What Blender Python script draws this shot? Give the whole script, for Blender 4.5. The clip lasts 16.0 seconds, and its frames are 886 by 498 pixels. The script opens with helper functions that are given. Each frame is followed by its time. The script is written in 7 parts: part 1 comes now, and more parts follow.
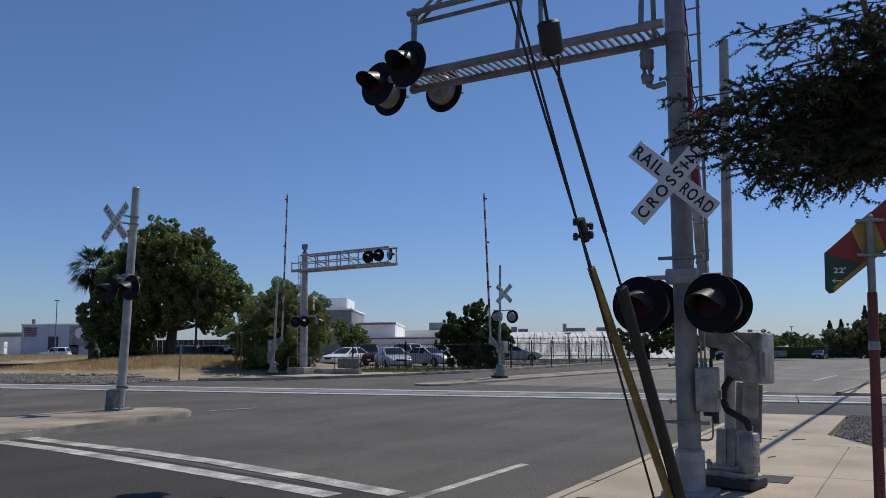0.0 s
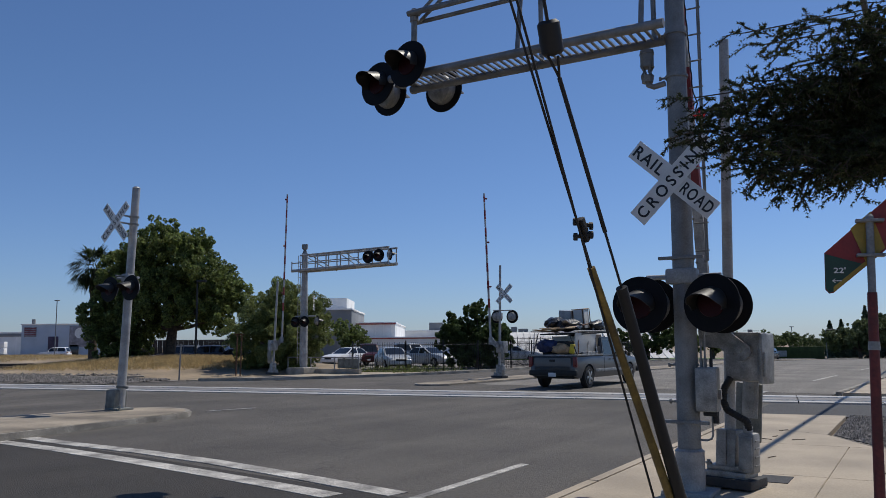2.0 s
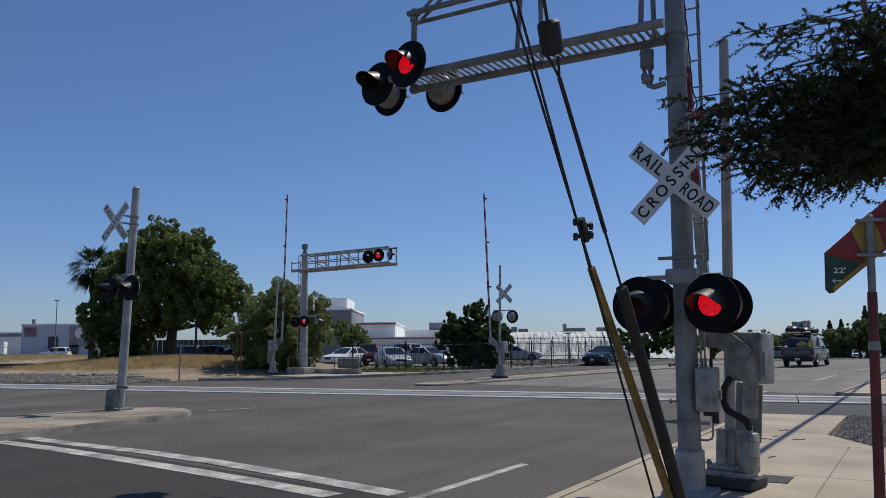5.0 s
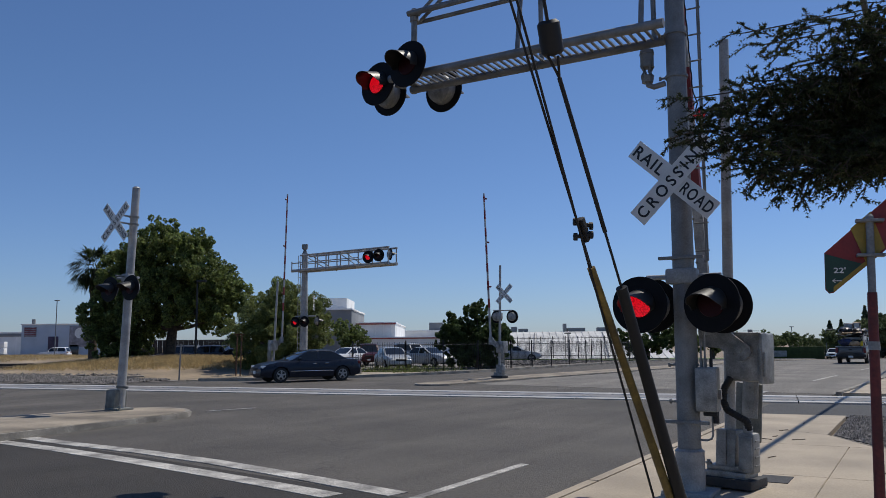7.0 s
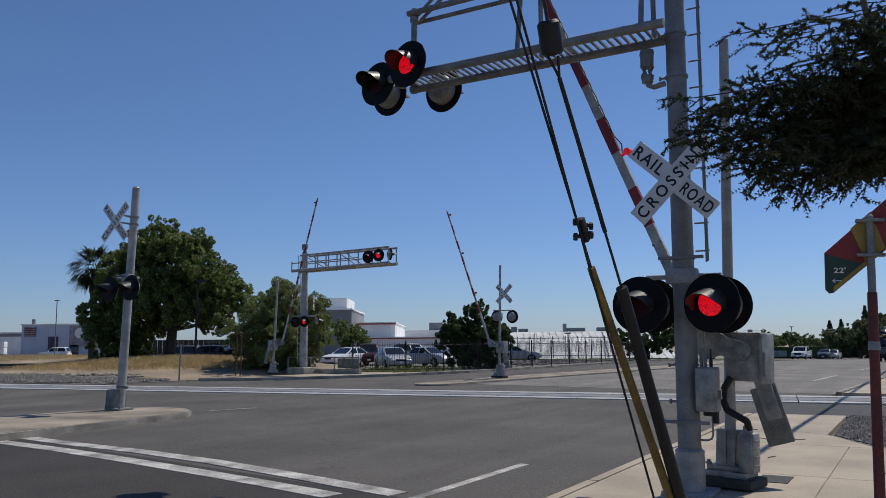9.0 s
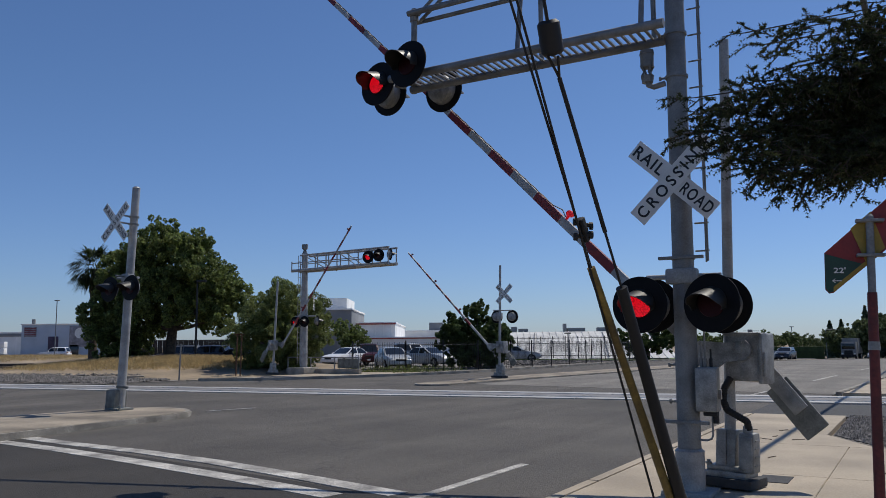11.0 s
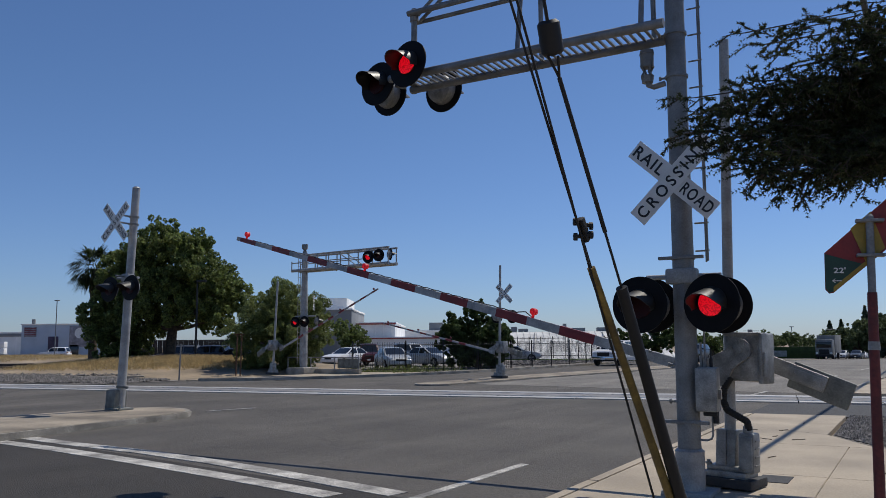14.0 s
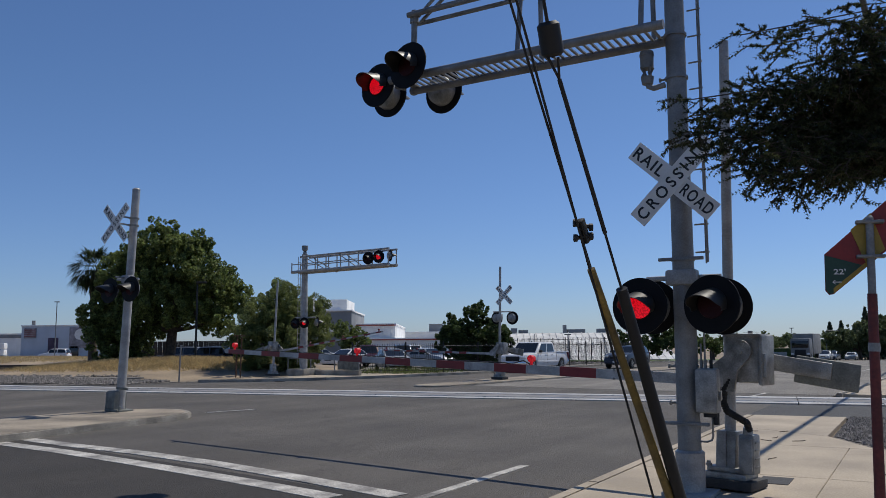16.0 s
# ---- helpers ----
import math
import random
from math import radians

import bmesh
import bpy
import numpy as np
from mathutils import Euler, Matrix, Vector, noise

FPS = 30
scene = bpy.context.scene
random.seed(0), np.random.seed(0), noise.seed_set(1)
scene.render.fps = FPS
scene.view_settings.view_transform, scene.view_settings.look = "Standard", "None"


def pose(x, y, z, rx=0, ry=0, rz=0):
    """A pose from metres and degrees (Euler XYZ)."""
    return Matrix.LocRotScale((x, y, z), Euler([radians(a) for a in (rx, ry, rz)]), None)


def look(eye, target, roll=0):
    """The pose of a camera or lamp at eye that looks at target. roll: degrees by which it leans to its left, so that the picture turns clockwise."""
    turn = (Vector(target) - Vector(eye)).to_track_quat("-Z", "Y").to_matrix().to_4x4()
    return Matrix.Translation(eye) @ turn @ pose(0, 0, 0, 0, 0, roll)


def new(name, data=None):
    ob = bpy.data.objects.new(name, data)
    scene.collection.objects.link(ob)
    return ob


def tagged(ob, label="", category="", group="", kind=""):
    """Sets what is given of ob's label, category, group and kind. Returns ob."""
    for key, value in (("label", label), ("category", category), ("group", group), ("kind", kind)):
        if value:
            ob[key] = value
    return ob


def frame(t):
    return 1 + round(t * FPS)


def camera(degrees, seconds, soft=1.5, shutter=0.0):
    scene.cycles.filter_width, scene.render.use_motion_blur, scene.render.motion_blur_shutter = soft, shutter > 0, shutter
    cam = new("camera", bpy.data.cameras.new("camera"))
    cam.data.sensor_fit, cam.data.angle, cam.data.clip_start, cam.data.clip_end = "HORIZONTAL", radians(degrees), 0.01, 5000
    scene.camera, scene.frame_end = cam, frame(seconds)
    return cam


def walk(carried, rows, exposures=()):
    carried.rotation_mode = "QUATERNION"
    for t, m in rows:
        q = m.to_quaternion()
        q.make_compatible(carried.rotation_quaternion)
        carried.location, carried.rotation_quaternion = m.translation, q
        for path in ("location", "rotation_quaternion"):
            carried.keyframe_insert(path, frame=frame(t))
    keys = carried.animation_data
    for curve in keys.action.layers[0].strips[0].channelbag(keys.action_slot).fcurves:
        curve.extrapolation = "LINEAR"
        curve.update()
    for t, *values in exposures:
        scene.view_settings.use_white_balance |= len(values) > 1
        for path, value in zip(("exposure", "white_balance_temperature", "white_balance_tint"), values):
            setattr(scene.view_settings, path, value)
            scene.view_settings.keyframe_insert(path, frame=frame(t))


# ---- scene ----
# ---------------- camera ----------------
def eye(up=0.0):
    return pose(0, 0, 1.62, 90 + 6.883 + up, 0, 0) @ pose(0, 0, 0, 0, 0, -0.54)


cam = camera(58.5, 16.0, soft=0.8, shutter=0.0)
walk(cam, [(0.0, eye()), (15.2, eye()), (15.5, eye(0.03)), (15.8, eye(0.09)), (16.0, eye(0.095))])

# ---------------- light ----------------
SUN = Vector((0.50, 0.41, 1.0)).normalized()
world = bpy.data.worlds.new("sky")
scene.world = world
world.use_nodes = True
wn = world.node_tree.nodes
sky = wn.new("ShaderNodeTexSky")
sky.sky_type, sky.sun_disc = "NISHITA", False
sky.sun_elevation = math.asin(SUN.z)
sky.sun_rotation = math.atan2(SUN.x, SUN.y)
sky.altitude, sky.air_density, sky.dust_density, sky.ozone_density = 0, 1.0, 0.25, 2.6
tint = wn.new("ShaderNodeMixRGB")
tint.blend_type, tint.inputs[0].default_value = "MULTIPLY", 1.0
# clear dry air: the sky stays blue down to the horizon
wtc, wxyz, wmr, wmix = (wn.new("ShaderNode" + k) for k in ("TexCoord", "SeparateXYZ", "MapRange", "MixRGB"))
wmr.inputs[1].default_value, wmr.inputs[2].default_value = 0.0, 0.30
wmix.inputs[1].default_value, wmix.inputs[2].default_value = (0.70, 0.87, 1.30, 1), (0.74, 0.925, 1.22, 1)
world.node_tree.links.new(wtc.outputs["Generated"], wxyz.inputs[0])
world.node_tree.links.new(wxyz.outputs["Z"], wmr.inputs[0])
world.node_tree.links.new(wmr.outputs[0], wmix.inputs[0])
world.node_tree.links.new(wmix.outputs[0], tint.inputs[2])
world.node_tree.links.new(sky.outputs[0], tint.inputs[1])
world.node_tree.links.new(tint.outputs[0], wn["Background"].inputs[0])
wn["Background"].inputs[1].default_value = 0.092
sun = new("sun", bpy.data.lights.new("sun", "SUN"))
sun.data.energy, sun.data.angle, sun.data.color = 4.3, radians(0.53), (1.0, 0.94, 0.84)
sun.matrix_world = look(SUN * 60, (0, 0, 0))
scene.view_settings.exposure = -0.35

# ---------------- plan ----------------
# Near road frame: u along the road, w to its right. Beyond the tracks the road bends a little.
A1, A2 = radians(31.0), radians(34.7)
D1, N1 = Vector((math.sin(A1), math.cos(A1), 0)), Vector((math.cos(A1), -math.sin(A1), 0))
D2, N2 = Vector((math.sin(A2), math.cos(A2), 0)), Vector((math.cos(A2), -math.sin(A2), 0))
BEND = D1 * 24.0


def near(u, w, z=0.0):
    return D1 * u + N1 * w + Vector((0, 0, z))


def fall(u):
    """The ground sinks gently far down the road."""
    return -0.018 * max(0.0, min(u, 400.0) - 45.0)


def far(u, w, z=0.0):
    return BEND + D2 * u + N2 * w + Vector((0, 0, z + fall(u)))


def ground_z(x, y):
    return fall((Vector((x, y, 0)) - BEND).dot(D2))


def at(p, turn=0.0, z=None):
    return pose(p.x, p.y, p.z if z is None else z, 0, 0, turn)


def leaning(m, degrees):
    """A pose whose upright leans a little towards +x, as old posts do."""
    c = m.translation
    return Matrix.Translation(c) @ Matrix.Rotation(radians(degrees), 4, "Y") @ Matrix.Translation(-c) @ m


R1, R2 = -31.0, -34.7          # headings of things that face along the road
RT = -31.0 + 8.42              # x axis along the rails


def rail_u(w):
    return 24.85 + 0.148 * w


# ---------------- materials ----------------
def mat(name, base, rough=0.6, metal=0.0, var=0.12, scale=6.0, fine=60.0, bump=0.15, dark=None, coat=0.0, spec=None, island=0.0, objvar=0.0):
    m = bpy.data.materials.new(name)
    m.use_nodes = True
    nt = m.node_tree
    n, l = nt.nodes, nt.links
    b = n["Principled BSDF"]
    tc = n.new("ShaderNodeTexCoord")
    big, small = n.new("ShaderNodeTexNoise"), n.new("ShaderNodeTexNoise")
    big.inputs["Scale"].default_value, big.inputs["Detail"].default_value = scale, 6
    small.inputs["Scale"].default_value, small.inputs["Detail"].default_value = fine, 4
    l.new(tc.outputs["Object"], big.inputs["Vector"])
    l.new(tc.outputs["Object"], small.inputs["Vector"])
    lo = dark or [c * (1 - 2.2 * var) for c in base]
    hi = [min(1, c * (1 + var)) for c in base]
    r1, r2 = n.new("ShaderNodeValToRGB"), n.new("ShaderNodeMixRGB")
    r1.color_ramp.elements[0].position, r1.color_ramp.elements[1].position = 0.32, 0.68
    r1.color_ramp.elements[0].color, r1.color_ramp.elements[1].color = (*lo, 1), (*hi, 1)
    l.new(big.outputs["Fac"], r1.inputs[0])
    r2.blend_type = "OVERLAY"
    r2.inputs[0].default_value = min(1.0, var * 2.5)
    l.new(r1.outputs[0], r2.inputs[1])
    l.new(small.outputs["Fac"], r2.inputs[2])
    out = r2.outputs[0]
    if island or objvar:
        src = n.new("ShaderNodeNewGeometry").outputs["Random Per Island"] if island else n.new("ShaderNodeObjectInfo").outputs["Random"]
        mr, hs = n.new("ShaderNodeMapRange"), n.new("ShaderNodeHueSaturation")
        k = island or objvar
        mr.inputs[3].default_value, mr.inputs[4].default_value = 1 - k, 1 + k
        l.new(src, mr.inputs[0])
        l.new(mr.outputs[0], hs.inputs["Value"])
        l.new(out, hs.inputs["Color"])
        out = hs.outputs[0]
    l.new(out, b.inputs["Base Color"])
    b.inputs["Roughness"].default_value, b.inputs["Metallic"].default_value = rough, metal
    if spec is not None:
        b.inputs["Specular IOR Level"].default_value = spec
    if coat:
        b.inputs["Coat Weight"].default_value, b.inputs["Coat Roughness"].default_value = coat, 0.04
    rr = n.new("ShaderNodeMapRange")
    rr.inputs[3].default_value, rr.inputs[4].default_value = max(0.02, rough - 0.1), min(1, rough + 0.1)
    l.new(big.outputs["Fac"], rr.inputs[0])
    l.new(rr.outputs[0], b.inputs["Roughness"])
    if bump:
        bp = n.new("ShaderNodeBump")
        bp.inputs["Strength"].default_value, bp.inputs["Distance"].default_value = bump, 0.02
        l.new(small.outputs["Fac"], bp.inputs["Height"])
        l.new(bp.outputs[0], b.inputs["Normal"])
    return m


def glow(name, color, strength):
    m = bpy.data.materials.new(name)
    m.use_nodes = True
    n, l = m.node_tree.nodes, m.node_tree.links
    b = n["Principled BSDF"]
    vo = n.new("ShaderNodeTexVoronoi")
    vo.inputs["Scale"].default_value = 58
    tc = n.new("ShaderNodeTexCoord")
    l.new(tc.outputs["Object"], vo.inputs["Vector"])
    ra = n.new("ShaderNodeValToRGB")
    ra.color_ramp.elements[0].position, ra.color_ramp.elements[1].position = 0.3, 0.62
    ra.color_ramp.elements[0].color = (*color, 1)
    ra.color_ramp.elements[1].color = (color[0] * 0.35, color[1] * 0.2, color[2] * 0.2, 1)
    l.new(vo.outputs["Distance"], ra.inputs[0])
    l.new(ra.outputs[0], b.inputs["Emission Color"])
    b.inputs["Emission Strength"].default_value = strength
    b.inputs["Base Color"].default_value = (0.3, 0.01, 0.015, 1)
    return m


def glass(name, tint, rough=0.02):
    m = bpy.data.materials.new(name)
    m.use_nodes = True
    b = m.node_tree.nodes["Principled BSDF"]
    b.inputs["Base Color"].default_value = (*tint, 1)
    b.inputs["Roughness"].default_value = rough
    b.inputs["Specular IOR Level"].default_value = 0.45
    b.inputs["Coat Weight"].default_value = 0.15
    return m


def asphalt(name, c):
    """Worn road surface: speckled stones, broad stains, long streaks for wheel tracks and painted wire shadows."""
    m = mat(name, c, 0.85, 0, 0.13, 0.35, 70, 0.8, spec=0.3)
    n, l = m.node_tree.nodes, m.node_tree.links
    b = n["Principled BSDF"]
    src = b.inputs["Base Color"].links[0].from_socket
    tc, mp = n.new("ShaderNodeTexCoord"), n.new("ShaderNodeMapping")
    mp.vector_type = "TEXTURE"
    mp.inputs["Rotation"].default_value, mp.inputs["Scale"].default_value = (0, 0, radians(-31)), (0.8, 24.0, 1)
    l.new(tc.outputs["Object"], mp.inputs["Vector"])
    # streaks along the road: wheel tracks, with faint overhead-wire shadows in the colour
    st, sp = n.new("ShaderNodeTexNoise"), n.new("ShaderNodeTexNoise")
    st.inputs["Scale"].default_value, st.inputs["Detail"].default_value = 1.0, 3
    l.new(mp.outputs[0], st.inputs["Vector"])
    sp.inputs["Scale"].default_value, sp.inputs["Detail"].default_value = 22, 9
    sp.inputs["Roughness"].default_value = 0.8
    l.new(tc.outputs["Object"], sp.inputs["Vector"])
    for tex, lo, hi in ((st, 0.86, 1.12), (sp, 0.55, 1.45)):
        r, mx = n.new("ShaderNodeMapRange"), n.new("ShaderNodeVectorMath")
        r.inputs[1].default_value, r.inputs[2].default_value = 0.3, 0.7
        r.inputs[3].default_value, r.inputs[4].default_value = lo, hi
        l.new(tex.outputs["Fac"], r.inputs[0])
        mx.operation = "SCALE"
        l.new(src, mx.inputs[0])
        l.new(r.outputs[0], mx.inputs["Scale"])
        src = mx.outputs[0]
    # fine wandering cracks, some filled with tar
    wn, ad, vo, cr, mx = (n.new("ShaderNodeTexNoise"), n.new("ShaderNodeVectorMath"), n.new("ShaderNodeTexVoronoi"), n.new("ShaderNodeMapRange"), n.new("ShaderNodeVectorMath"))
    wn.inputs["Scale"].default_value, wn.inputs["Detail"].default_value = 0.9, 5
    l.new(tc.outputs["Object"], wn.inputs["Vector"])
    ad.operation = "MULTIPLY_ADD"
    ad.inputs[1].default_value = (2.2, 2.2, 0)
    l.new(wn.outputs["Color"], ad.inputs[0])
    l.new(tc.outputs["Object"], ad.inputs[2])
    vo.feature, vo.inputs["Scale"].default_value = "DISTANCE_TO_EDGE", 0.21
    l.new(ad.outputs[0], vo.inputs["Vector"])
    cr.inputs[1].default_value, cr.inputs[2].default_value, cr.inputs[3].default_value = 0.0008, 0.0035, 0.72
    l.new(vo.outputs["Distance"], cr.inputs[0])
    mx.operation = "SCALE"
    l.new(src, mx.inputs[0])
    l.new(cr.outputs[0], mx.inputs["Scale"])
    l.new(mx.outputs[0], b.inputs["Base Color"])
    return m


M = {}
M["asphalt"] = asphalt("asphalt", (0.112, 0.102, 0.090))
M["asphalt_dark"] = asphalt("asphalt_dark", (0.054, 0.049, 0.043))
M["asphalt_pale"] = asphalt("asphalt_pale", (0.205, 0.19, 0.168))
M["asphalt_old"] = mat("asphalt_old", (0.085, 0.083, 0.08), 0.88, 0, 0.2, 0.5, 40, 0.5)
M["patch"] = mat("asphalt_patch", (0.045, 0.044, 0.044), 0.82, 0, 0.15, 0.8, 50, 0.5)
M["concrete"] = mat("concrete", (0.40, 0.335, 0.25), 0.85, 0, 0.12, 0.8, 45, 0.3, objvar=0.04)
M["kerb"] = mat("kerb_concrete", (0.33, 0.30, 0.25), 0.85, 0, 0.22, 1.5, 40, 0.3)
M["panel_mid"] = mat("worn_crossing_concrete", (0.22, 0.215, 0.21), 0.8, 0, 0.15, 1.4, 50, 0.25, objvar=0.08)
M["panel"] = mat("crossing_concrete", (0.42, 0.41, 0.39), 0.8, 0, 0.15, 1.4, 50, 0.25, objvar=0.07)
M["island_top"] = mat("weathered_island_concrete", (0.29, 0.245, 0.185), 0.88, 0, 0.25, 0.9, 40, 0.4)
M["paint_line"] = mat("road_paint", (0.43, 0.41, 0.37), 0.8, 0, 0.4, 2.2, 48, 0.6, dark=(0.17, 0.16, 0.145))
M["earth"] = mat("dry_earth", (0.29, 0.225, 0.15), 0.95, 0, 0.25, 0.25, 12, 0.5)
M["lot"] = mat("gravel_lot", (0.20, 0.18, 0.155), 0.95, 0, 0.2, 0.4, 20, 0.5)
M["ballast"] = mat("ballast_stone", (0.18, 0.165, 0.15), 0.9, 0, 0.2, 9, 60, 0.4, island=0.45)
M["lawn"] = mat("lawn", (0.10, 0.15, 0.035), 0.9, 0, 0.25, 0.5, 25, 0.6)
M["steel"] = mat("galvanised_steel", (0.225, 0.23, 0.23), 0.55, 0.35, 0.16, 3.5, 70, 0.08)
M["silver"] = mat("aluminium_paint", (0.36, 0.355, 0.345), 0.5, 0.2, 0.15, 4, 60, 0.05)
M["alu"] = mat("weathered_aluminium", (0.30, 0.30, 0.29), 0.5, 0.35, 0.2, 7, 80, 0.1)
M["cw"] = mat("weathered_counterweight", (0.20, 0.205, 0.185), 0.65, 0.3, 0.2, 5, 50, 0.1)
M["rail"] = mat("rail_steel", (0.45, 0.44, 0.43), 0.3, 0.9, 0.1, 6, 60, 0.05)
M["rubber"] = mat("black_rubber", (0.018, 0.018, 0.018), 0.75, 0, 0.15, 8, 90, 0.15)
M["black"] = mat("black_paint", (0.007, 0.007, 0.008), 0.6, 0, 0.15, 5, 60, 0.05, spec=0.15)
M["hood"] = mat("faded_black_paint", (0.03, 0.0295, 0.028), 0.45, 0, 0.15, 5, 60, 0.05, spec=0.4)
M["iron"] = mat("black_iron", (0.016, 0.016, 0.017), 0.5, 0.2, 0.15, 6, 60, 0.05)
M["sign_white"] = mat("sign_sheeting", (0.72, 0.72, 0.70), 0.45, 0, 0.06, 5, 60, 0.02)
M["letter"] = mat("letter_black", (0.012, 0.012, 0.014), 0.5, 0, 0.05, 5, 60, 0.0)
M["lens"] = mat("dark_red_lens", (0.03, 0.004, 0.005), 0.5, 0, 0.1, 8, 60, 0.3, spec=0.2)
M["arm_red"] = mat("arm_red", (0.21, 0.018, 0.02), 0.5, 0, 0.12, 5, 60, 0.03)
M["arm_white"] = mat("arm_white", (0.38, 0.38, 0.375), 0.55, 0, 0.16, 5, 60, 0.03)
M["lamp_red"] = mat("red_lamp", (0.15, 0.012, 0.014), 0.3, 0, 0.1, 8, 50, 0.02)
M["glow"] = glow("lit_led_red", (1.0, 0.004, 0.02), 1.05)
M["glow_small"] = glow("lit_arm_lamp", (1.0, 0.01, 0.02), 0.55)
M["yellow"] = mat("yellow_guard", (0.215, 0.14, 0.028), 0.45, 0, 0.2, 5, 50, 0.05, dark=(0.06, 0.04, 0.015))
M["wire"] = mat("dark_cable", (0.018, 0.018, 0.019), 0.6, 0.2, 0.1, 8, 60, 0.05)
M["glass"] = glass("car_glass", (0.012, 0.014, 0.016))
M["chrome"] = mat("chrome", (0.7, 0.7, 0.7), 0.15, 1.0, 0.05, 5, 50, 0.0)
M["rim"] = mat("alloy_rim", (0.36, 0.36, 0.36), 0.35, 0.8, 0.08, 6, 60, 0.0)
M["lamp_clear"] = mat("clear_lamp", (0.75, 0.75, 0.75), 0.12, 0.2, 0.05, 6, 60, 0.0, coat=0.6)
M["trim_dark"] = mat("dark_trim", (0.012, 0.012, 0.0125), 0.65, 0, 0.12, 6, 60, 0.05)


def paint(name, c, metal=0.3, rough=0.35):
    return mat(name, c, rough, metal * 0.5, 0.05, 2, 120, 0.0, coat=0.2, spec=0.2)


M["car_grey"] = paint("grey_car_paint", (0.115, 0.115, 0.115), 0.8)
M["car_black"] = paint("black_car_paint", (0.008, 0.009, 0.014), 0.2, 0.3)
M["car_navy"] = paint("navy_car_paint", (0.012, 0.018, 0.032), 0.25, 0.3)
M["car_white"] = paint("white_car_paint", (0.72, 0.72, 0.72), 0.0)
M["car_silver"] = paint("silver_car_paint", (0.40, 0.41, 0.41), 0.45)
M["car_red"] = paint("maroon_car_paint", (0.06, 0.012, 0.014), 0.25)
M["car_blue"] = paint("blue_car_paint", (0.04, 0.052, 0.075), 0.3)


# ---------------- mesh tools ----------------
def mesh(name, bm, material, smooth=False):
    me = bpy.data.meshes.new(name)
    bm.normal_update()
    bm.to_mesh(me)
    bm.free()
    me.materials.append(material)
    if smooth:
        me.polygons.foreach_set("use_smooth", [True] * len(me.polygons))
        me.set_sharp_from_angle(angle=radians(38))
    return me


def part(name, bm, material, parent, label="", smooth=True, m=None):
    ob = new(name, mesh(name, bm, material, smooth))
    ob.parent = parent
    if m is not None:
        ob.matrix_basis = m
    return tagged(ob, label)


def thing(name, m, label, category, group="", kind=""):
    ob = new(name)
    ob.empty_display_size = 0.2
    ob.matrix_basis = m
    return tagged(ob, label, category, group, kind)


def structure(name, bm, material, label, category, smooth=False):
    return tagged(new(name, mesh(name, bm, material, smooth)), label, category, kind="structure")


def box(bm, c, s, m=None, bev=0.0):
    g = bmesh.ops.create_cube(bm, size=1.0)
    v = g["verts"]
    bmesh.ops.scale(bm, vec=s, verts=v)
    if bev:
        e = list({e for x in v for e in x.link_edges})
        v = bmesh.ops.bevel(bm, geom=e, offset=bev, segments=2, profile=0.6, affect="EDGES", clamp_overlap=True)["verts"]
        v = list({x for f in {f for y in v for f in y.link_faces} for x in f.verts})
    bmesh.ops.translate(bm, vec=c, verts=v)
    if m is not None:
        bmesh.ops.transform(bm, matrix=m, verts=v)
    return v


def rod(bm, a, b, r, r2=None, seg=12, caps=True):
    a, b = Vector(a), Vector(b)
    d = b - a
    q = d.to_track_quat("Z", "Y").to_matrix().to_4x4()
    g = bmesh.ops.create_cone(bm, cap_ends=caps, segments=seg, radius1=r, radius2=r if r2 is None else r2, depth=d.length)
    bmesh.ops.transform(bm, matrix=Matrix.Translation((a + b) / 2) @ q, verts=g["verts"])
    return g["verts"]


def tube(bm, pts, r, seg=8):
    pts = [Vector(p) for p in pts]
    rings = []
    side = None
    for i, p in enumerate(pts):
        d = (pts[min(i + 1, len(pts) - 1)] - pts[max(i - 1, 0)]).normalized()
        if side is None:
            side = d.orthogonal().normalized()
        side = (side - d * side.dot(d)).normalized()
        up = d.cross(side)
        rr = r[i] if isinstance(r, (list, tuple)) else r
        rings.append([bm.verts.new(p + (side * math.cos(k) + up * math.sin(k)) * rr) for k in [2 * math.pi * j / seg for j in range(seg)]])
    for a, b in zip(rings, rings[1:]):
        for j in range(seg):
            bm.faces.new((a[j], a[(j + 1) % seg], b[(j + 1) % seg], b[j]))
    bm.faces.new(rings[0][::-1])
    bm.faces.new(rings[-1])


def prism(bm, pts, x0, x1, bev=0.0, seg=2):
    """Extrudes an outline of (y, z) points from x0 to x1."""
    a = [bm.verts.new((x0, y, z)) for y, z in pts]
    b = [bm.verts.new((x1, y, z)) for y, z in pts]
    n = len(pts)
    fa, fb = bm.faces.new(a), bm.faces.new(b[::-1])
    for i in range(n):
        bm.faces.new((b[i], b[(i + 1) % n], a[(i + 1) % n], a[i]))
    if bev:
        e = list(fa.edges) + list(fb.edges)
        bmesh.ops.bevel(bm, geom=e, offset=bev, segments=seg, profile=0.6, affect="EDGES", clamp_overlap=True)
    bmesh.ops.recalc_face_normals(bm, faces=bm.faces)


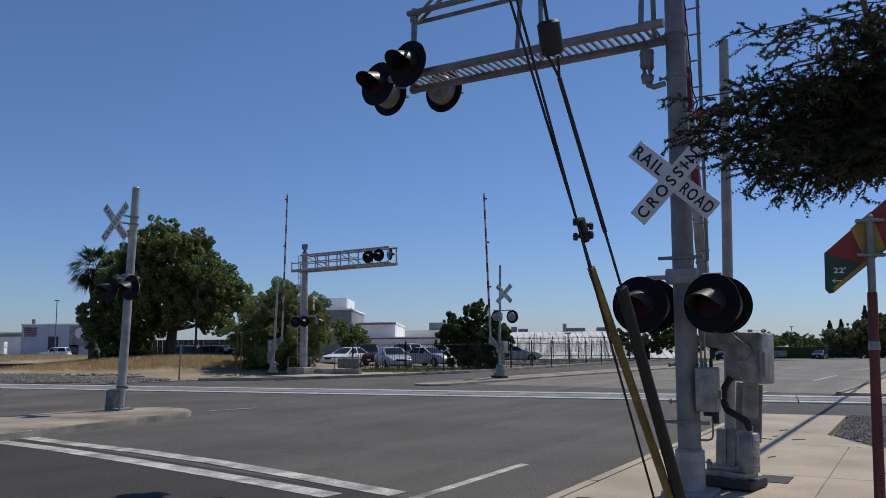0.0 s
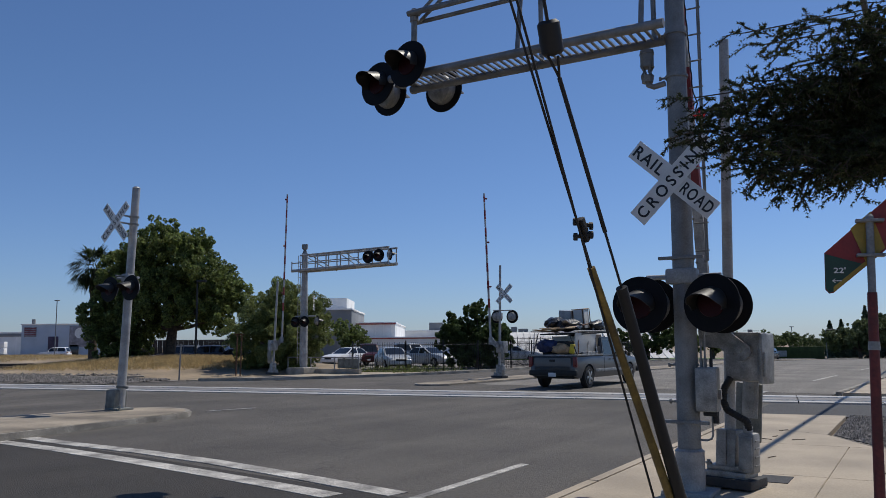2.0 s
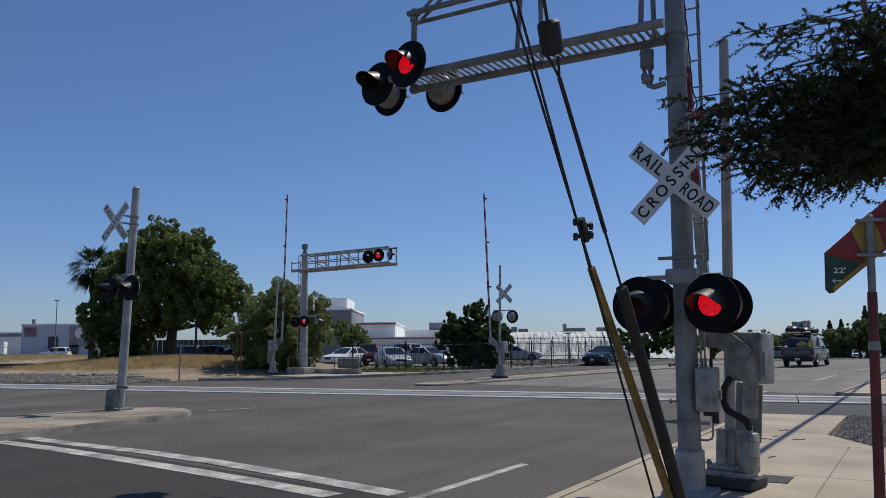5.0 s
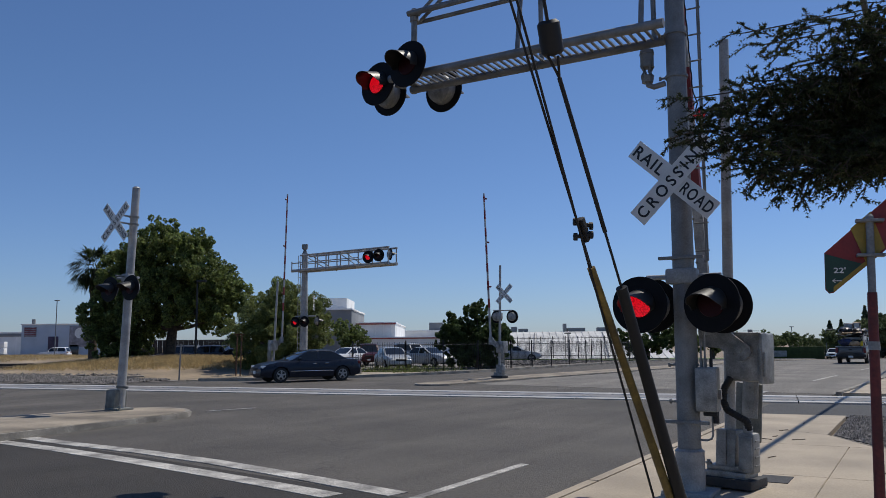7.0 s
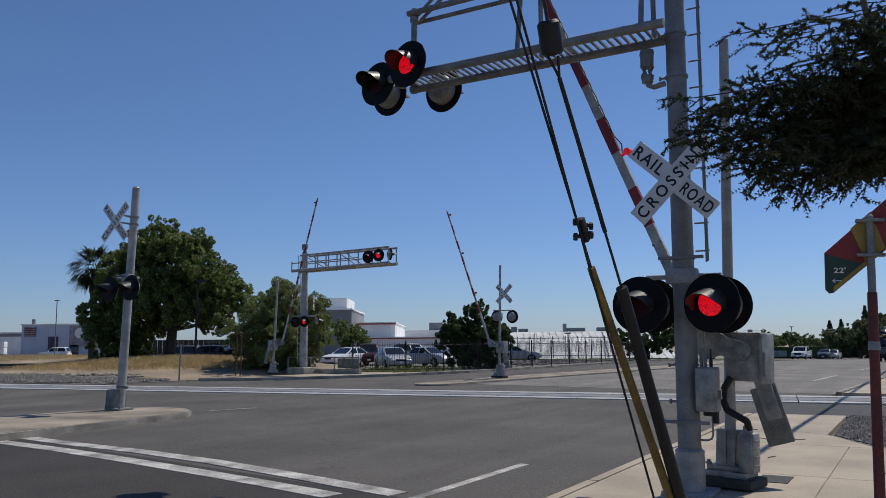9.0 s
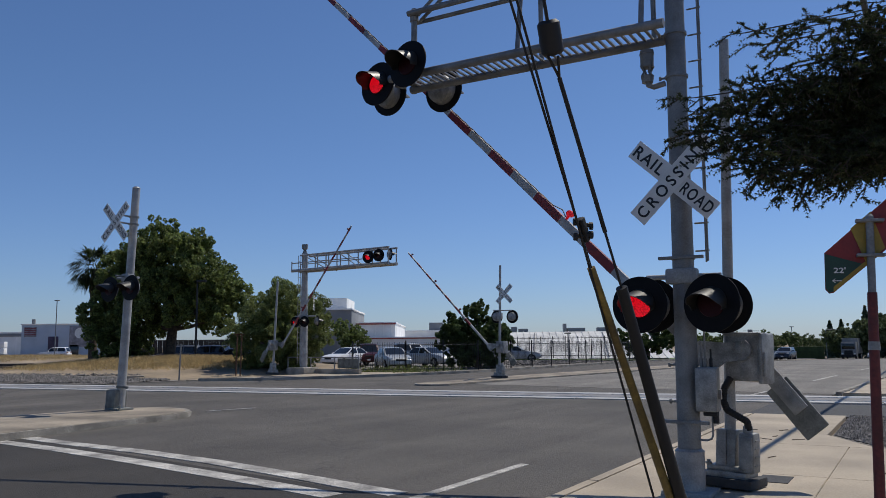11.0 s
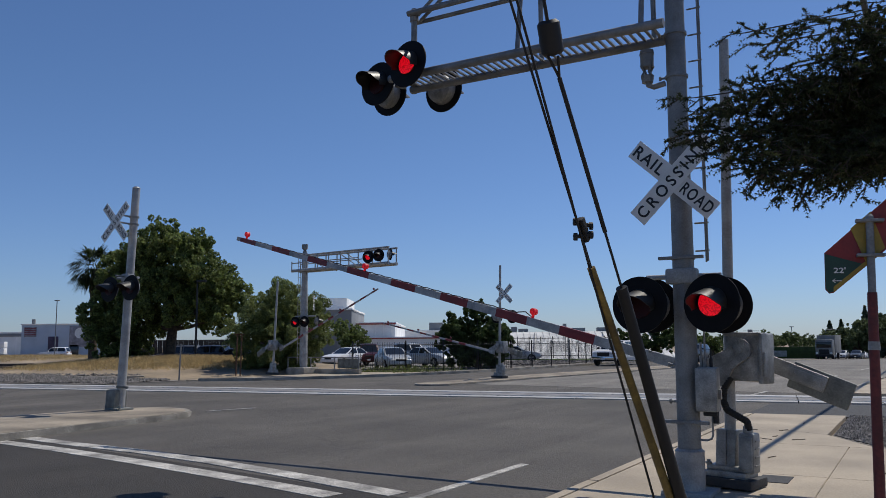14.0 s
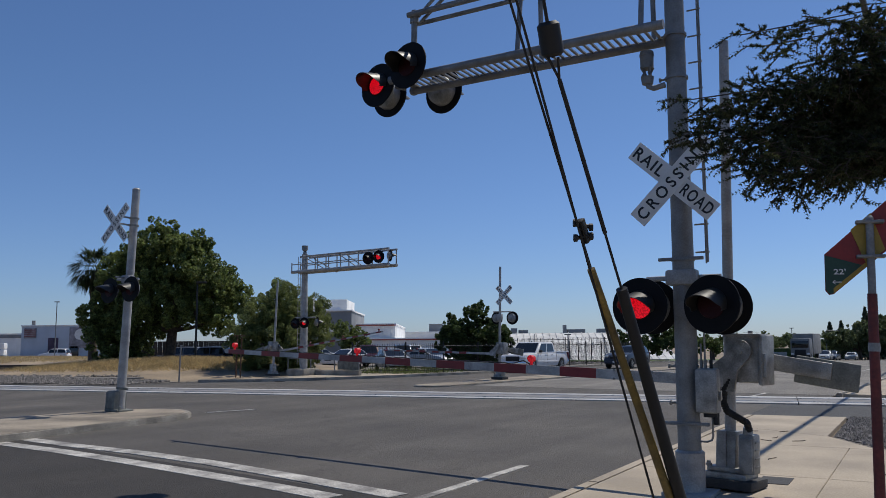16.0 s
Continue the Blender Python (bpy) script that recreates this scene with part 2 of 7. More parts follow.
def slab(bm, pts, z0, z1, bev=0.0):
    """A flat slab over an outline of world points."""
    a = [bm.verts.new((p.x, p.y, p.z + z0)) for p in pts]
    b = [bm.verts.new((p.x, p.y, p.z + z1)) for p in pts]
    n = len(pts)
    top = bm.faces.new(b)
    for i in range(n):
        bm.faces.new((a[i], a[(i + 1) % n], b[(i + 1) % n], b[i]))
    bm.faces.new(a[::-1])
    if bev:
        bmesh.ops.bevel(bm, geom=list(top.edges), offset=bev, segments=2, affect="EDGES", clamp_overlap=True)
    bmesh.ops.recalc_face_normals(bm, faces=bm.faces)


def grid_sheet(bm, x0, x1, y0, y1, nx, ny, height):
    rows = [[bm.verts.new((x0 + (x1 - x0) * i / nx, y0 + (y1 - y0) * j / ny, 0)) for i in range(nx + 1)] for j in range(ny + 1)]
    for r in rows:
        for v in r:
            v.co.z = height(v.co.x, v.co.y)
    for j in range(ny):
        for i in range(nx):
            bm.faces.new((rows[j][i], rows[j][i + 1], rows[j + 1][i + 1], rows[j + 1][i]))


# ---------------- ground and road ----------------
bm = bmesh.new()
for u0, u1 in ((-4000, 45), (45, 400), (400, 4500)):
    slab(bm, [far(u0, -4000), far(u1, -4000), far(u1, 4000), far(u0, 4000)], -1.06, -0.06)
structure("ground", bm, M["earth"], "dry brown earth ground reaching the horizon", "ground")

bm = bmesh.new()
slab(bm, [near(-60, -3.45), near(24, -3.45), far(0, -2.6), far(45, -2.6), far(45, -23.2), far(14, -23.2), far(8, -24.6), far(2, -27.6),
          far(-2, -40), near(20, -60), near(14, -60), near(8, -38), near(-60, -36)], -0.3, 0.0)
slab(bm, [far(45, -2.6), far(400, -2.6), far(400, -23.2), far(45, -23.2)], -0.3, 0.0)
structure("road", bm, M["asphalt"], "worn grey asphalt road crossing the tracks", "road")
bm = bmesh.new()
slab(bm, [near(-30, -34), near(9.6, -34), near(8.6, -14), near(7.0, -3.52), near(-30, -3.52)], -0.05, 0.004)
structure("road_patch", bm, M["asphalt_dark"], "darker asphalt before the stop line", "road")
bm = bmesh.new()
slab(bm, [far(3.0, -2.62), far(45, -2.62), far(45, -14.95), far(25, -14.95), far(8, -16.05), far(3.6, -16.2)], -0.05, 0.004)
slab(bm, [far(45, -2.62), far(400, -2.62), far(400, -14.95), far(45, -14.95)], -0.05, 0.004)
structure("road_beyond", bm, M["asphalt_pale"], "paler asphalt overlay beyond the tracks", "road")
# side street mouth and shoulder by the tracks
bm = bmesh.new()
slab(bm, [near(18.95, -3.5), near(19.3, 8), near(23.5, 8), near(22.6, -3.5)], -0.2, 0.012)
structure("track_shoulder", bm, M["patch"], "dark asphalt strip between pavement and tracks", "road")


def strip(pts, width):
    bm = bmesh.new()
    for a, b in zip(pts, pts[1:]):
        s = (b - a).cross(Vector((0, 0, 1))).normalized() * width / 2
        slab(bm, [a - s, b - s, b + s, a + s], -0.02, 0.010)
    return bm


for line in (((8.72, -14.45), (8.50, -12.5), (8.38, -10.5), (8.14, -8.75), (7.83, -7.2), (7.55, -5.97), (7.34, -5.01)),
             ((8.20, -15.2), (8.09, -13.9), (7.93, -12.0), (7.66, -9.93), (7.42, -8.36), (7.18, -6.93), (6.93, -5.59))):
    structure("stop_line", strip([near(u, w) for u, w in line], 0.30), M["paint_line"], "worn white stop line painted on asphalt", "road marking")
structure("lane_line", strip([near(5.6, -4.72), near(9.95, -4.72)], 0.13), M["paint_line"], "white lane line painted on asphalt", "road marking")
for k in range(7):
    structure("lane_line", strip([far(-2.5 + 14 * k, -4.7), far(3.5 + 14 * k, -4.7)], 0.12), M["paint_line"], "faded white lane line", "road marking")
structure("edge_line", strip([near(14.3, -15.6), near(15.6, -15.2)], 0.09), M["paint_line"], "faded white nose marking", "road marking")

# kerbs
def kerb(name, pts, width=0.16, z=0.10, material=None):
    bm = bmesh.new()
    for a, b in zip(pts, pts[1:]):
        s = (b - a).cross(Vector((0, 0, 1))).normalized() * width / 2
        slab(bm, [a - s, b - s, b + s, a + s], -0.25, z, 0.02)
    return structure(name, bm, material or M["kerb"], "low weathered concrete kerb along the road", "kerb")


kerb("kerb", [near(-30, -3.40), near(9, -3.40), near(13.5, -3.42), near(18.9, -3.42)], 0.16, 0.036, M["concrete"])
kerb("kerb", [far(3.0, -2.5), far(45, -2.5), far(400, -2.5)], 0.16, 0.08)
kerb("kerb", [far(0.6, -29.6), far(2.2, -27.5), far(5, -25.6), far(8.2, -24.5), far(14, -23.15), far(45, -23.15), far(400, -23.15)], 0.2, 0.14)

# near pavement in panels
pave = tagged(new("pavement"), "pale tan concrete pavement in jointed panels", "pavement", kind="structure")


def paving(outline, m=None):
    bm = bmesh.new()
    slab(bm, outline, -0.2, 0.040, 0.005)
    part("panel", bm, M["concrete"], pave, smooth=False)


J = 0.003
for k in range(-3, 4):
    u0 = 4.2 + 3.1 * k
    for (wa, wb) in ((-3.31, -1.05), (-1.05, 1.7)):
        if u0 + 3.1 < 13.6:
            paving([near(u0 + J, wa + J), near(u0 + 3.1 - J, wa + J), near(u0 + 3.1 - J, wb - J), near(u0 + J, wb - J)])
paving([near(13.5 + J, -3.31), near(16.2, -3.31), near(15.1, -1.5), near(13.5 + J, -0.65)])
paving([near(16.2 + J, -3.31), near(18.85, -3.31), near(19.05, -1.5), near(15.1 + J, -1.5)])
# ramp strip beyond the tracks
for k in range(20):
    u0 = 3.2 + 3.0 * k
    paving([far(u0 + J, -2.4), far(u0 + 3 - J, -2.4), far(u0 + 3 - J, -0.6), far(u0 + J, -0.6)])
# far pavement
for k in range(26):
    u0 = 14 + 3.0 * k
    paving([far(u0 + J, -24.1), far(u0 + 3 - J, -24.1), far(u0 + 3 - J, -23.27), far(u0 + J, -23.27)])
paving([far(0.5, -30.4), far(2.3, -27.7), far(5, -25.75), far(8.2, -24.65), far(13.95, -23.3), far(13.95, -24.2), far(12, -30.4)])


def island(name, outline, label, h=0.13):
    bm = bmesh.new()
    slab(bm, outline, -0.2, h, 0.03)
    ob = structure(name, bm, M["kerb"], label, "traffic island")
    c = sum(outline, Vector()) / len(outline)
    bm = bmesh.new()
    slab(bm, [Vector((*(p + (c - p).normalized() * 0.17).xy, p.z)) for p in outline], 0.0, h + 0.007)
    part("island_top", bm, M["island_top"], ob, smooth=False)


def nose(fn, u, w, r, sign):
    return [fn(u + sign * r * math.cos(a), w + r * math.sin(a)) for a in [radians(-80 + 20 * k) for k in range(9)]]


island("traffic_island", [near(-40, -17.6), near(-40, -13.4), near(5, -13.5), near(9, -14.1)] + nose(near, 12.2, -15.95, 1.45, 1)[::-1] + [near(10, -17.5)],
       "raised tan concrete traffic island with a rounded nose")
island("traffic_island", [far(45, -15.0), far(25, -15.0), far(8, -16.15)] + [far(2.6 - 1.0 * math.cos(a), -17.2 + 0.9 * math.sin(a)) for a in [radians(70 - 20 * k) for k in range(8)]] + [far(10, -18.2), far(30, -17.2), far(45, -17.2)],
       "long raised concrete median island beyond the tracks", 0.06)

island("traffic_island", [far(45, -15.0), far(45, -17.2), far(300, -17.2), far(300, -15.0)], "long raised concrete median island far down the road", 0.06)

# rails and crossing panels
tr = tagged(new("track"), "railway track set in pale concrete crossing panels", "railway track", kind="structure")
TM = at(near(rail_u(-14), -14), RT)


def track_box(name, x0, x1, y0, y1, z0, z1, m):
    bm = bmesh.new()
    box(bm, ((x0 + x1) / 2, (y0 + y1) / 2, (z0 + z1) / 2), (x1 - x0, y1 - y0, z1 - z0), TM, 0.008)
    part(name, bm, m, tr, smooth=False)


for k in range(21):
    x0 = -25 + 2.0 * k
    for y0, y1 in ((-1.42, -0.84), (-0.56, 0.56), (0.84, 1.42)):
        track_box("crossing_panel", x0 + 0.015, x0 + 1.985, y0, y1, -0.2, 0.026, M["panel_mid"] if y0 == -0.56 else M["panel"])
for y in (-0.72, 0.72):
    track_box("rail", -200, 120, y - 0.036, y + 0.036, -0.1, 0.030, M["rail"])
    bm = bmesh.new()
    box(bm, (-5, y, -0.03), (41, 0.27, 0.09), TM)
    part("flangeway_filler", bm, M["rubber"], tr, smooth=False)

# ---------------- crossing signals and gates ----------------
KEYED = []


def lettering(word, width, height, material, parent, m, depth=0.003):
    cu = bpy.data.curves.new("lettering", "FONT")
    cu.body, cu.align_x, cu.align_y, cu.extrude, cu.offset, cu.space_character = word, "CENTER", "CENTER", depth, 0.016, 1.0 if len(word) < 4 else (1.2 if len(word) < 6 else 1.45)
    tmp = bpy.data.objects.new("lettering", cu)
    me = bpy.data.meshes.new_from_object(tmp)
    bpy.data.objects.remove(tmp)
    co = [v.co for v in me.vertices]
    x0, x1 = min(c.x for c in co), max(c.x for c in co)
    y0, y1 = min(c.y for c in co), max(c.y for c in co)
    for v in me.vertices:
        v.co.x = (v.co.x - (x0 + x1) / 2) * width / (x1 - x0)
        v.co.y = (v.co.y - (y0 + y1) / 2) * height / (y1 - y0)
    me.materials.clear()
    me.materials.append(material)
    ob = new("lettering", me)
    ob.parent = parent
    ob.matrix_basis = m
    return ob


def crossbuck(parent, m, size=1.18):
    """Two crossed blades that face -y of m, lettered on the front."""
    for k, turn in enumerate((-43, 45)):
        bm = bmesh.new()
        box(bm, (0, 0, 0), (size, 0.22, 0.006), None, 0.002)
        b = part("crossbuck_blade", bm, M["sign_white"], parent, "white reflective crossbuck blade with black letters", False,
                 m @ pose(0, -0.008 * k, 0, 90, 0, 0) @ pose(0, 0, 0, 0, 0, turn))
        if k == 0:
            lettering("RAIL", size * 0.35, 0.135, M["letter"], b, pose(-size * 0.30, 0, 0.0045))
            lettering("ROAD", size * 0.35, 0.135, M["letter"], b, pose(size * 0.30, 0, 0.0045))
        else:
            lettering("CROSSING", size * 0.92, 0.135, M["letter"], b, pose(0, 0, 0.0045))


def flashes(near_side, first):
    """Times at which a lamp goes on and off."""
    on = []
    if near_side:
        on = [(4.33, 4.93), (5.60, 6.15), (6.83, 7.42), (8.20, 8.62), (9.45, 9.97), (10.65, 11.15), (11.82, 12.38), (13.22, 13.62), (14.37, 14.95), (15.66, 16.1)]
        if not first:
            on = [(q[1], r[0]) for q, r in zip(on, on[1:])]
    else:
        for k in range(2, 14):
            a = (k - 0.71) * 1.32
            on.append((a, a + 0.66) if first else (a + 0.66, a + 1.32))
    return [(max(a, 4.2), min(b, 15.97)) for a, b in on if b > 4.25 and a < 15.9]


def head(parent, m, near_side=True, first=True, lit=True, r=0.305):
    """A round signal head that faces -y of m: black backing disc, hood, lens and the lit disc that comes forward."""
    bm = bmesh.new()
    v = rod(bm, (0, 0.0, 0), (0, 0.018, 0), r, r, 40)
    d = part("backing_disc", bm, M["black"], parent, "flat black round signal backing", True, m)
    bm = bmesh.new()
    rod(bm, (0, 0.018, 0), (0, 0.13, 0), r * 0.68, r * 0.62, 28)
    rod(bm, (0, 0.13, 0), (0, 0.155, 0), r * 0.62, r * 0.5, 28)
    rod(bm, (0, 0.15, -r * 0.2), (0, 0.17, -r * 0.2), 0.02, 0.02, 8)
    part("lamp_housing", bm, M["alu"], d, "grey aluminium lamp housing")
    bm = bmesh.new()
    n, L = 22, 0.34
    for k in range(n):
        a0, a1 = radians(-18 + 216 * k / n), radians(-18 + 216 * (k + 1) / n)
        l0, l1 = L * (0.35 + 0.65 * max(0, math.sin(a0)) ** 0.6), L * (0.35 + 0.65 * max(0, math.sin(a1)) ** 0.6)
        q = []
        for rr in (r * 0.56, r * 0.54):
            q.append([bm.verts.new((rr * math.cos(a), y, rr * (1 + 0.10 * y) * math.sin(a) + 0.30 * y)) for a, y in ((a0, -0.0), (a1, -0.0), (a1, -l1), (a0, -l0))])
        bm.faces.new(q[0])
        bm.faces.new(q[1][::-1])
        bm.faces.new((q[0][3], q[0][2], q[1][2], q[1][3]))
    bmesh.ops.remove_doubles(bm, verts=bm.verts, dist=1e-4)
    bmesh.ops.recalc_face_normals(bm, faces=bm.faces)
    part("hood", bm, M["hood"], d, "black sheet hood over the lens")
    bm = bmesh.new()
    rod(bm, (0, -0.012, 0), (0, 0.010, 0), r * 0.47, r * 0.5, 28)
    part("lens", bm, M["lens"], d, "dark red glass lens")
    if lit:
        bm = bmesh.new()
        rod(bm, (0, -0.006, 0), (0, 0.002, 0), r * 0.43, r * 0.45, 24)
        led = part("led_disc", bm, M["glow"], d, "bright red lit disc of small lamps")
        off, on = pose(0, 0.012, 0), pose(0, -0.014, 0)
        rows = [(0.0, off)]
        for a, b in flashes(near_side, first):
            if rows[-1][0] < a - 0.05:
                rows.append((a - 0.034, off))
            rows += [(a, on), (b - 0.034, on), (b, off)]
        rows.append((16.0, off if rows[-1][0] < 15.95 and not first == near_side else on))
        clean = [rows[0]]
        for row in rows[1:]:
            if frame(row[0]) > frame(clean[-1][0][0] if isinstance(clean[-1][0], tuple) else clean[-1][0]):
                clean.append(row)
        KEYED.append((led, clean))
    return d


def gate(m, label, arm_len, pivot_z, mast_top, rows, big=True, scale=1.0, px=0.0):
    """A crossing gate whose arm reaches towards -x and turns about y."""
    g = thing("crossing_gate", m, label, "crossing gate", "gates of the level crossing")
    bm = bmesh.new()
    rod(bm, (0, 0, 0.3), (0, 0, mast_top), 0.06, 0.054, 20)
    part("mast", bm, M["silver"], g)
    bm = bmesh.new()
    box(bm, (0, 0, 0.07), (0.62, 0.5, 0.10), None, 0.02)
    part("footing", bm, M["patch"], g, "weathered dark footing slab")
    bm = bmesh.new()
    box(bm, (0, 0, 0.15), (0.46, 0.38, 0.07), None, 0.02)
    prism(bm, [(-0.15, 0.18), (0.15, 0.18), (0.105, 0.62), (-0.105, 0.62)], -0.12, 0.10, 0.015)
    box(bm, (-0.005, -0.135, 0.40), (0.02, 0.03, 0.44), None, 0.004)
    box(bm, (0, 0, 0.215), (0.40, 0.33, 0.05), None, 0.015)
    for sx in (-0.19, 0.19):
        for sy in (-0.15, 0.15):
            rod(bm, (sx, sy, 0.15), (sx, sy, 0.29), 0.020, seg=6)
            rod(bm, (sx, sy, 0.24), (sx, sy, 0.265), 0.036, seg=6)
    part("base_casting", bm, M["alu"], g, "cast aluminium base with anchor bolts")
    bm = bmesh.new()
    box(bm, (0.24, -0.1, 0.40), (0.17, 0.2, 0.42), None, 0.03)
    box(bm, (0.24, -0.21, 0.40), (0.14, 0.03, 0.34), None, 0.012)
    for zz in (0.27, 0.36, 0.45, 0.53):
        box(bm, (0.327, -0.1, zz), (0.012, 0.13, 0.02), None, 0.004)
    rod(bm, (0.24, -0.13, 0.60), (0.24, -0.13, 0.68), 0.055, 0.05, 14)
    part("base_door", bm, M["alu"], g)
    # mechanism case
    z = pivot_z
    bm = bmesh.new()
    box(bm, (0.10 + 0.5 * px, 0.0, z - 0.09), (0.38, 0.34, 0.50), None, 0.035)
    box(bm, (0.30 + 0.5 * px, 0.0, z - 0.09), (0.05, 0.38, 0.54), None, 0.02)
    box(bm, (0.10 + 0.5 * px, 0.0, z + 0.17), (0.42, 0.36, 0.04), None, 0.015)
    box(bm, (0.335 + 0.5 * px, -0.15, z - 0.15), (0.03, 0.04, 0.26), None, 0.01)
    part("mechanism_case", bm, M["alu"], g, "weathered cast aluminium mechanism case")
    bm = bmesh.new()
    rod(bm, (px, -0.2, z), (px, 0.2, z), 0.05, seg=16)
    part("shaft", bm, M["steel"], g)
    if big:
        bm = bmesh.new()
        route = [Vector(q) for q in ((0.10, -0.22, z - 0.30), (0.03, -0.23, z - 0.42), (0.02, -0.24, z - 0.55), (0.06, -0.24, z - 0.65), (0.17, -0.22, z - 0.71), (0.25, -0.18, z - 0.76), (0.26, -0.14, z - 0.86))]
        pts, radii = [], []
        for a, b in zip(route, route[1:]):
            for j in range(8):
                pts.append(a.lerp(b, j / 8))
                radii.append(0.040 if j % 2 else 0.034)
        tube(bm, pts, radii, 12)
        part("flexible_conduit", bm, M["rubber"], g, "black corrugated flexible conduit")
        bm = bmesh.new()
        tube(bm, [(-0.10, -0.12, z - 0.2), (-0.16, -0.14, z - 0.24), (-0.12, -0.15, z - 0.30), (-0.17, -0.14, z - 0.34), (-0.13, -0.12, z - 0.38)], 0.008, 6)
        part("loose_wire", bm, M["wire"], g)
    # moving arm: its lever, tube, stripes, lamps and counterweight
    bm = bmesh.new()
    y = -0.235
    pts = [(0.12 * math.cos(a), 0.12 * math.sin(a)) for a in [radians(100 - 20 * k) for k in range(9)]]
    outline = pts + [(-0.03, -0.22), (-0.06, -0.44), (-0.36, -0.44), (-0.40, -0.24), (-0.16, -0.05)]
    a0 = [bm.verts.new((x, y - 0.02, zz)) for x, zz in outline]
    a1 = [bm.verts.new((x, y + 0.02, zz)) for x, zz in outline]
    bm.faces.new(a0)
    bm.faces.new(a1[::-1])
    for i in range(len(outline)):
        bm.faces.new((a0[i], a1[i], a1[(i + 1) % len(outline)], a0[(i + 1) % len(outline)]))
    bmesh.ops.recalc_face_normals(bm, faces=bm.faces)
    rod(bm, (0, y - 0.05, 0), (0, y + 0.03, 0), 0.035, seg=12)
    for k in range(6):
        a = radians(60 * k)
        rod(bm, (0.085 * math.cos(a), y - 0.034, 0.085 * math.sin(a)), (0.085 * math.cos(a), y, 0.085 * math.sin(a)), 0.014, seg=6)
    lever = part("arm_lever", bm, M["alu"], g, "cast aluminium lever with a ring of bolts")
    hz = -0.33

    def arm_piece(name, x0, x1, material, lbl="", grow=0.0):
        bm = bmesh.new()
        f = lambda x: (0.105 - 0.045 * x / arm_len) * scale + grow
        t = 0.024 + grow
        vs = []
        for x in (x0, x1):
            h = f(x)
            vs.append([bm.verts.new((-x, y + dy, hz + dz)) for dy, dz in ((-t, -h), (t, -h), (t, h), (-t, h))])
        for i in range(4):
            bm.faces.new((vs[0][i], vs[0][(i + 1) % 4], vs[1][(i + 1) % 4], vs[1][i]))
        bm.faces.new(vs[0][::-1])
        bm.faces.new(vs[1])
        bmesh.ops.recalc_face_normals(bm, faces=bm.faces)
        return part(name, bm, material, lever, lbl, False)

    arm_piece("arm_tube", 0.18, arm_len, M["arm_white"], "white fibreglass gate arm")
    x, k = 1.75, 0
    while x < arm_len - 0.35:
        step = 0.52 if big else 0.42
        if k % 2 == 0:
            arm_piece("red_stripe", x, min(x + step, arm_len - 0.12), M["arm_red"], "", 0.002)
        x += step
        k += 1
    for x in (0.5, 1.0, 1.5) if big else ():
        for dz in (-0.05, 0.05):
            bm = bmesh.new()
            rod(bm, (-x, y - 0.04, hz + dz), (-x, y - 0.02, hz + dz), 0.016, seg=6)
            part("bolt", bm, M["steel"], lever)
    if big:
        bm = bmesh.new()
        pts = [(-2.75, y, hz + 0.07), (-2.85, y, hz + 0.11), (-3.0, y, hz + 0.07)]
        n = 60
        pts += [(-3.1 - (arm_len - 3.5) * k / n, y, hz + 0.064 - 0.027 * k / n + (0.008 if k % 2 else 0)) for k in range(n)]
        tube(bm, pts, 0.008, 5)
        part("lamp_cable", bm, M["wire"], lever, "thin cable clipped along the arm")
    for f in (2.72, 0.5 * (2.72 + arm_len - 0.28), arm_len - 0.28):
        bm = bmesh.new()
        top = hz + (0.105 - 0.045 * f / arm_len) * scale
        rod(bm, (-f, y - 0.035, top + 0.085), (-f, y + 0.035, top + 0.085), 0.044, 0.044, 16)
        rod(bm, (-f, y, top - 0.01), (-f, y, top + 0.05), 0.02, seg=8)
        part("arm_lamp", bm, M["glow_small"] if big else M["lamp_red"], lever, "small round red arm lamp")
    bm = bmesh.new()
    tilt = pose(-0.05, 0.42, -0.02, 0, 7, 0)
    box(bm, (0.76, 0, -0.10), (0.66, 0.035, 0.30), tilt, 0.03)
    box(bm, (0.80, 0.04, -0.10), (0.54, 0.03, 0.25), tilt, 0.03)
    part("counterweight", bm, M["cw"], lever, "stained grey slab counterweight")
    bm = bmesh.new()
    box(bm, (0.38, -0.045, -0.07), (0.88, 0.03, 0.18), tilt, 0.02)
    rod(bm, tilt @ Vector((0.04, -0.28, -0.02)), tilt @ Vector((0.04, -0.03, -0.02)), 0.05, seg=12)
    box(bm, (0.6, -0.062, -0.08), (0.36, 0.015, 0.12), tilt, 0.008)
    for xx in (0.48, 0.70):
        rod(bm, tilt @ Vector((xx, -0.09, -0.08)), tilt @ Vector((xx, -0.04, -0.08)), 0.02, seg=6)
    part("counterweight_arm", bm, M["alu"], lever)
    KEYED.append((lever, [(t, pose(px, 0, z, 0, a, 0)) for t, a in rows]))
    return g


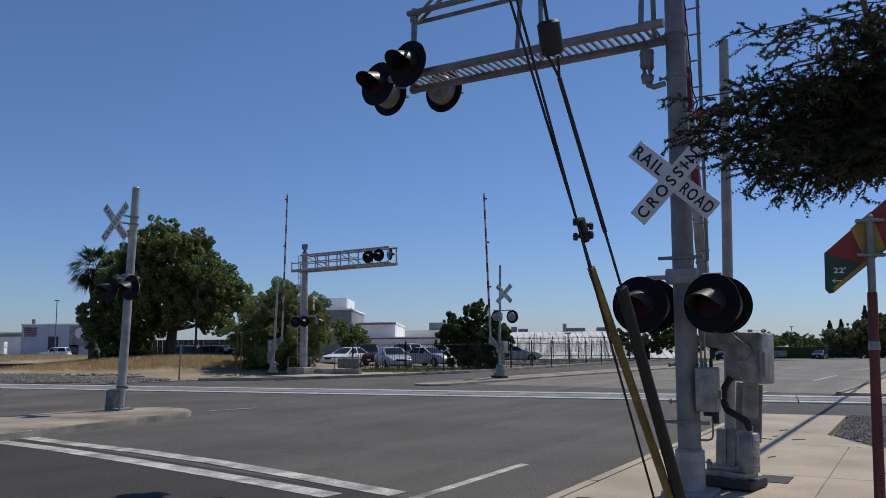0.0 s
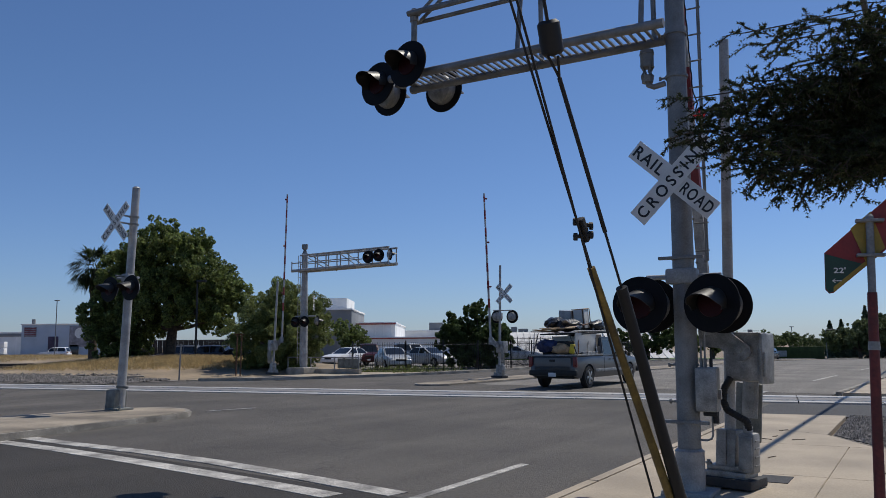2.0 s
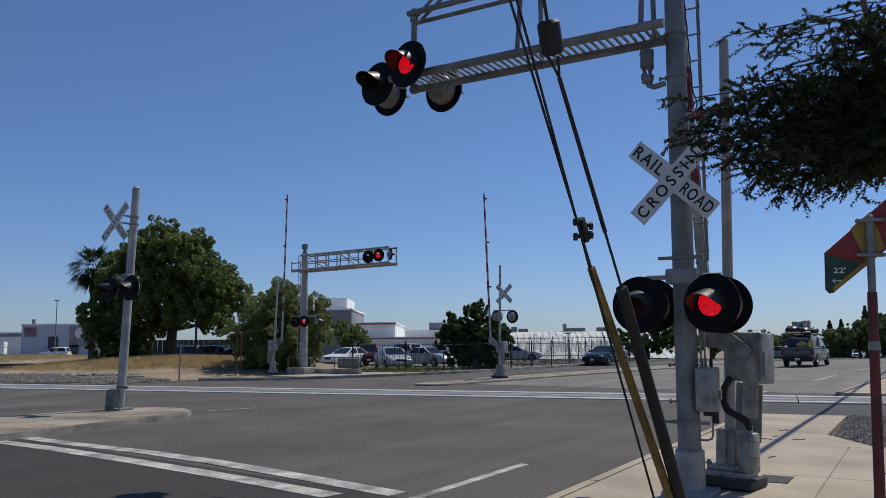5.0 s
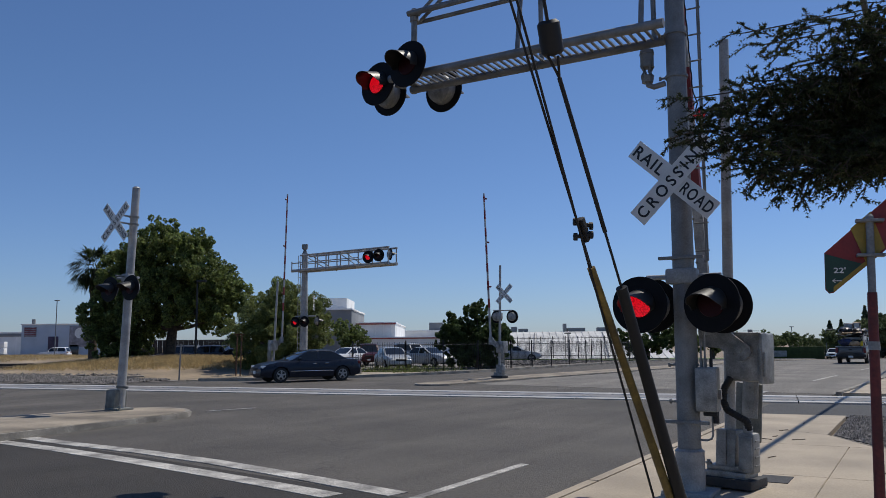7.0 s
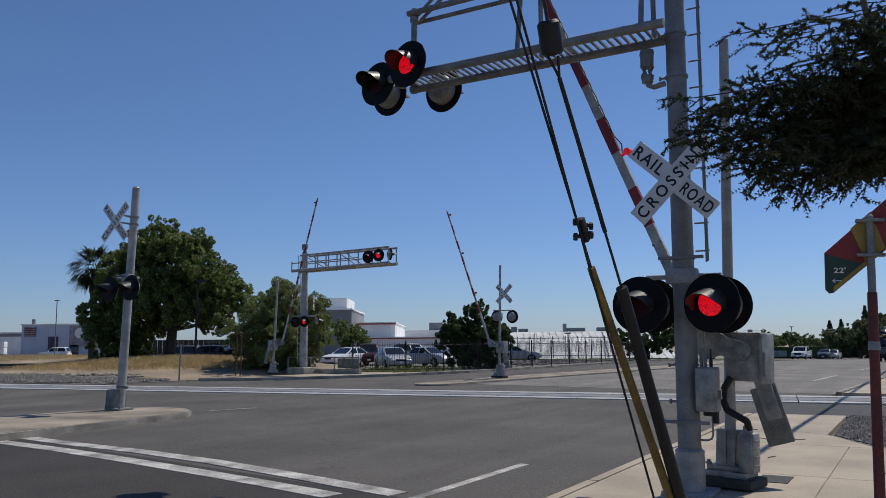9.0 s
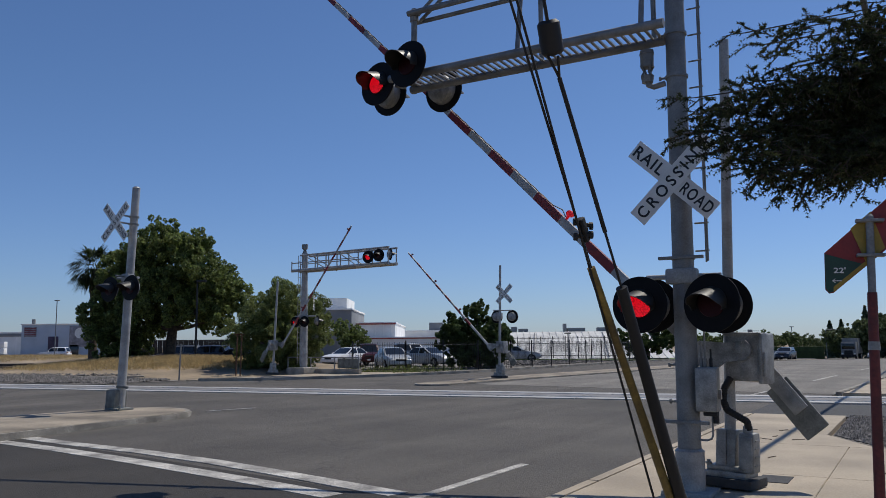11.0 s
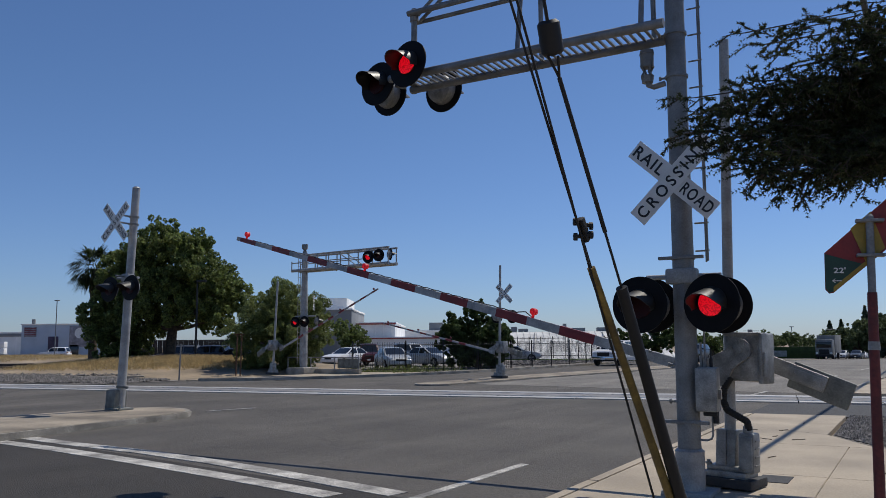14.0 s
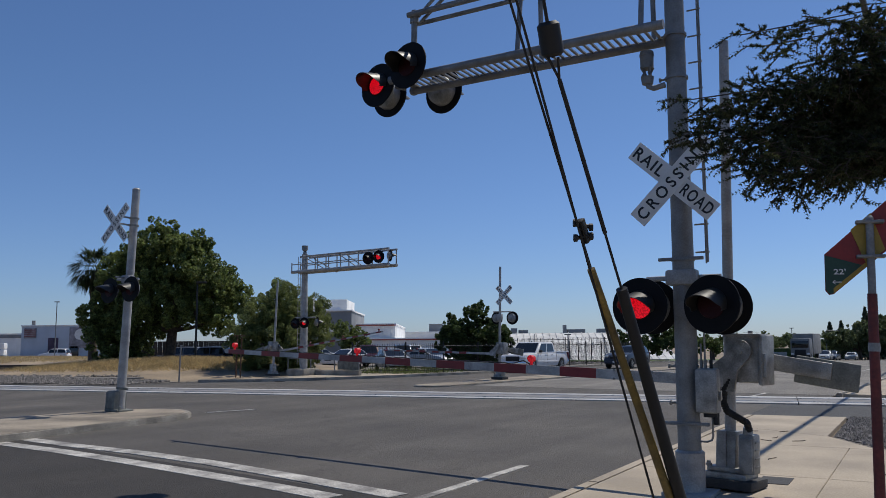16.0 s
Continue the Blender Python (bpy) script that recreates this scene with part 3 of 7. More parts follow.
gate(leaning(at(near(9.28, -1.91), -41.0, 0.04), 2.0), "tall grey railway gate with a red and white striped arm, lowering", 9.65, 1.495, 5.1,
     [(0, 85.6), (7.8, 85.6), (8.05, 83.1), (8.5, 74.6), (9.0, 64.8), (9.2, 62.4), (10.3, 50.8), (11.3, 38.6), (11.5, 36.6), (12, 31.7), (12.5, 26.9), (13, 22.1), (13.5, 17.5), (14, 13.1),
      (14.5, 8.9), (15, 4.8), (15.3, 2.7), (15.6, 1.2), (16, 0.6)], True, 0.60, 0.21)
gate(leaning(at(far(5.69, -30.01), -42.0 + 180, 0.12), 2.2), "far grey railway gate on the pavement, striped arm lowering", 8.1, 1.62, 4.95,
     [(0, 91.5), (7.9, 91.3), (8.2, 88.0), (8.5, 81.7), (9, 72.5), (9.2, 69.4), (10.3, 57.0), (11.5, 44.3), (12, 39.9), (12.5, 35.4), (13, 30.6), (13.5, 26.2), (14, 22.2), (14.5, 18.3), (15, 14.5), (15.5, 11.0), (16, 8.1)], False, 0.5)
gate(leaning(at(far(7.69, -17.27), -39.0, 0.06), 1.3), "grey railway gate on the median island, striped arm lowering", 7.2, 1.50, 5.2,
     [(0, 86.3), (7.8, 86.2), (8, 84.6), (8.5, 74.8), (9, 67.7), (9.2, 65.3), (10.3, 51.8), (11.3, 38.7), (11.5, 36.4), (12, 30.6), (12.5, 25.0), (13, 20.1), (13.5, 15.0), (14, 11.0), (14.5, 7.3), (15, 3.8), (15.4, 1.6), (16, 0.6)], False, 0.5)

# the signals carried on the median gate's mast
ms = thing("crossing_signal", leaning(at(far(7.69, -17.27), R2, 0.06), 1.3), "grey mast signal with crossbuck and round lights on the median", "railway signal", "crossing signals")
crossbuck(ms, pose(0.30, -0.14, 3.86, 0, 0, -4), 1.12)
bm = bmesh.new()
rod(bm, (-0.35, 0, 3.10), (0.60, 0, 3.10), 0.03, seg=10)
box(bm, (0, 0, 2.85), (0.2, 0.2, 0.3), None, 0.03)
part("crossarm", bm, M["silver"], ms)
for sx in (-0.28, 0.54):
    head(ms, pose(sx, 0.22, 2.82, 0, 0, 180), lit=False)

# near cantilever
C = thing("cantilever_signal", leaning(at(near(8.71, -2.205), R1, 0.0), 0.6), "tall grey steel cantilever signal mast with walkway and round lights", "railway signal", "crossing signals")
bm = bmesh.new()
rod(bm, (0, 0, 0), (0, 0, 7.6), 0.122, 0.100, 32)
part("mast", bm, M["steel"], C, "galvanised grey steel tube mast")
bm = bmesh.new()
rod(bm, (0, 0, 0), (0, 0, 0.475), 0.152, 0.150, 32)
rod(bm, (0, 0, 0.475), (0, 0, 0.50), 0.155, 0.13, 32)
box(bm, (0, 0, 0.05), (0.5, 0.5, 0.06), None, 0.01)
part("base_sleeve", bm, M["silver"], C, "wider silver sleeve round the mast's foot")
for zz, long in ((1.38, 0), (0.99, 0), (0.78, 1), (2.53, 1), (4.58, 0), (5.08, 0)):
    bm = bmesh.new()
    rod(bm, (0, 0, zz - 0.014), (0, 0, zz + 0.014), 0.126, 0.126, 28)
    if long:
        box(bm, (0, -0.10, zz), (0.48, 0.05, 0.035), None, 0.006)
    else:
        rod(bm, (-0.17, -0.03, zz), (-0.12, -0.03, zz), 0.014, seg=6)
        rod(bm, (-0.185, -0.03, zz), (-0.165, -0.03, zz), 0.026, seg=8)
    part("mast_band", bm, M["steel"], C, "steel clamp band with bolts")
crossbuck(C, pose(-0.045, -0.135, 3.395, 0, 0, -2), 1.16)
# junction box on the mast
bm = bmesh.new()
box(bm, (0.235, -0.07, 1.13), (0.20, 0.20, 0.46), None, 0.02)
box(bm, (0.235, -0.18, 1.13), (0.22, 0.025, 0.44), None, 0.012)
box(bm, (0.35, -0.07, 1.08), (0.03, 0.06, 0.1), None, 0.006)
jb = part("junction_box", bm, M["alu"], C, "grey metal junction box with a hinged lid")
bm = bmesh.new()
box(bm, (0.25, -0.05, 0.88), (0.14, 0.12, 0.05), None, 0.01)
rod(bm, (0.30, -0.06, 0.78), (0.30, -0.06, 0.9), 0.03, seg=10)
part("box_bracket", bm, M["trim_dark"], jb)
for xx, top in ((0.17, 1.62), (0.21, 2.1), (0.27, 1.55)):
    bm = bmesh.new()
    rod(bm, (xx, -0.07, 1.36), (xx, -0.07, top), 0.010, seg=8)
    rod(bm, (xx, -0.07, 1.36), (xx, -0.07, 1.45), 0.018, seg=8)
    part("conduit", bm, M["trim_dark"] if xx > 0.25 else M["steel"], jb)
bm = bmesh.new()
tube(bm, [(0.26, -0.05, 0.86), (0.26, -0.05, 0.66), (0.245, -0.05, 0.62), (0.2, -0.05, 0.60), (0.12, -0.05, 0.60)], 0.011, 8)
part("bent_conduit", bm, M["steel"], jb)
# lights on the mast
bm = bmesh.new()
rod(bm, (-0.40, -0.02, 2.33), (0.40, -0.02, 2.33), 0.028, seg=12)
box(bm, (0, -0.06, 2.33), (0.34, 0.16, 0.17), None, 0.035)
for sx in (-0.37, 0.37):
    rod(bm, (sx, -0.02, 2.33), (sx, -0.02, 2.1), 0.03, seg=10)
    rod(bm, (sx, -0.2, 2.08), (sx, 0.2, 2.08), 0.03, seg=10)
part("crossarm", bm, M["silver"], C, "grey tube crossarm with junction block")
head(C, pose(-0.395, -0.34, 2.02, -3, 0, -4), True, True)
head(C, pose(0.355, -0.34, 2.02, -3, 0, -14), True, False)
head(C, pose(-0.40, 0.16, 2.03, 0, 0, 180), lit=False)
head(C, pose(0.37, 0.16, 2.02, 0, 0, 180), lit=False)
# bell
bm = bmesh.new()
tube(bm, [(-0.12, -0.03, 4.52), (-0.25, -0.03, 4.50), (-0.31, -0.03, 4.53), (-0.32, -0.03, 4.60)], 0.032, 12)
rod(bm, (-0.32, -0.03, 4.56), (-0.32, -0.03, 4.64), 0.062, 0.075, 16)
part("bell_arm", bm, M["steel"], C)
for k in range(4):
    bm = bmesh.new()
    a = radians(45 + 90 * k)
    rod(bm, (-0.32 + 0.07 * math.cos(a), -0.03 + 0.07 * math.sin(a), 4.63), (-0.32 + 0.035 * math.cos(a), -0.03 + 0.035 * math.sin(a), 4.69), 0.014, seg=6)
    rod(bm, (-0.32 + 0.035 * math.cos(a), -0.03 + 0.035 * math.sin(a), 4.68), (-0.32 + 0.08 * math.cos(a), -0.03 + 0.08 * math.sin(a), 4.76), 0.014, seg=6)
    part("bell_leg", bm, M["steel"], C)
bm = bmesh.new()
rod(bm, (-0.32, -0.03, 4.74), (-0.32, -0.03, 4.89), 0.074, 0.076, 24)
rod(bm, (-0.32, -0.03, 4.89), (-0.32, -0.03, 4.94), 0.084, 0.076, 24)
part("warning_bell", bm, M["steel"], C, "grey electronic warning bell on a bent arm")
# walkway
for yy in (-0.47, 0.05):
    bm = bmesh.new()
    rod(bm, (0.0 if yy > 0 else 0.0, yy, 5.05), (-3.6, yy, 5.05), 0.052, seg=14)
    part("walkway_chord", bm, M["steel"], C, "grey steel tube chord")
for k in range(38):
    bm = bmesh.new()
    box(bm, (-0.16 - 0.091 * k, -0.21, 5.075), (0.030, 0.46, 0.02))
    part("grating_bar", bm, M["alu"], C, smooth=False)
for yy, zz, rr in ((-0.02, 6.12, 0.04), (0.16, 6.05, 0.03), (0.06, 6.9, 0.03)):
    bm = bmesh.new()
    rod(bm, (0, yy, zz), (-3.62, yy, zz), rr, seg=12)
    part("handrail", bm, M["steel"], C)
bm = bmesh.new()
rod(bm, (-3.56, 0.05, 5.0), (-3.56, 0.05, 6.2), 0.042, seg=14)
rod(bm, (-3.56, 0.05, 6.02), (-3.56, 0.05, 6.16), 0.06, seg=14)
part("rail_post", bm, M["steel"], C)
for xx, yy in ((-1.75, -0.47), (-1.66, 0.05), (-0.25, -0.47), (-0.25, 0.05)):
    bm = bmesh.new()
    rod(bm, (xx, yy, 5.05), (xx, yy * 0.4, 6.9), 0.03, seg=12)
    part("rail_post", bm, M["steel"], C)
for a, b in (((-3.5, 0.05, 6.1), (-2.5, 0.06, 6.9)), ((-3.5, 0.12, 6.05), (-2.2, 0.06, 6.9))):
    bm = bmesh.new()
    rod(bm, a, b, 0.024, seg=8)
    part("brace", bm, M["steel"], C)
bm = bmesh.new()
box(bm, (-3.5, -0.15, 5.1), (0.05, 0.75, 0.05), None, 0.01)
rod(bm, (-3.6, -0.1, 5.05), (-3.75, -0.1, 5.1), 0.03, seg=8)
part("lamp_bracket", bm, M["steel"], C)
head(C, pose(-3.98, -0.22, 5.13, -4, 0, -9), True, True)
head(C, pose(-3.23, -0.61, 5.15, -4, 0, -9), True, False)
head(C, pose(-4.13, 0.30, 5.14, 0, 0, 174), lit=False)
head(C, pose(-3.27, 0.37, 5.08, 0, 0, 174), lit=False)
# ladder
for xx in (0.20, 0.245):
    bm = bmesh.new()
    rod(bm, (xx, 0.22 if xx < 0.22 else 0.1, 2.5), (xx, 0.22 if xx < 0.22 else 0.1, 7.4), 0.010, seg=8)
    part("ladder_rail", bm, M["steel"], C)
for k in range(15):
    bm = bmesh.new()
    rod(bm, (0.10, 0.16, 2.62 + 0.31 * k), (0.25, 0.16, 2.62 + 0.31 * k), 0.010, seg=8)
    part("ladder_rung", bm, M["steel"], C)

# left mast on the traffic island
Lm = thing("crossing_signal", leaning(at(near(12.50, -16.58), R1, 0.13), 2.1), "silver mast signal with crossbuck and hooded lights on the island", "railway signal", "crossing signals")
bm = bmesh.new()
rod(bm, (0, 0, 0), (0, 0, 5.40), 0.108, 0.092, 20)
rod(bm, (0, 0, 5.40), (0, 0, 5.44), 0.1, 0.06, 20)
part("mast", bm, M["silver"], Lm)
bm = bmesh.new()
box(bm, (-0.10, -0.05, 0.27), (0.34, 0.36, 0.44), None, 0.05)
box(bm, (-0.03, 0, 0.03), (0.48, 0.46, 0.06), None, 0.02)
box(bm, (0.16, -0.1, 0.56), (0.4, 0.06, 0.06), None, 0.02)
for sx in (-0.25, 0.25):
    rod(bm, (sx, -0.2, 0.03), (sx, -0.2, 0.14), 0.03, seg=6)
part("base_casting", bm, M["cw"], Lm, "weathered dark grey base casting")
for zz in (4.5, 4.68, 3.2):
    bm = bmesh.new()
    rod(bm, (0, 0, zz - 0.02), (0, 0, zz + 0.02), 0.12, 0.12, 20)
    box(bm, (-0.02, -0.22, zz), (0.05, 0.34, 0.04), None, 0.01)
    part("mast_band", bm, M["steel"], Lm)
crossbuck(Lm, pose(-0.16, -0.40, 4.51, 0, 0, 0), 1.2)
bm = bmesh.new()
rod(bm, (-0.40, -0.05, 3.17), (0.40, -0.05, 3.17), 0.03, seg=10)
box(bm, (0, -0.05, 3.17), (0.28, 0.2, 0.2), None, 0.04)
part("crossarm", bm, M["silver"], Lm)
head(Lm, pose(-0.34, -0.30, 2.88, -3, 0, 0), lit=False)
head(Lm, pose(0.44, -0.30, 2.91, -3, 0, 0), lit=False)

# far cantilever
F = thing("cantilever_signal", at(far(9.19, -31.21), R2, 0.0), "far grey cantilever signal with railed walkway and red lights", "railway signal", "crossing signals")
bm = bmesh.new()
rod(bm, (0, 0, 0.3), (0, 0, 7.0), 0.22, 0.17, 20)
part("mast", bm, M["silver"], F)
bm = bmesh.new()
box(bm, (0, 0, 0.12), (1.25, 1.25, 0.54), None, 0.04)
part("foundation", bm, M["kerb"], F, "square concrete foundation block")
bm = bmesh.new()
rod(bm, (0, 0, 7.0), (0, 0, 7.12), 0.12, seg=12)
rod(bm, (0, 0, 7.12), (0, 0, 7.25), 0.06, 0.16, 12)
rod(bm, (0, 0, 7.25), (0, 0, 7.5), 0.18, 0.18, 14)
part("warning_bell", bm, M["steel"], F)
for yy in (-0.35, 0.35):
    for zz, rr in ((5.96, 0.09), (6.82, 0.055), (6.4, 0.03)):
        bm = bmesh.new()
        rod(bm, (-0.7 if zz < 6.5 else 0, yy, zz), (6.55 if zz > 6.5 or zz < 6 else 4.4, yy, zz), rr, seg=10)
        part("walkway_rail", bm, M["silver"], F)
    for xx in (-0.7, 0.5, 1.35, 2.2, 3.1, 4.4, 5.4, 6.5):
        bm = bmesh.new()
        rod(bm, (xx, yy, 5.96), (xx, yy, 6.82 if xx > 0 else 6.5), 0.035, seg=8)
        part("rail_post", bm, M["silver"], F)
    bm = bmesh.new()
    rod(bm, (0.4, yy, 6.75), (2.2, yy, 5.85), 0.03, seg=8)
    rod(bm, (3.0, yy, 6.75), (4.4, yy, 5.9), 0.03, seg=8)
    part("brace", bm, M["silver"], F)
bm = bmesh.new()
box(bm, (2.95, 0, 5.96), (7.2, 0.6, 0.05))
part("walkway_deck", bm, M["steel"], F, smooth=False)
head(F, pose(5.22, -0.50, 6.36, 0, 0, 12), False, True, r=0.34)
head(F, pose(5.95, -0.50, 6.40, 0, 0, 12), False, False, r=0.34)
head(F, pose(6.45, -0.1, 6.45, 0, 0, 150), lit=False, r=0.32)
bm = bmesh.new()
rod(bm, (-0.5, -0.2, 3.3), (1.1, -0.2, 3.3), 0.04, seg=8)
part("crossarm", bm, M["silver"], F)
head(F, pose(-0.30, -0.42, 2.98, 0, 0, 12), False, True, r=0.31)
head(F, pose(0.42, -0.42, 3.0, 0, 0, 12), False, False, r=0.31)
head(F, pose(0.98, 0.1, 3.02, 0, 0, 150), lit=False, r=0.31)
crossbuck(F, pose(0.42, 0.35, 4.1, 0, 0, 128), 1.1)
for xx in (-0.42, -0.62):
    bm = bmesh.new()
    rod(bm, (xx, 0.1, 0.6), (xx, 0.1, 6.9), 0.018, seg=6)
    part("ladder_rail", bm, M["silver"], F)
for k in range(19):
    bm = bmesh.new()
    rod(bm, (-0.42, 0.1, 0.8 + 0.32 * k), (-0.62, 0.1, 0.8 + 0.32 * k), 0.014, seg=6)
    part("ladder_rung", bm, M["silver"], F)

# ---------------- guy wires, cables and the small sign ----------------
def strand(g, pts, r):
    bm = bmesh.new()
    tube(bm, pts, r, 8)
    return part("wire", bm, M["wire"], g)


def guard(g, a, b, r, material, lbl):
    n = 14
    bm = bmesh.new()
    tube(bm, [a.lerp(b, k / n) for k in range(n + 1)], [r * (1.10 - 0.22 * k / n) for k in range(n + 1)], 14)
    return part("guard_sleeve", bm, material, g, lbl)


def beyond(a, b, k):
    return b + (b - a) * k


def anchor(g, p):
    bm = bmesh.new()
    rod(bm, (p.x, p.y, -0.3), (p.x, p.y, 0.08), 0.012, seg=6)
    part("anchor_rod", bm, M["steel"], g)


# yellow-guarded wire and the bare one beside it run up together
Y0, Y1, Y2 = Vector((1.863, 6.265, 0.0)), Vector((0.995, 5.3, 2.124)), Vector((0.411, 4.5, 3.661))
G1 = thing("guy_wire", pose(0, 0, 0), "steel guy wire with a scuffed yellow plastic guard", "guy wire", "guy wires")
strand(G1, [Y0, Y1, Y2, beyond(Y1, Y2, 3.6)], 0.0085)
guard(G1, Y0, Y1, 0.031, M["yellow"], "scuffed yellow plastic guard sleeve")
anchor(G1, Y0)
B0, B1, B2 = Vector((1.71, 6.27, 0.0)), Vector((0.998, 5.3, 2.07)), Vector((0.452, 4.5, 3.661))
G3 = thing("guy_wire", pose(0, 0, 0), "bare dark steel guy wire beside the guards", "guy wire", "guy wires")
strand(G3, [B0, B1, B2, beyond(B1, B2, 3.6)], 0.0085)
anchor(G3, B0)
bm = bmesh.new()
c = Vector((0.932, 5.2, 2.367))
d1 = (Y2 - Y1).normalized()
box(bm, (0, 0, 0), (0.05, 0.06, 0.17), Matrix.Translation(c) @ d1.to_track_quat("Z", "Y").to_matrix().to_4x4(), 0.012)
for s in (-0.05, 0.05):
    rod(bm, c + Vector((-0.06, -0.03, s)), c + Vector((0.06, 0.03, s * 0.6)), 0.014, seg=6)
    rod(bm, c + Vector((-0.07, -0.03, s)), c + Vector((-0.045, -0.03, s)), 0.026, seg=6)
    rod(bm, c + Vector((0.045, 0.03, s * 0.6)), c + Vector((0.07, 0.03, s * 0.6)), 0.026, seg=6)
part("wire_clamp", bm, M["trim_dark"], G1, "dark bolted three-bolt wire clamp")
# black-guarded wire with the drum insulator
K0, K1, K2, K3 = Vector((1.91, 6.263, 0.0)), Vector((1.206, 5.35, 1.992)), Vector((0.737, 4.78, 3.268)), Vector((0.679, 4.62, 3.347))
K4 = Vector((0.615, 4.5, 3.652))
G2 = thing("guy_wire", pose(0, 0, 0), "steel guy wire with a wide black guard", "guy wire", "guy wires")
strand(G2, [K0, K1, K2, K3 + Vector((0.03, 0, 0))], 0.009)
strand(G2, [K2, K3 + Vector((-0.03, 0, 0.0))], 0.009)
strand(G2, [K3, K4, beyond(K3, K4, 12)], 0.011)
guard(G2, K0, K1, 0.044, M["trim_dark"], "wide black guard sleeve")
anchor(G2, K0)
bm = bmesh.new()
tube(bm, [K1.lerp(K2, 0.28), K2], 0.0145, 8)
part("wire_splice", bm, M["wire"], G2)
bm = bmesh.new()
rot = Matrix.Translation(Vector((0.665, 4.62, 3.465))) @ (K4 - K3).normalized().to_track_quat("Z", "Y").to_matrix().to_4x4()
for z0, z1, r0, r1 in ((-0.085, 0.085, 0.070, 0.070), (-0.105, -0.085, 0.050, 0.070), (0.085, 0.105, 0.070, 0.050)):
    rod(bm, rot @ Vector((0, 0, z0)), rot @ Vector((0, 0, z1)), r0, r1, 18)
part("strain_insulator", bm, M["trim_dark"], G2, "dark glazed drum insulator")

up = thing("utility_pole", pose(-2.85, 0.6, 0), "tall round brown wooden utility pole on the pavement edge", "utility pole")
M["wood"] = mat("old_wood", (0.16, 0.11, 0.075), 0.85, 0, 0.2, 3, 40, 0.3)
bm = bmesh.new()
rod(bm, (0, 0, -0.1), (0, 0, 12), 0.17, 0.12, 20)
part("shaft", bm, M["wood"], up)
bm = bmesh.new()
box(bm, (0, 0, 11.2), (2.6, 0.1, 0.12), pose(0, 0, 0, 0, 0, R1), 0.01)
part("crossarm", bm, M["wood"], up)
for w, z, r in ((-0.55, 8.0, 0.055), (-4.6, 9.5, 0.02), (-6.0, 9.6, 0.02)):
    bm = bmesh.new()
    tube(bm, [near(-40, w, z), near(10, w, z - 0.4), near(60, w + 0.6, z), near(140, w + 5, z + 0.4)], r, 8)
    if w > -1:
        part("cable", bm, M["wire"], thing("overhead_cable", pose(0, 0, 0), "thick black overhead cable bundle along the road", "cable"))

S = thing("clearance_sign", leaning(pose(2.44, 4.63, 0, 0, 0, -22), 2.1), "slanted red and yellow sign with green end, red post", "sign")
M["sign_red"] = mat("sign_red", (0.24, 0.022, 0.02), 0.5, 0, 0.1, 6, 60, 0.02)
M["sign_yellow"] = mat("sign_yellow", (0.33, 0.22, 0.025), 0.5, 0, 0.1, 6, 60, 0.02)
M["sign_green"] = mat("sign_green", (0.015, 0.055, 0.035), 0.5, 0, 0.1, 6, 60, 0.02)
M["post_red"] = mat("post_red", (0.135, 0.022, 0.02), 0.6, 0, 0.22, 6, 50, 0.05)
bm = bmesh.new()
rod(bm, (0, 0, 0.02), (0, 0, 1.90), 0.031, 0.027, 16)
part("post", bm, M["post_red"], S, "faded red sleeve on the post")
bm = bmesh.new()
rod(bm, (0, 0, 1.88), (0, 0, 2.35), 0.022, 0.022, 16)
rod(bm, (0, 0, 2.35), (0, 0, 2.365), 0.022, 0.012, 16)
for zz in (2.12, 2.325):
    box(bm, (0, 0.0, zz), (0.15, 0.06, 0.018), None, 0.003)
part("post_top", bm, M["steel"], S, "bare grey post top with clamp brackets")
bm = bmesh.new()
rod(bm, (0, 0, 1.565), (0, 0, 1.615), 0.033, 0.031, 16)
part("post_band", bm, M["alu"], S, "pale tape band round the post")


def plate(name, pts, y, material, parent, lbl=""):
    bm = bmesh.new()
    prism(bm, pts, 0, 0.003)
    rot = Matrix(((0, 1, 0, 0), (1, 0, 0, 0), (0, 0, 1, 0), (0, 0, 0, 1)))
    bmesh.ops.transform(bm, matrix=Matrix.Translation((0, y, 0)) @ rot, verts=bm.verts)
    bmesh.ops.recalc_face_normals(bm, faces=bm.faces)
    return part(name, bm, material, parent, lbl, False)


face = plate("sign_face", [(-0.245, 1.92), (-0.225, 1.895), (-0.20, 1.90), (0.75, 2.75), (0.75, 3.07), (-0.245, 2.14)], 0.034, M["sign_red"], S, "striped sheet metal sign face")
plate("green_end", [(-0.243, 1.93), (-0.225, 1.90), (-0.20, 1.905), (-0.02, 2.065), (-0.243, 2.135)], 0.0295, M["sign_green"], face)
for x0 in (-0.02, 0.30):
    plate("yellow_stripe", [(x0, 2.075 + (x0 + 0.02) * 0.895), (x0 + 0.10, 2.165 + (x0 + 0.02) * 0.895), (x0 + 0.03, 2.385 + (x0 + 0.02) * 0.93), (x0 - 0.08, 2.285 + (x0 + 0.02) * 0.93)], 0.0295, M["sign_yellow"], face)
plate("yellow_stripe", [(-0.20, 1.905), (-0.02, 2.065), (0.0, 2.085), (-0.03, 2.085), (-0.2, 1.935)], 0.0285, M["sign_yellow"], face)
lettering("22'", 0.065, 0.034, M["sign_white"], face, pose(-0.165, 0.027, 2.035, 90, 0, 0), 0.001)
bm = bmesh.new()
box(bm, (-0.18, 0.0275, 1.972), (0.05, 0.002, 0.005))
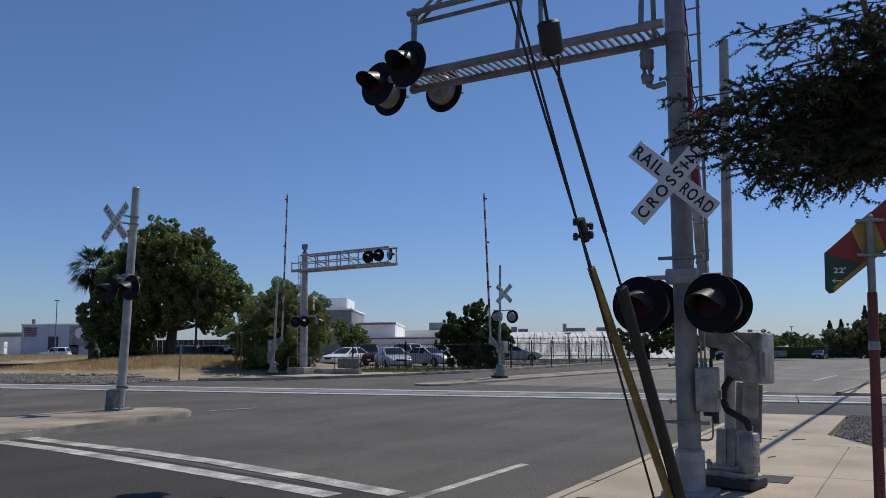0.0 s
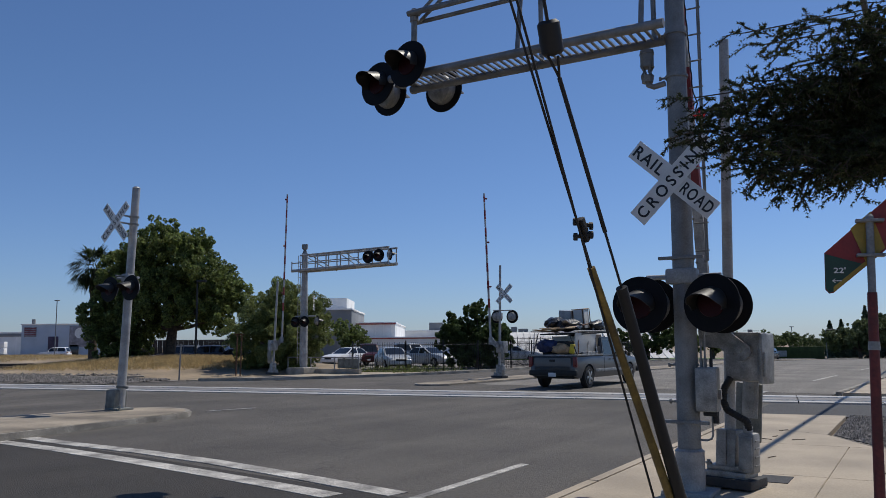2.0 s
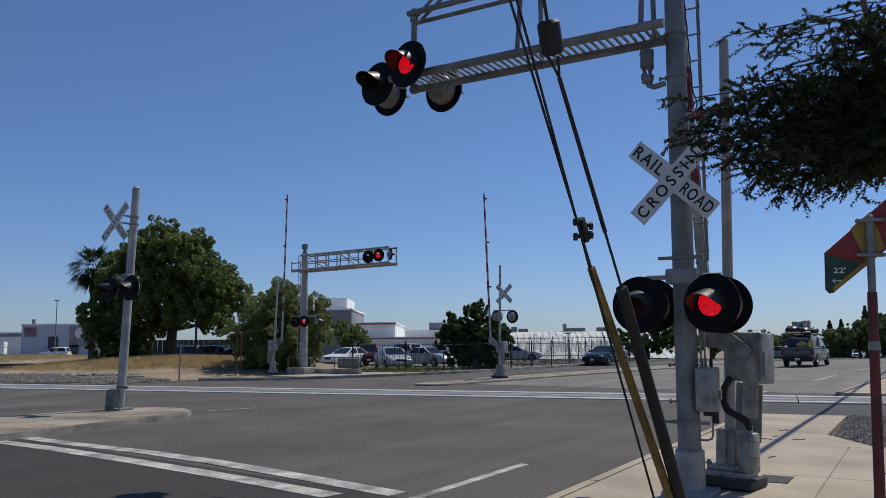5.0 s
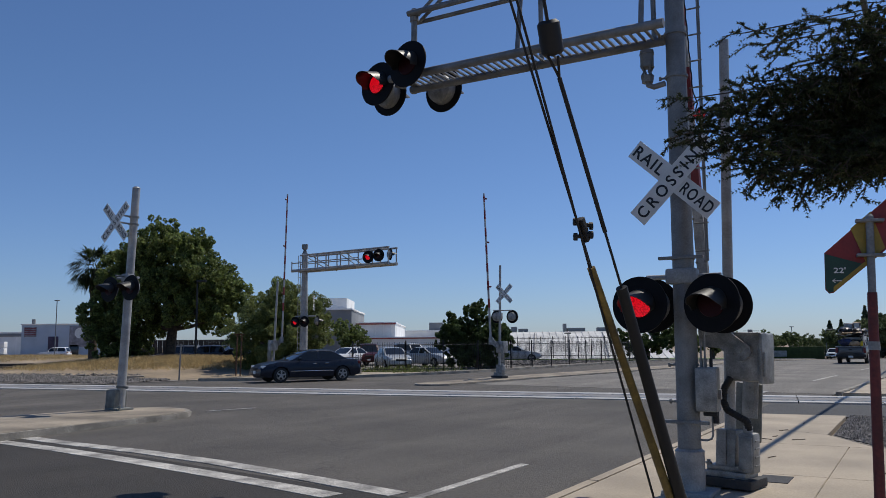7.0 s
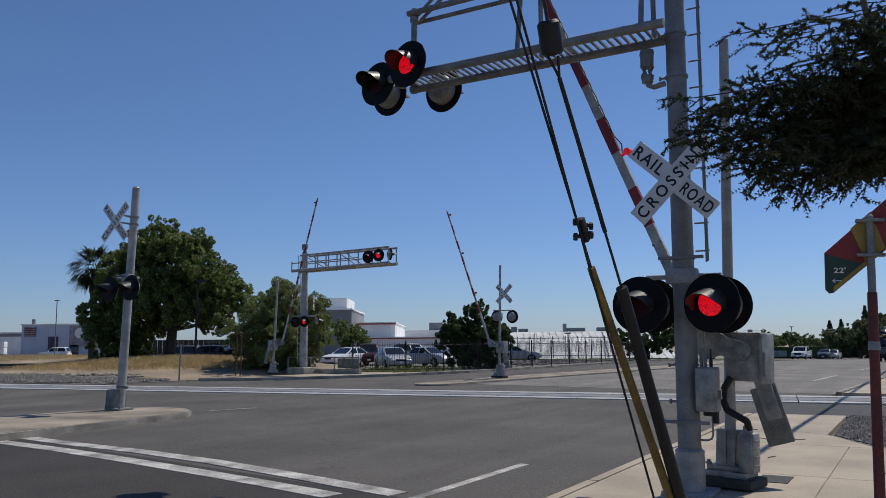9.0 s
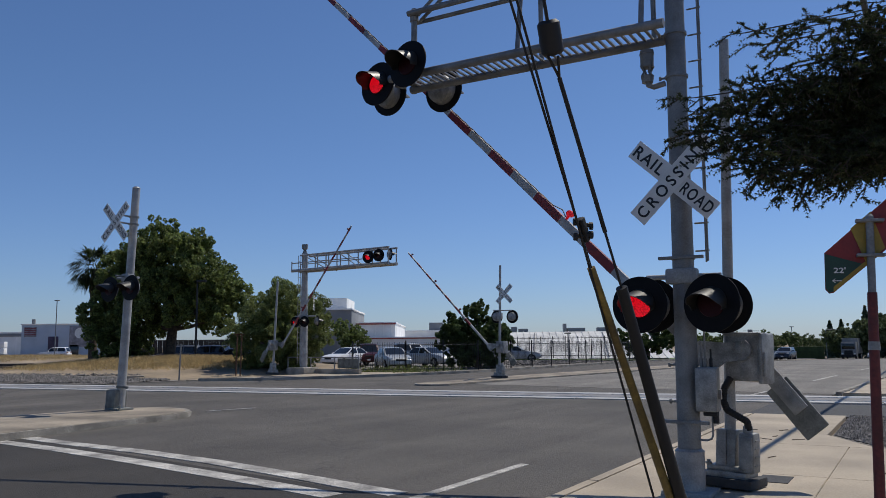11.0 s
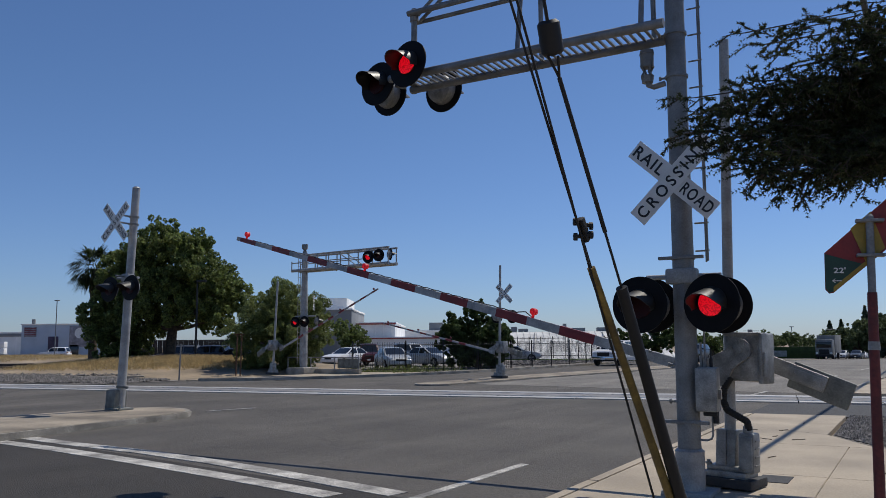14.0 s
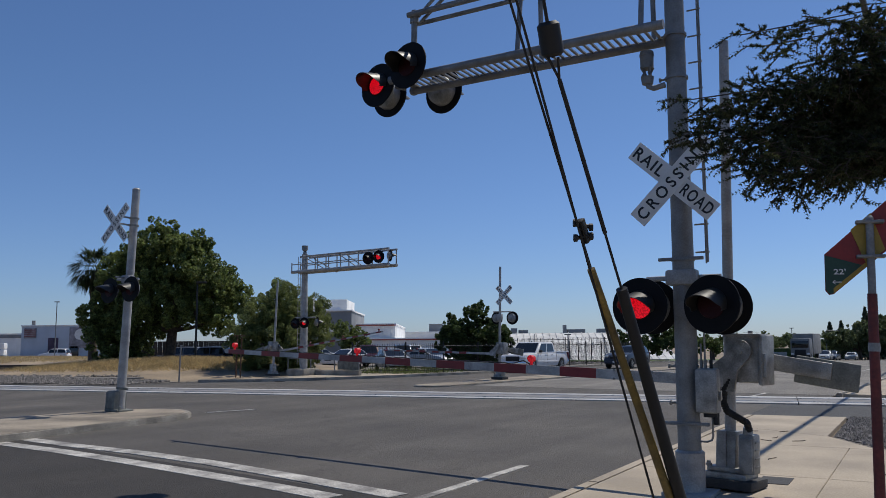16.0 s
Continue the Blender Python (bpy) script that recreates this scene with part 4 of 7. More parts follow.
box(bm, (-0.197, 0.0275, 1.978), (0.02, 0.002, 0.004), pose(-0.197, 0, 1.978) @ pose(0, 0, 0, 0, -40, 0) @ pose(0.197, 0, -1.978))
box(bm, (-0.197, 0.0275, 1.966), (0.02, 0.002, 0.004), pose(-0.197, 0, 1.966) @ pose(0, 0, 0, 0, 40, 0) @ pose(0.197, 0, -1.966))
part("arrow", bm, M["sign_white"], face, smooth=False)

# ---------------- trees and growth ----------------
M["bark"] = mat("bark", (0.10, 0.075, 0.055), 0.9, 0, 0.25, 6, 40, 0.5)


def leafy(name, c, var=0.45):
    """Leaves let part of the light through."""
    m = mat(name, c, 0.55, 0, 0.15, 1.2, 30, 0.0, island=var, spec=0.3)
    n, l = m.node_tree.nodes, m.node_tree.links
    b = n["Principled BSDF"]
    tr, mx = n.new("ShaderNodeBsdfTranslucent"), n.new("ShaderNodeMixShader")
    l.new(b.inputs["Base Color"].links[0].from_socket, tr.inputs["Color"])
    mx.inputs[0].default_value = 0.45
    l.new(b.outputs[0], mx.inputs[1])
    l.new(tr.outputs[0], mx.inputs[2])
    l.new(mx.outputs[0], n["Material Output"].inputs["Surface"])
    return m


M["leaf"] = leafy("green_leaves", (0.185, 0.23, 0.072), 0.65)
M["leaf_light"] = leafy("light_green_leaves", (0.215, 0.255, 0.09), 0.5)
M["leaf_dark"] = leafy("dark_green_leaves", (0.07, 0.105, 0.034))
M["needle"] = leafy("dark_needles", (0.050, 0.060, 0.024), 0.7)
# distance haze is mixed into this paler grey-green
M["conifer"] = leafy("hazy_conifer_green", (0.12, 0.15, 0.10))
M["leaf_mid"] = leafy("mid_green_leaves", (0.13, 0.17, 0.06))
M["leaf_far"] = leafy("olive_green_leaves", (0.15, 0.185, 0.085), 0.4)
M["palm"] = leafy("palm_green", (0.04, 0.058, 0.02))
M["straw"] = leafy("dry_grass", (0.50, 0.38, 0.19), 0.35)
M["weed"] = leafy("weed_green", (0.13, 0.16, 0.05), 0.35)


def cards(name, centres, size, material, parent, seed=1, flat=0.0, label="", long=1.5):
    """Many small leaves, each a bent four-cornered piece, in one mesh."""
    rng = np.random.default_rng(seed)
    n = len(centres)
    a = rng.normal(size=(n, 3))
    a[:, 2] *= 1 - flat
    a /= np.linalg.norm(a, axis=1)[:, None] + 1e-9
    b = rng.normal(size=(n, 3))
    b -= a * (a * b).sum(1)[:, None]
    b /= np.linalg.norm(b, axis=1)[:, None] + 1e-9
    s = (size * rng.uniform(0.6, 1.35, n))[:, None]
    c = np.asarray(centres)
    v = np.stack([c - a * s * long / 2, c + b * s * 0.42, c + a * s * long / 2 - b * s * 0.1, c - b * s * 0.42], 1).reshape(-1, 3)
    me = bpy.data.meshes.new(name)
    me.from_pydata(v.tolist(), [], np.arange(4 * n).reshape(-1, 4).tolist())
    me.materials.append(material)
    ob = new(name, me)
    ob.parent = parent
    return tagged(ob, label)


def crown(lumps, depth, per_m2, rng, deep=1.0):
    """Leaf places in uneven clumps round the given lumps of (x, z, radius)."""
    out = []
    for x, z, r in lumps:
        for layer in range(3):
            cy = (layer - 1) * deep * r * 0.9 + rng.uniform(-0.3, 0.3)
            rr = r * (1.0 if layer == 1 else 0.85)
            k = int(16 + 14 * rr)
            for _ in range(k):
                d = rng.normal(size=3)
                d /= np.linalg.norm(d)
                q = np.array((x, cy, z)) + d * rr * rng.uniform(0.35, 1.10)
                cr = rr * rng.uniform(0.09, 0.25)
                m = int(per_m2 * cr * cr * 12)
                o = rng.normal(size=(m, 3))
                o /= np.linalg.norm(o, axis=1)[:, None]
                out.append(q + o * cr * rng.uniform(0.3, 1.0, (m, 1)) ** 0.5)
    p = np.concatenate(out)
    return p[p[:, 2] > 0.05]


def tree(name, x, y, lumps, label, leaf, density, material, trunk_r, trunk_h, limbs, category="tree", seed=1, deep=1.0, lean=0.0):
    g = ground_z(x, y) - 0.05
    t = thing(name, pose(x, y, g), label, category)
    rng = np.random.default_rng(seed)
    rel = [(a - x, b - g, c) for a, b, c in lumps]
    bm = bmesh.new()
    tube(bm, [(0, 0, -0.1), (0.05, 0, trunk_h * 0.3), (lean * 0.6, 0.1, trunk_h * 0.7), (lean, 0, trunk_h)], [trunk_r * 1.25, trunk_r, trunk_r * 0.85, trunk_r * 0.65], 10)
    part("trunk", bm, M["bark"], t)
    for a, b, c in rel[:limbs]:
        bm = bmesh.new()
        s = Vector((lean * 0.7, 0, trunk_h * 0.75))
        e = Vector((a, rng.uniform(-c, c) * 0.5, b))
        tube(bm, [s, s.lerp(e, 0.4) + Vector((0, 0, -0.1 * c)), e], [trunk_r * 0.5, trunk_r * 0.34, trunk_r * 0.12], 7)
        part("limb", bm, M["bark"], t)
    cards("crown", crown(rel, y, density, rng, deep), leaf, material, t, seed)
    return t


BIG = [(-22.2, 9.1, 1.8), (-20.0, 9.1, 1.8), (-18.5, 7.3, 2.1), (-16.5, 6.2, 1.6), (-23.8, 6.9, 1.9), (-21.2, 6.1, 2.4), (-19.0, 4.8, 2.1), (-22.8, 4.0, 2.1), (-16.8, 3.8, 1.5), (-24.8, 5.2, 1.6), (-25.3, 6.6, 1.0), (-26.1, 4.0, 1.3), (-25.5, 2.2, 1.5), (-15.3, 4.9, 0.9), (-23.7, 1.8, 1.5), (-25.2, 3.4, 1.6), (-24.2, 7.9, 1.5), (-21.3, 10.4, 1.2), (-18.7, 9.3, 1.2), (-24.6, 0.9, 1.2)]
SHRUB = [(-10.1, 4.5, 1.2), (-11.1, 3.3, 1.5), (-8.7, 3.7, 1.3), (-12.3, 2.2, 1.3), (-10.0, 1.9, 1.8), (-8.1, 2.1, 1.0), (-11.9, 0.6, 0.9), (-9.3, 0.7, 1.1), (-7.5, 3.1, 0.5)]
DARK = [(2.3, 3.7, 0.8), (0.8, 2.8, 0.8), (0.2, 2.0, 0.8), (1.8, 2.3, 1.2), (3.3, 2.4, 1.0), (4.1, 2.0, 0.7), (1.6, 1.1, 1.2), (3.3, 1.0, 1.0)]
SMALL = [(-10.2, 3.3, 0.9), (-8.6, 2.7, 1.0), (-7.6, 2.0, 0.6), (-9.5, 2.1, 0.9)]
MID = [(17.9, 1.8, 1.1), (19.7, 1.2, 1.3), (21.7, 1.8, 1.4), (23.1, 2.4, 1.1), (21.5, 3.2, 0.8)]
MID2 = [(30.5, 1.8, 1.2), (32.3, 1.4, 1.1), (33.9, 2.3, 0.9)]
HEDGE = [(62.5, 1.7, 1.3), (64.6, 2.0, 1.5), (67.0, 1.6, 1.5), (69.1, 1.2, 1.3), (60.4, 2.0, 1.5), (70.8, 0.8, 1.1)]
GROVE = [(67.8, 2.3, 1.4), (70.3, 2.1, 1.8), (72.8, 2.8, 2.2), (75.3, 3.3, 2.4), (77.7, 2.3, 2.6), (77.4, 4.8, 1.6), (69.2, 0.8, 1.2), (74.2, 1.1, 1.6), (80.3, 3.4, 3.0)]

tree("broadleaf_tree", -20.7, 60, BIG, "large spreading green broadleaf tree in dry grass", 0.135, 95, M["leaf"], 0.42, 4.0, 11, seed=2, lean=0.3)
tree("shrubby_tree", -10.0, 50, [(a, b, c * 1.18) for a, b, c in SHRUB], "round light green shrubby tree by the pavement", 0.058, 380, M["leaf_light"], 0.16, 2.2, 7, seed=3)
tree("bushy_tree", 2.3, 54, [(a, b, c * 1.15) for a, b, c in DARK], "dense dark green bushy tree behind an iron fence", 0.11, 230, M["leaf_dark"], 0.2, 1.8, 6, seed=4)
tree("small_tree", -9.2, 78, SMALL, "small green tree behind parked cars", 0.17, 70, M["leaf"], 0.12, 1.6, 3, seed=5)
tree("street_tree", 20.4, 80, MID, "dark green tree over a lawn by the road", 0.18, 70, M["leaf_dark"], 0.2, 2.0, 5, seed=6)
tree("street_tree", 32.0, 95, MID2, "green tree over a lawn by the road", 0.2, 50, M["leaf_mid"], 0.2, 1.8, 3, seed=7)
tree("far_trees", 66.0, 150, HEDGE, "row of rounded light green trees far down the road", 0.28, 26, M["leaf_far"], 0.2, 1.0, 3, "trees", seed=8, deep=2.0)
tree("far_grove", 73.0, 140, GROVE, "dark green grove of trees far down the road", 0.26, 36, M["leaf_far"], 0.3, 2.0, 5, "trees", seed=9)


def conifer(x, y, h, r, seed):
    h -= ground_z(x, y)
    t = thing("conifer", pose(x, y, ground_z(x, y) - 0.1), "tall narrow dark green conifer far down the road", "tree", "far conifers")
    rng = np.random.default_rng(seed)
    bm = bmesh.new()
    rod(bm, (0, 0, 0), (0, 0, h), r * 0.09, 0.02, 8)
    part("trunk", bm, M["bark"], t)
    pts = []
    for k in range(26):
        z = h * (0.1 + 0.9 * k / 25)
        reach = r * (1 - (z / h)) * rng.uniform(0.75, 1.15) + 0.12
        for j in range(10):
            a = rng.uniform(0, 6.28)
            m = 30
            s = rng.uniform(0.05, 1, m) * reach * rng.uniform(0.7, 1.1)
            pts.append(np.stack([np.cos(a) * s, np.sin(a) * s, z - s * 0.25 + rng.normal(0, 0.12, m)], 1))
    cards("crown", np.concatenate(pts), 0.34, M["conifer"], t, seed, 0.4)


for k, (x, y, h, r) in enumerate(((87.4, 180, 6.0, 3.0), (90.0, 180, 6.2, 3.1), (93.0, 180, 5.5, 2.6), (95.6, 180, 9.3, 4.2), (98.9, 180, 7.4, 3.6), (102.5, 180, 8.0, 4.0))):
    conifer(x, y, h, r, 20 + k)

# palm with a skirt of dead fronds
P = thing("palm_tree", pose(-27.8, 63, -0.05), "fan palm with a ragged crown beside the large tree", "tree")
bm = bmesh.new()
tube(bm, [(0, 0, -0.1), (0.05, 0, 3), (-0.1, 0, 6), (-0.15, 0, 7.9)], [0.35, 0.28, 0.26, 0.24], 12)
part("trunk", bm, M["bark"], P)
rng = np.random.default_rng(5)
bm = bmesh.new()
for k in range(130):
    az, el = rng.uniform(0, 6.28), rng.uniform(-1.2, 1.2)
    d = Vector((math.cos(az) * math.cos(el), math.sin(az) * math.cos(el), math.sin(el)))
    c = Vector((-0.15, 0, 8.1)) + d * 0.9
    s = d.cross(Vector((0, 0, 1))).normalized()
    for j in range(7):
        q = (d + s * (j - 3) * 0.28).normalized() * rng.uniform(1.0, 1.55)
        tip = c + q + Vector((0, 0, -0.22 - 0.1 * abs(j - 3)))
        n = q.cross(Vector((0, 0, 1))).normalized() * 0.05
        m = c + q * 0.55
        bm.faces.new([bm.verts.new(v) for v in (c, m - n, tip, m + n)])
part("fronds", bm, M["palm"], P, smooth=False)


def blades(name, region, count, h, material, seed, label, spread=0.06):
    rng = np.random.default_rng(seed)
    v, f = [], []
    for _ in range(count):
        x, y, z = region(rng)
        a = rng.uniform(0, 6.28)
        hh = h * rng.uniform(0.4, 1.25)
        w = 0.02 * rng.uniform(0.7, 1.6)
        dx, dy = math.cos(a) * w, math.sin(a) * w
        lx, ly = rng.normal(0, spread * 3, 2)
        i = len(v)
        v += [(x - dx, y - dy, z), (x + dx, y + dy, z), (x + lx + dx * 0.3, y + ly + dy * 0.3, z + hh), (x + lx, y + ly, z + hh * 1.05)]
        f.append((i, i + 1, i + 2, i + 3))
    me = bpy.data.meshes.new(name)
    me.from_pydata(v, [], f)
    me.materials.append(material)
    return tagged(new(name, me), label, "grass", kind="stuff")


def mound(x, y):
    a = math.exp(-((x + 18) / 11) ** 2 - ((y - 55) / 6.5) ** 2) * 0.95
    b = math.exp(-((x + 48) / 16) ** 2 - ((y - 92) / 14) ** 2) * 0.8
    return a + b + 0.05 * noise.noise(Vector((x * 0.3, y * 0.3, 0))) - 0.07


bm = bmesh.new()
grid_sheet(bm, -90, -6, 43, 130, 84, 80, lambda x, y: (mound(x, y) if y > 44 + max(0, (x + 16)) * 0.55 else -0.12))
structure("dirt_bank", bm, M["earth"], "low bank of dry brown earth", "ground", True)
def bank(rng):
    while True:
        x, y = rng.uniform(-30, -11.5), rng.uniform(48, 62)
        z = mound(x, y)
        if z > 0.2 + 0.25 * rng.random() and y > 45 + max(0, (x + 16)) * 0.6:
            return x, y, z - 0.03


def bank_far(rng):
    while True:
        x, y = rng.uniform(-66, -30), rng.uniform(72, 100)
        z = mound(x, y)
        if z > 0.25 + 0.3 * rng.random():
            return x, y, z - 0.03


blades("dry_grass", bank, 32000, 0.24, M["straw"], 4, "tall dry straw-coloured grass on the bank")
blades("dry_grass", bank_far, 16000, 0.22, M["straw"], 5, "dry straw-coloured grass far by the tracks")
blades("weeds", lambda r: (lambda u, w: tuple(far(u, w, 0.0)))(r.uniform(12, 18.5), r.uniform(-31.5, -26.0)), 900, 0.32, M["weed"], 6, "green weeds at the foot of the fence")

# lawn by the road far off
bm = bmesh.new()
slab(bm, [far(56, -24.2), far(200, -24.2), far(200, -60), far(60, -60)], -0.2, 0.05)
structure("lawn", bm, M["lawn"], "mown green lawn beyond the fence", "lawn")
bm = bmesh.new()
slab(bm, [far(14, -25), far(45, -25), far(45, -75), far(22, -75)], -0.2, 0.0)
structure("parking_lot", bm, M["lot"], "dusty grey gravel parking lot behind the fence", "ground")


# ballast stones
def stones(name, region, count, size, label, seed, z=0.0):
    rng = np.random.default_rng(seed)
    base = np.array([(1, 0, 0), (-1, 0, 0), (0, 1, 0), (0, -1, 0), (0, 0, 1), (0, 0, -1)], float)
    tri = [(0, 2, 4), (2, 1, 4), (1, 3, 4), (3, 0, 4), (2, 0, 5), (1, 2, 5), (3, 1, 5), (0, 3, 5)]
    v, f = [], []
    for k in range(count):
        x, y = region(rng)
        s = size * rng.uniform(0.5, 1.4)
        j = base * s * rng.uniform(0.55, 1.2, (6, 1)) * (1, 1, 0.7)
        a = rng.uniform(0, 6.28)
        r = np.array(((math.cos(a), -math.sin(a), 0), (math.sin(a), math.cos(a), 0), (0, 0, 1)))
        j = j @ r.T + (x, y, z + s * 0.25)
        i = 6 * k
        v += j.tolist()
        f += [(i + p, i + q, i + t) for p, q, t in tri]
    me = bpy.data.meshes.new(name)
    me.from_pydata(v, [], f)
    me.materials.append(M["ballast"])
    return tagged(new(name, me), label, "ballast", kind="stuff")


def tri_region(a, b, c, d):
    def fn(rng):
        s, t = rng.random(2)
        p = (a.lerp(b, s)).lerp(d.lerp(c, s), t)
        return p.x, p.y
    return fn


bm = bmesh.new()
slab(bm, [near(13.6, -0.6), near(15.1, -1.42), near(19.1, -1.45), near(19.6, 4.0), near(13.6, 5.0)], -0.2, 0.02)
structure("ballast_bed", bm, M["lot"], "dusty bed under the ballast stones", "ground")
stones("ballast", tri_region(near(13.7, -0.58), near(19.0, -1.4), near(19.3, 3.0), near(13.7, 4.0)), 5200, 0.045, "loose grey ballast stones beside the pavement", 3, 0.02)
stones("ballast", tri_region(near(13.75, -0.62), near(15.15, -1.36), near(19.0, -1.4), near(18.9, -0.9)), 2600, 0.045, "loose grey ballast stones at the pavement's corner", 13, 0.02)
bm = bmesh.new()
slab(bm, [near(22.6, -31), near(18.2, -62), far(0, -63), far(0.4, -30.6)], -0.2, 0.03)
structure("ballast_bed", bm, M["lot"], "dusty grey bed of the railway beyond the road", "ground")
stones("ballast", tri_region(near(22.9, -31), near(18.6, -60), far(0, -60), far(0.2, -31)), 9000, 0.10, "grey ballast stones along the tracks", 4, 0.03)
bm = bmesh.new()
slab(bm, [Vector(p) for p in ((-16.5, 44, 0), (-19, 50, 0), (-28, 62, 0), (-46, 70, 0), (-75, 76, 0), (-80, 45, 0), (-30, 41, 0))], -0.2, 0.05)
structure("ballast_bed", bm, M["lot"], "dusty grey ballast strip before the dry bank", "ground")
stones("ballast", tri_region(Vector((-17, 45, 0)), Vector((-28, 61, 0)), Vector((-60, 71, 0)), Vector((-50, 45, 0))), 9000, 0.11, "grey ballast stones before the dry bank", 14, 0.05)
stones("rubble", lambda r: far(r.uniform(30, 42), r.uniform(-34, -27))[:2], 900, 0.16, "heaps of broken rubble behind the fence", 6, 0.0)

# the redwood whose boughs hang into view
RW = thing("redwood_tree", pose(6.6, 6.4, -0.1), "redwood with drooping dark needle boughs over the pavement", "tree")
bm = bmesh.new()
tube(bm, [(0, 0, 0), (0.05, 0, 3), (0, 0.1, 7), (0, 0, 13)], [0.45, 0.36, 0.26, 0.06], 14)
part("trunk", bm, M["bark"], RW)
rng = np.random.default_rng(11)
needles, twigs = [], []
bm = bmesh.new()


def spray(p, d, length, depth):
    """A drooping twig with needles on both sides and side twigs."""
    n = max(4, int(length / 0.028))
    s = d.cross(Vector((0, 0, 1))).normalized()
    q = Vector(p)
    d = Vector(d)
    pts = [Vector(q)]
    for k in range(n):
        d = (d + Vector((rng.normal(0, 0.10), rng.normal(0, 0.10), rng.normal(-0.025, 0.08)))).normalized()
        q = q + d * 0.028
        pts.append(Vector(q))
        if depth > 0 and k % 3 == 1:
            side = (d * 0.75 + s * (0.7 if (k // 3) % 2 else -0.7) + Vector((0, 0, rng.normal(-0.15, 0.25)))).normalized()
            spray(q, side, length * rng.uniform(0.3, 0.5) * (1.1 - 0.6 * k / n), depth - 1)
        for _ in range(10):
            needles.append((q.copy(), d.copy()))
    if depth:
        twigs.append((pts[::2], 0.005))


for ex, ey, ez, cnt in ((2.00, 6.3, 3.41, 22), (2.08, 6.3, 3.71, 16), (2.14, 6.2, 3.52, 30), (2.17, 6.2, 3.23, 24), (2.42, 6.4, 3.70, 26), (2.39, 6.3, 3.37, 34), (2.34, 6.1, 3.15, 26),
                       (2.45, 6.0, 3.03, 26), (2.71, 6.2, 3.66, 30), (2.76, 6.5, 3.46, 34), (2.58, 5.9, 2.99, 28), (2.80, 6.0, 3.01, 28), (2.99, 6.1, 3.75, 30), (2.94, 6.3, 3.97, 14),
                       (2.89, 6.4, 3.24, 36), (3.05, 6.5, 3.56, 36), (3.03, 6.1, 3.11, 34), (3.16, 6.0, 3.15, 32), (3.27, 6.2, 4.03, 30), (2.52, 6.3, 4.26, 7), (2.64, 6.2, 4.12, 8),
                       (3.01, 6.3, 4.30, 18), (3.20, 6.4, 3.38, 40), (3.29, 6.4, 3.70, 40), (3.36, 6.2, 3.44, 40), (3.44, 6.2, 3.87, 40), (3.56, 6.3, 4.24, 38), (3.34, 6.0, 3.20, 34)):
    b, e = Vector((-0.25, 0.0, ez + 0.22 + 0.25 * (ez - 3.0))), Vector((ex - 6.6, ey - 6.4, ez))
    mid = b.lerp(e, 0.55) + Vector((0, 0, 0.10))
    line = [b.lerp(mid, k / 5) for k in range(5)] + [mid.lerp(e, k / 5) for k in range(6)]
    twigs.append((line, 0.007))
    for k in range(int(cnt * 2.0)):
        f = 0.40 + 0.60 * (k / (cnt * 2.0)) ** 0.85
        i = min(len(line) - 2, int(f * (len(line) - 1)))
        p = line[i].lerp(line[i + 1], f * (len(line) - 1) - i) + Vector((0, rng.normal(0, 0.12), rng.normal(0, 0.05)))
        d = ((e - b).normalized() * 0.55 + Vector((rng.normal(0, 0.35), rng.normal(0, 0.55), rng.normal(-0.08, 0.34)))).normalized()
        spray(p, d, rng.uniform(0.12, 0.30), 2)
    spray(e, (e - b).normalized(), 0.22, 2)
for pts, r in twigs:
    tube(bm, pts, r, 3) if len(pts) > 2 else None
tagged(part("bough", bm, M["bark"], RW, smooth=False), kind="stuff")
pc = np.array([p[:] for p, d in needles])
pd = np.array([d[:] for p, d in needles])
n = len(pc)
o = rng.normal(size=(n, 3))
o -= pd * (o * pd).sum(1)[:, None]
o /= np.linalg.norm(o, axis=1)[:, None]
o = o * 0.8 + pd * 0.6
w = np.cross(o, pd)
w /= np.linalg.norm(w, axis=1)[:, None] + 1e-9
L_ = rng.uniform(0.018, 0.038, (n, 1))
v = np.stack([pc - w * 0.005, pc + w * 0.005, pc + o * L_], 1).reshape(-1, 3)
me = bpy.data.meshes.new("needles")
me.from_pydata(v.tolist(), [], np.arange(3 * n).reshape(-1, 3).tolist())
me.materials.append(M["needle"])
nd = new("needles", me)
nd.parent = RW
tagged(nd, "dark green flat needle sprays", kind="stuff")

# ---------------- vehicles ----------------
def quad_plate(bm, a, b, c, d, lift):
    n = (b - a).cross(d - a).normalized() * lift
    v = [bm.verts.new(p + n) for p in (a, b, c, d)]
    w = [bm.verts.new(p - n * 0.5) for p in (a, b, c, d)]
    bm.faces.new(v)
    for i in range(4):
        bm.faces.new((w[i], w[(i + 1) % 4], v[(i + 1) % 4], v[i]))


def inset(q, u0, u1, v0, v1):
    a, b, c, d = q
    f = lambda u, v: a.lerp(b, u).lerp(d.lerp(c, u), v)
    return f(u0, v0), f(u1, v0), f(u1, v1), f(u0, v1)


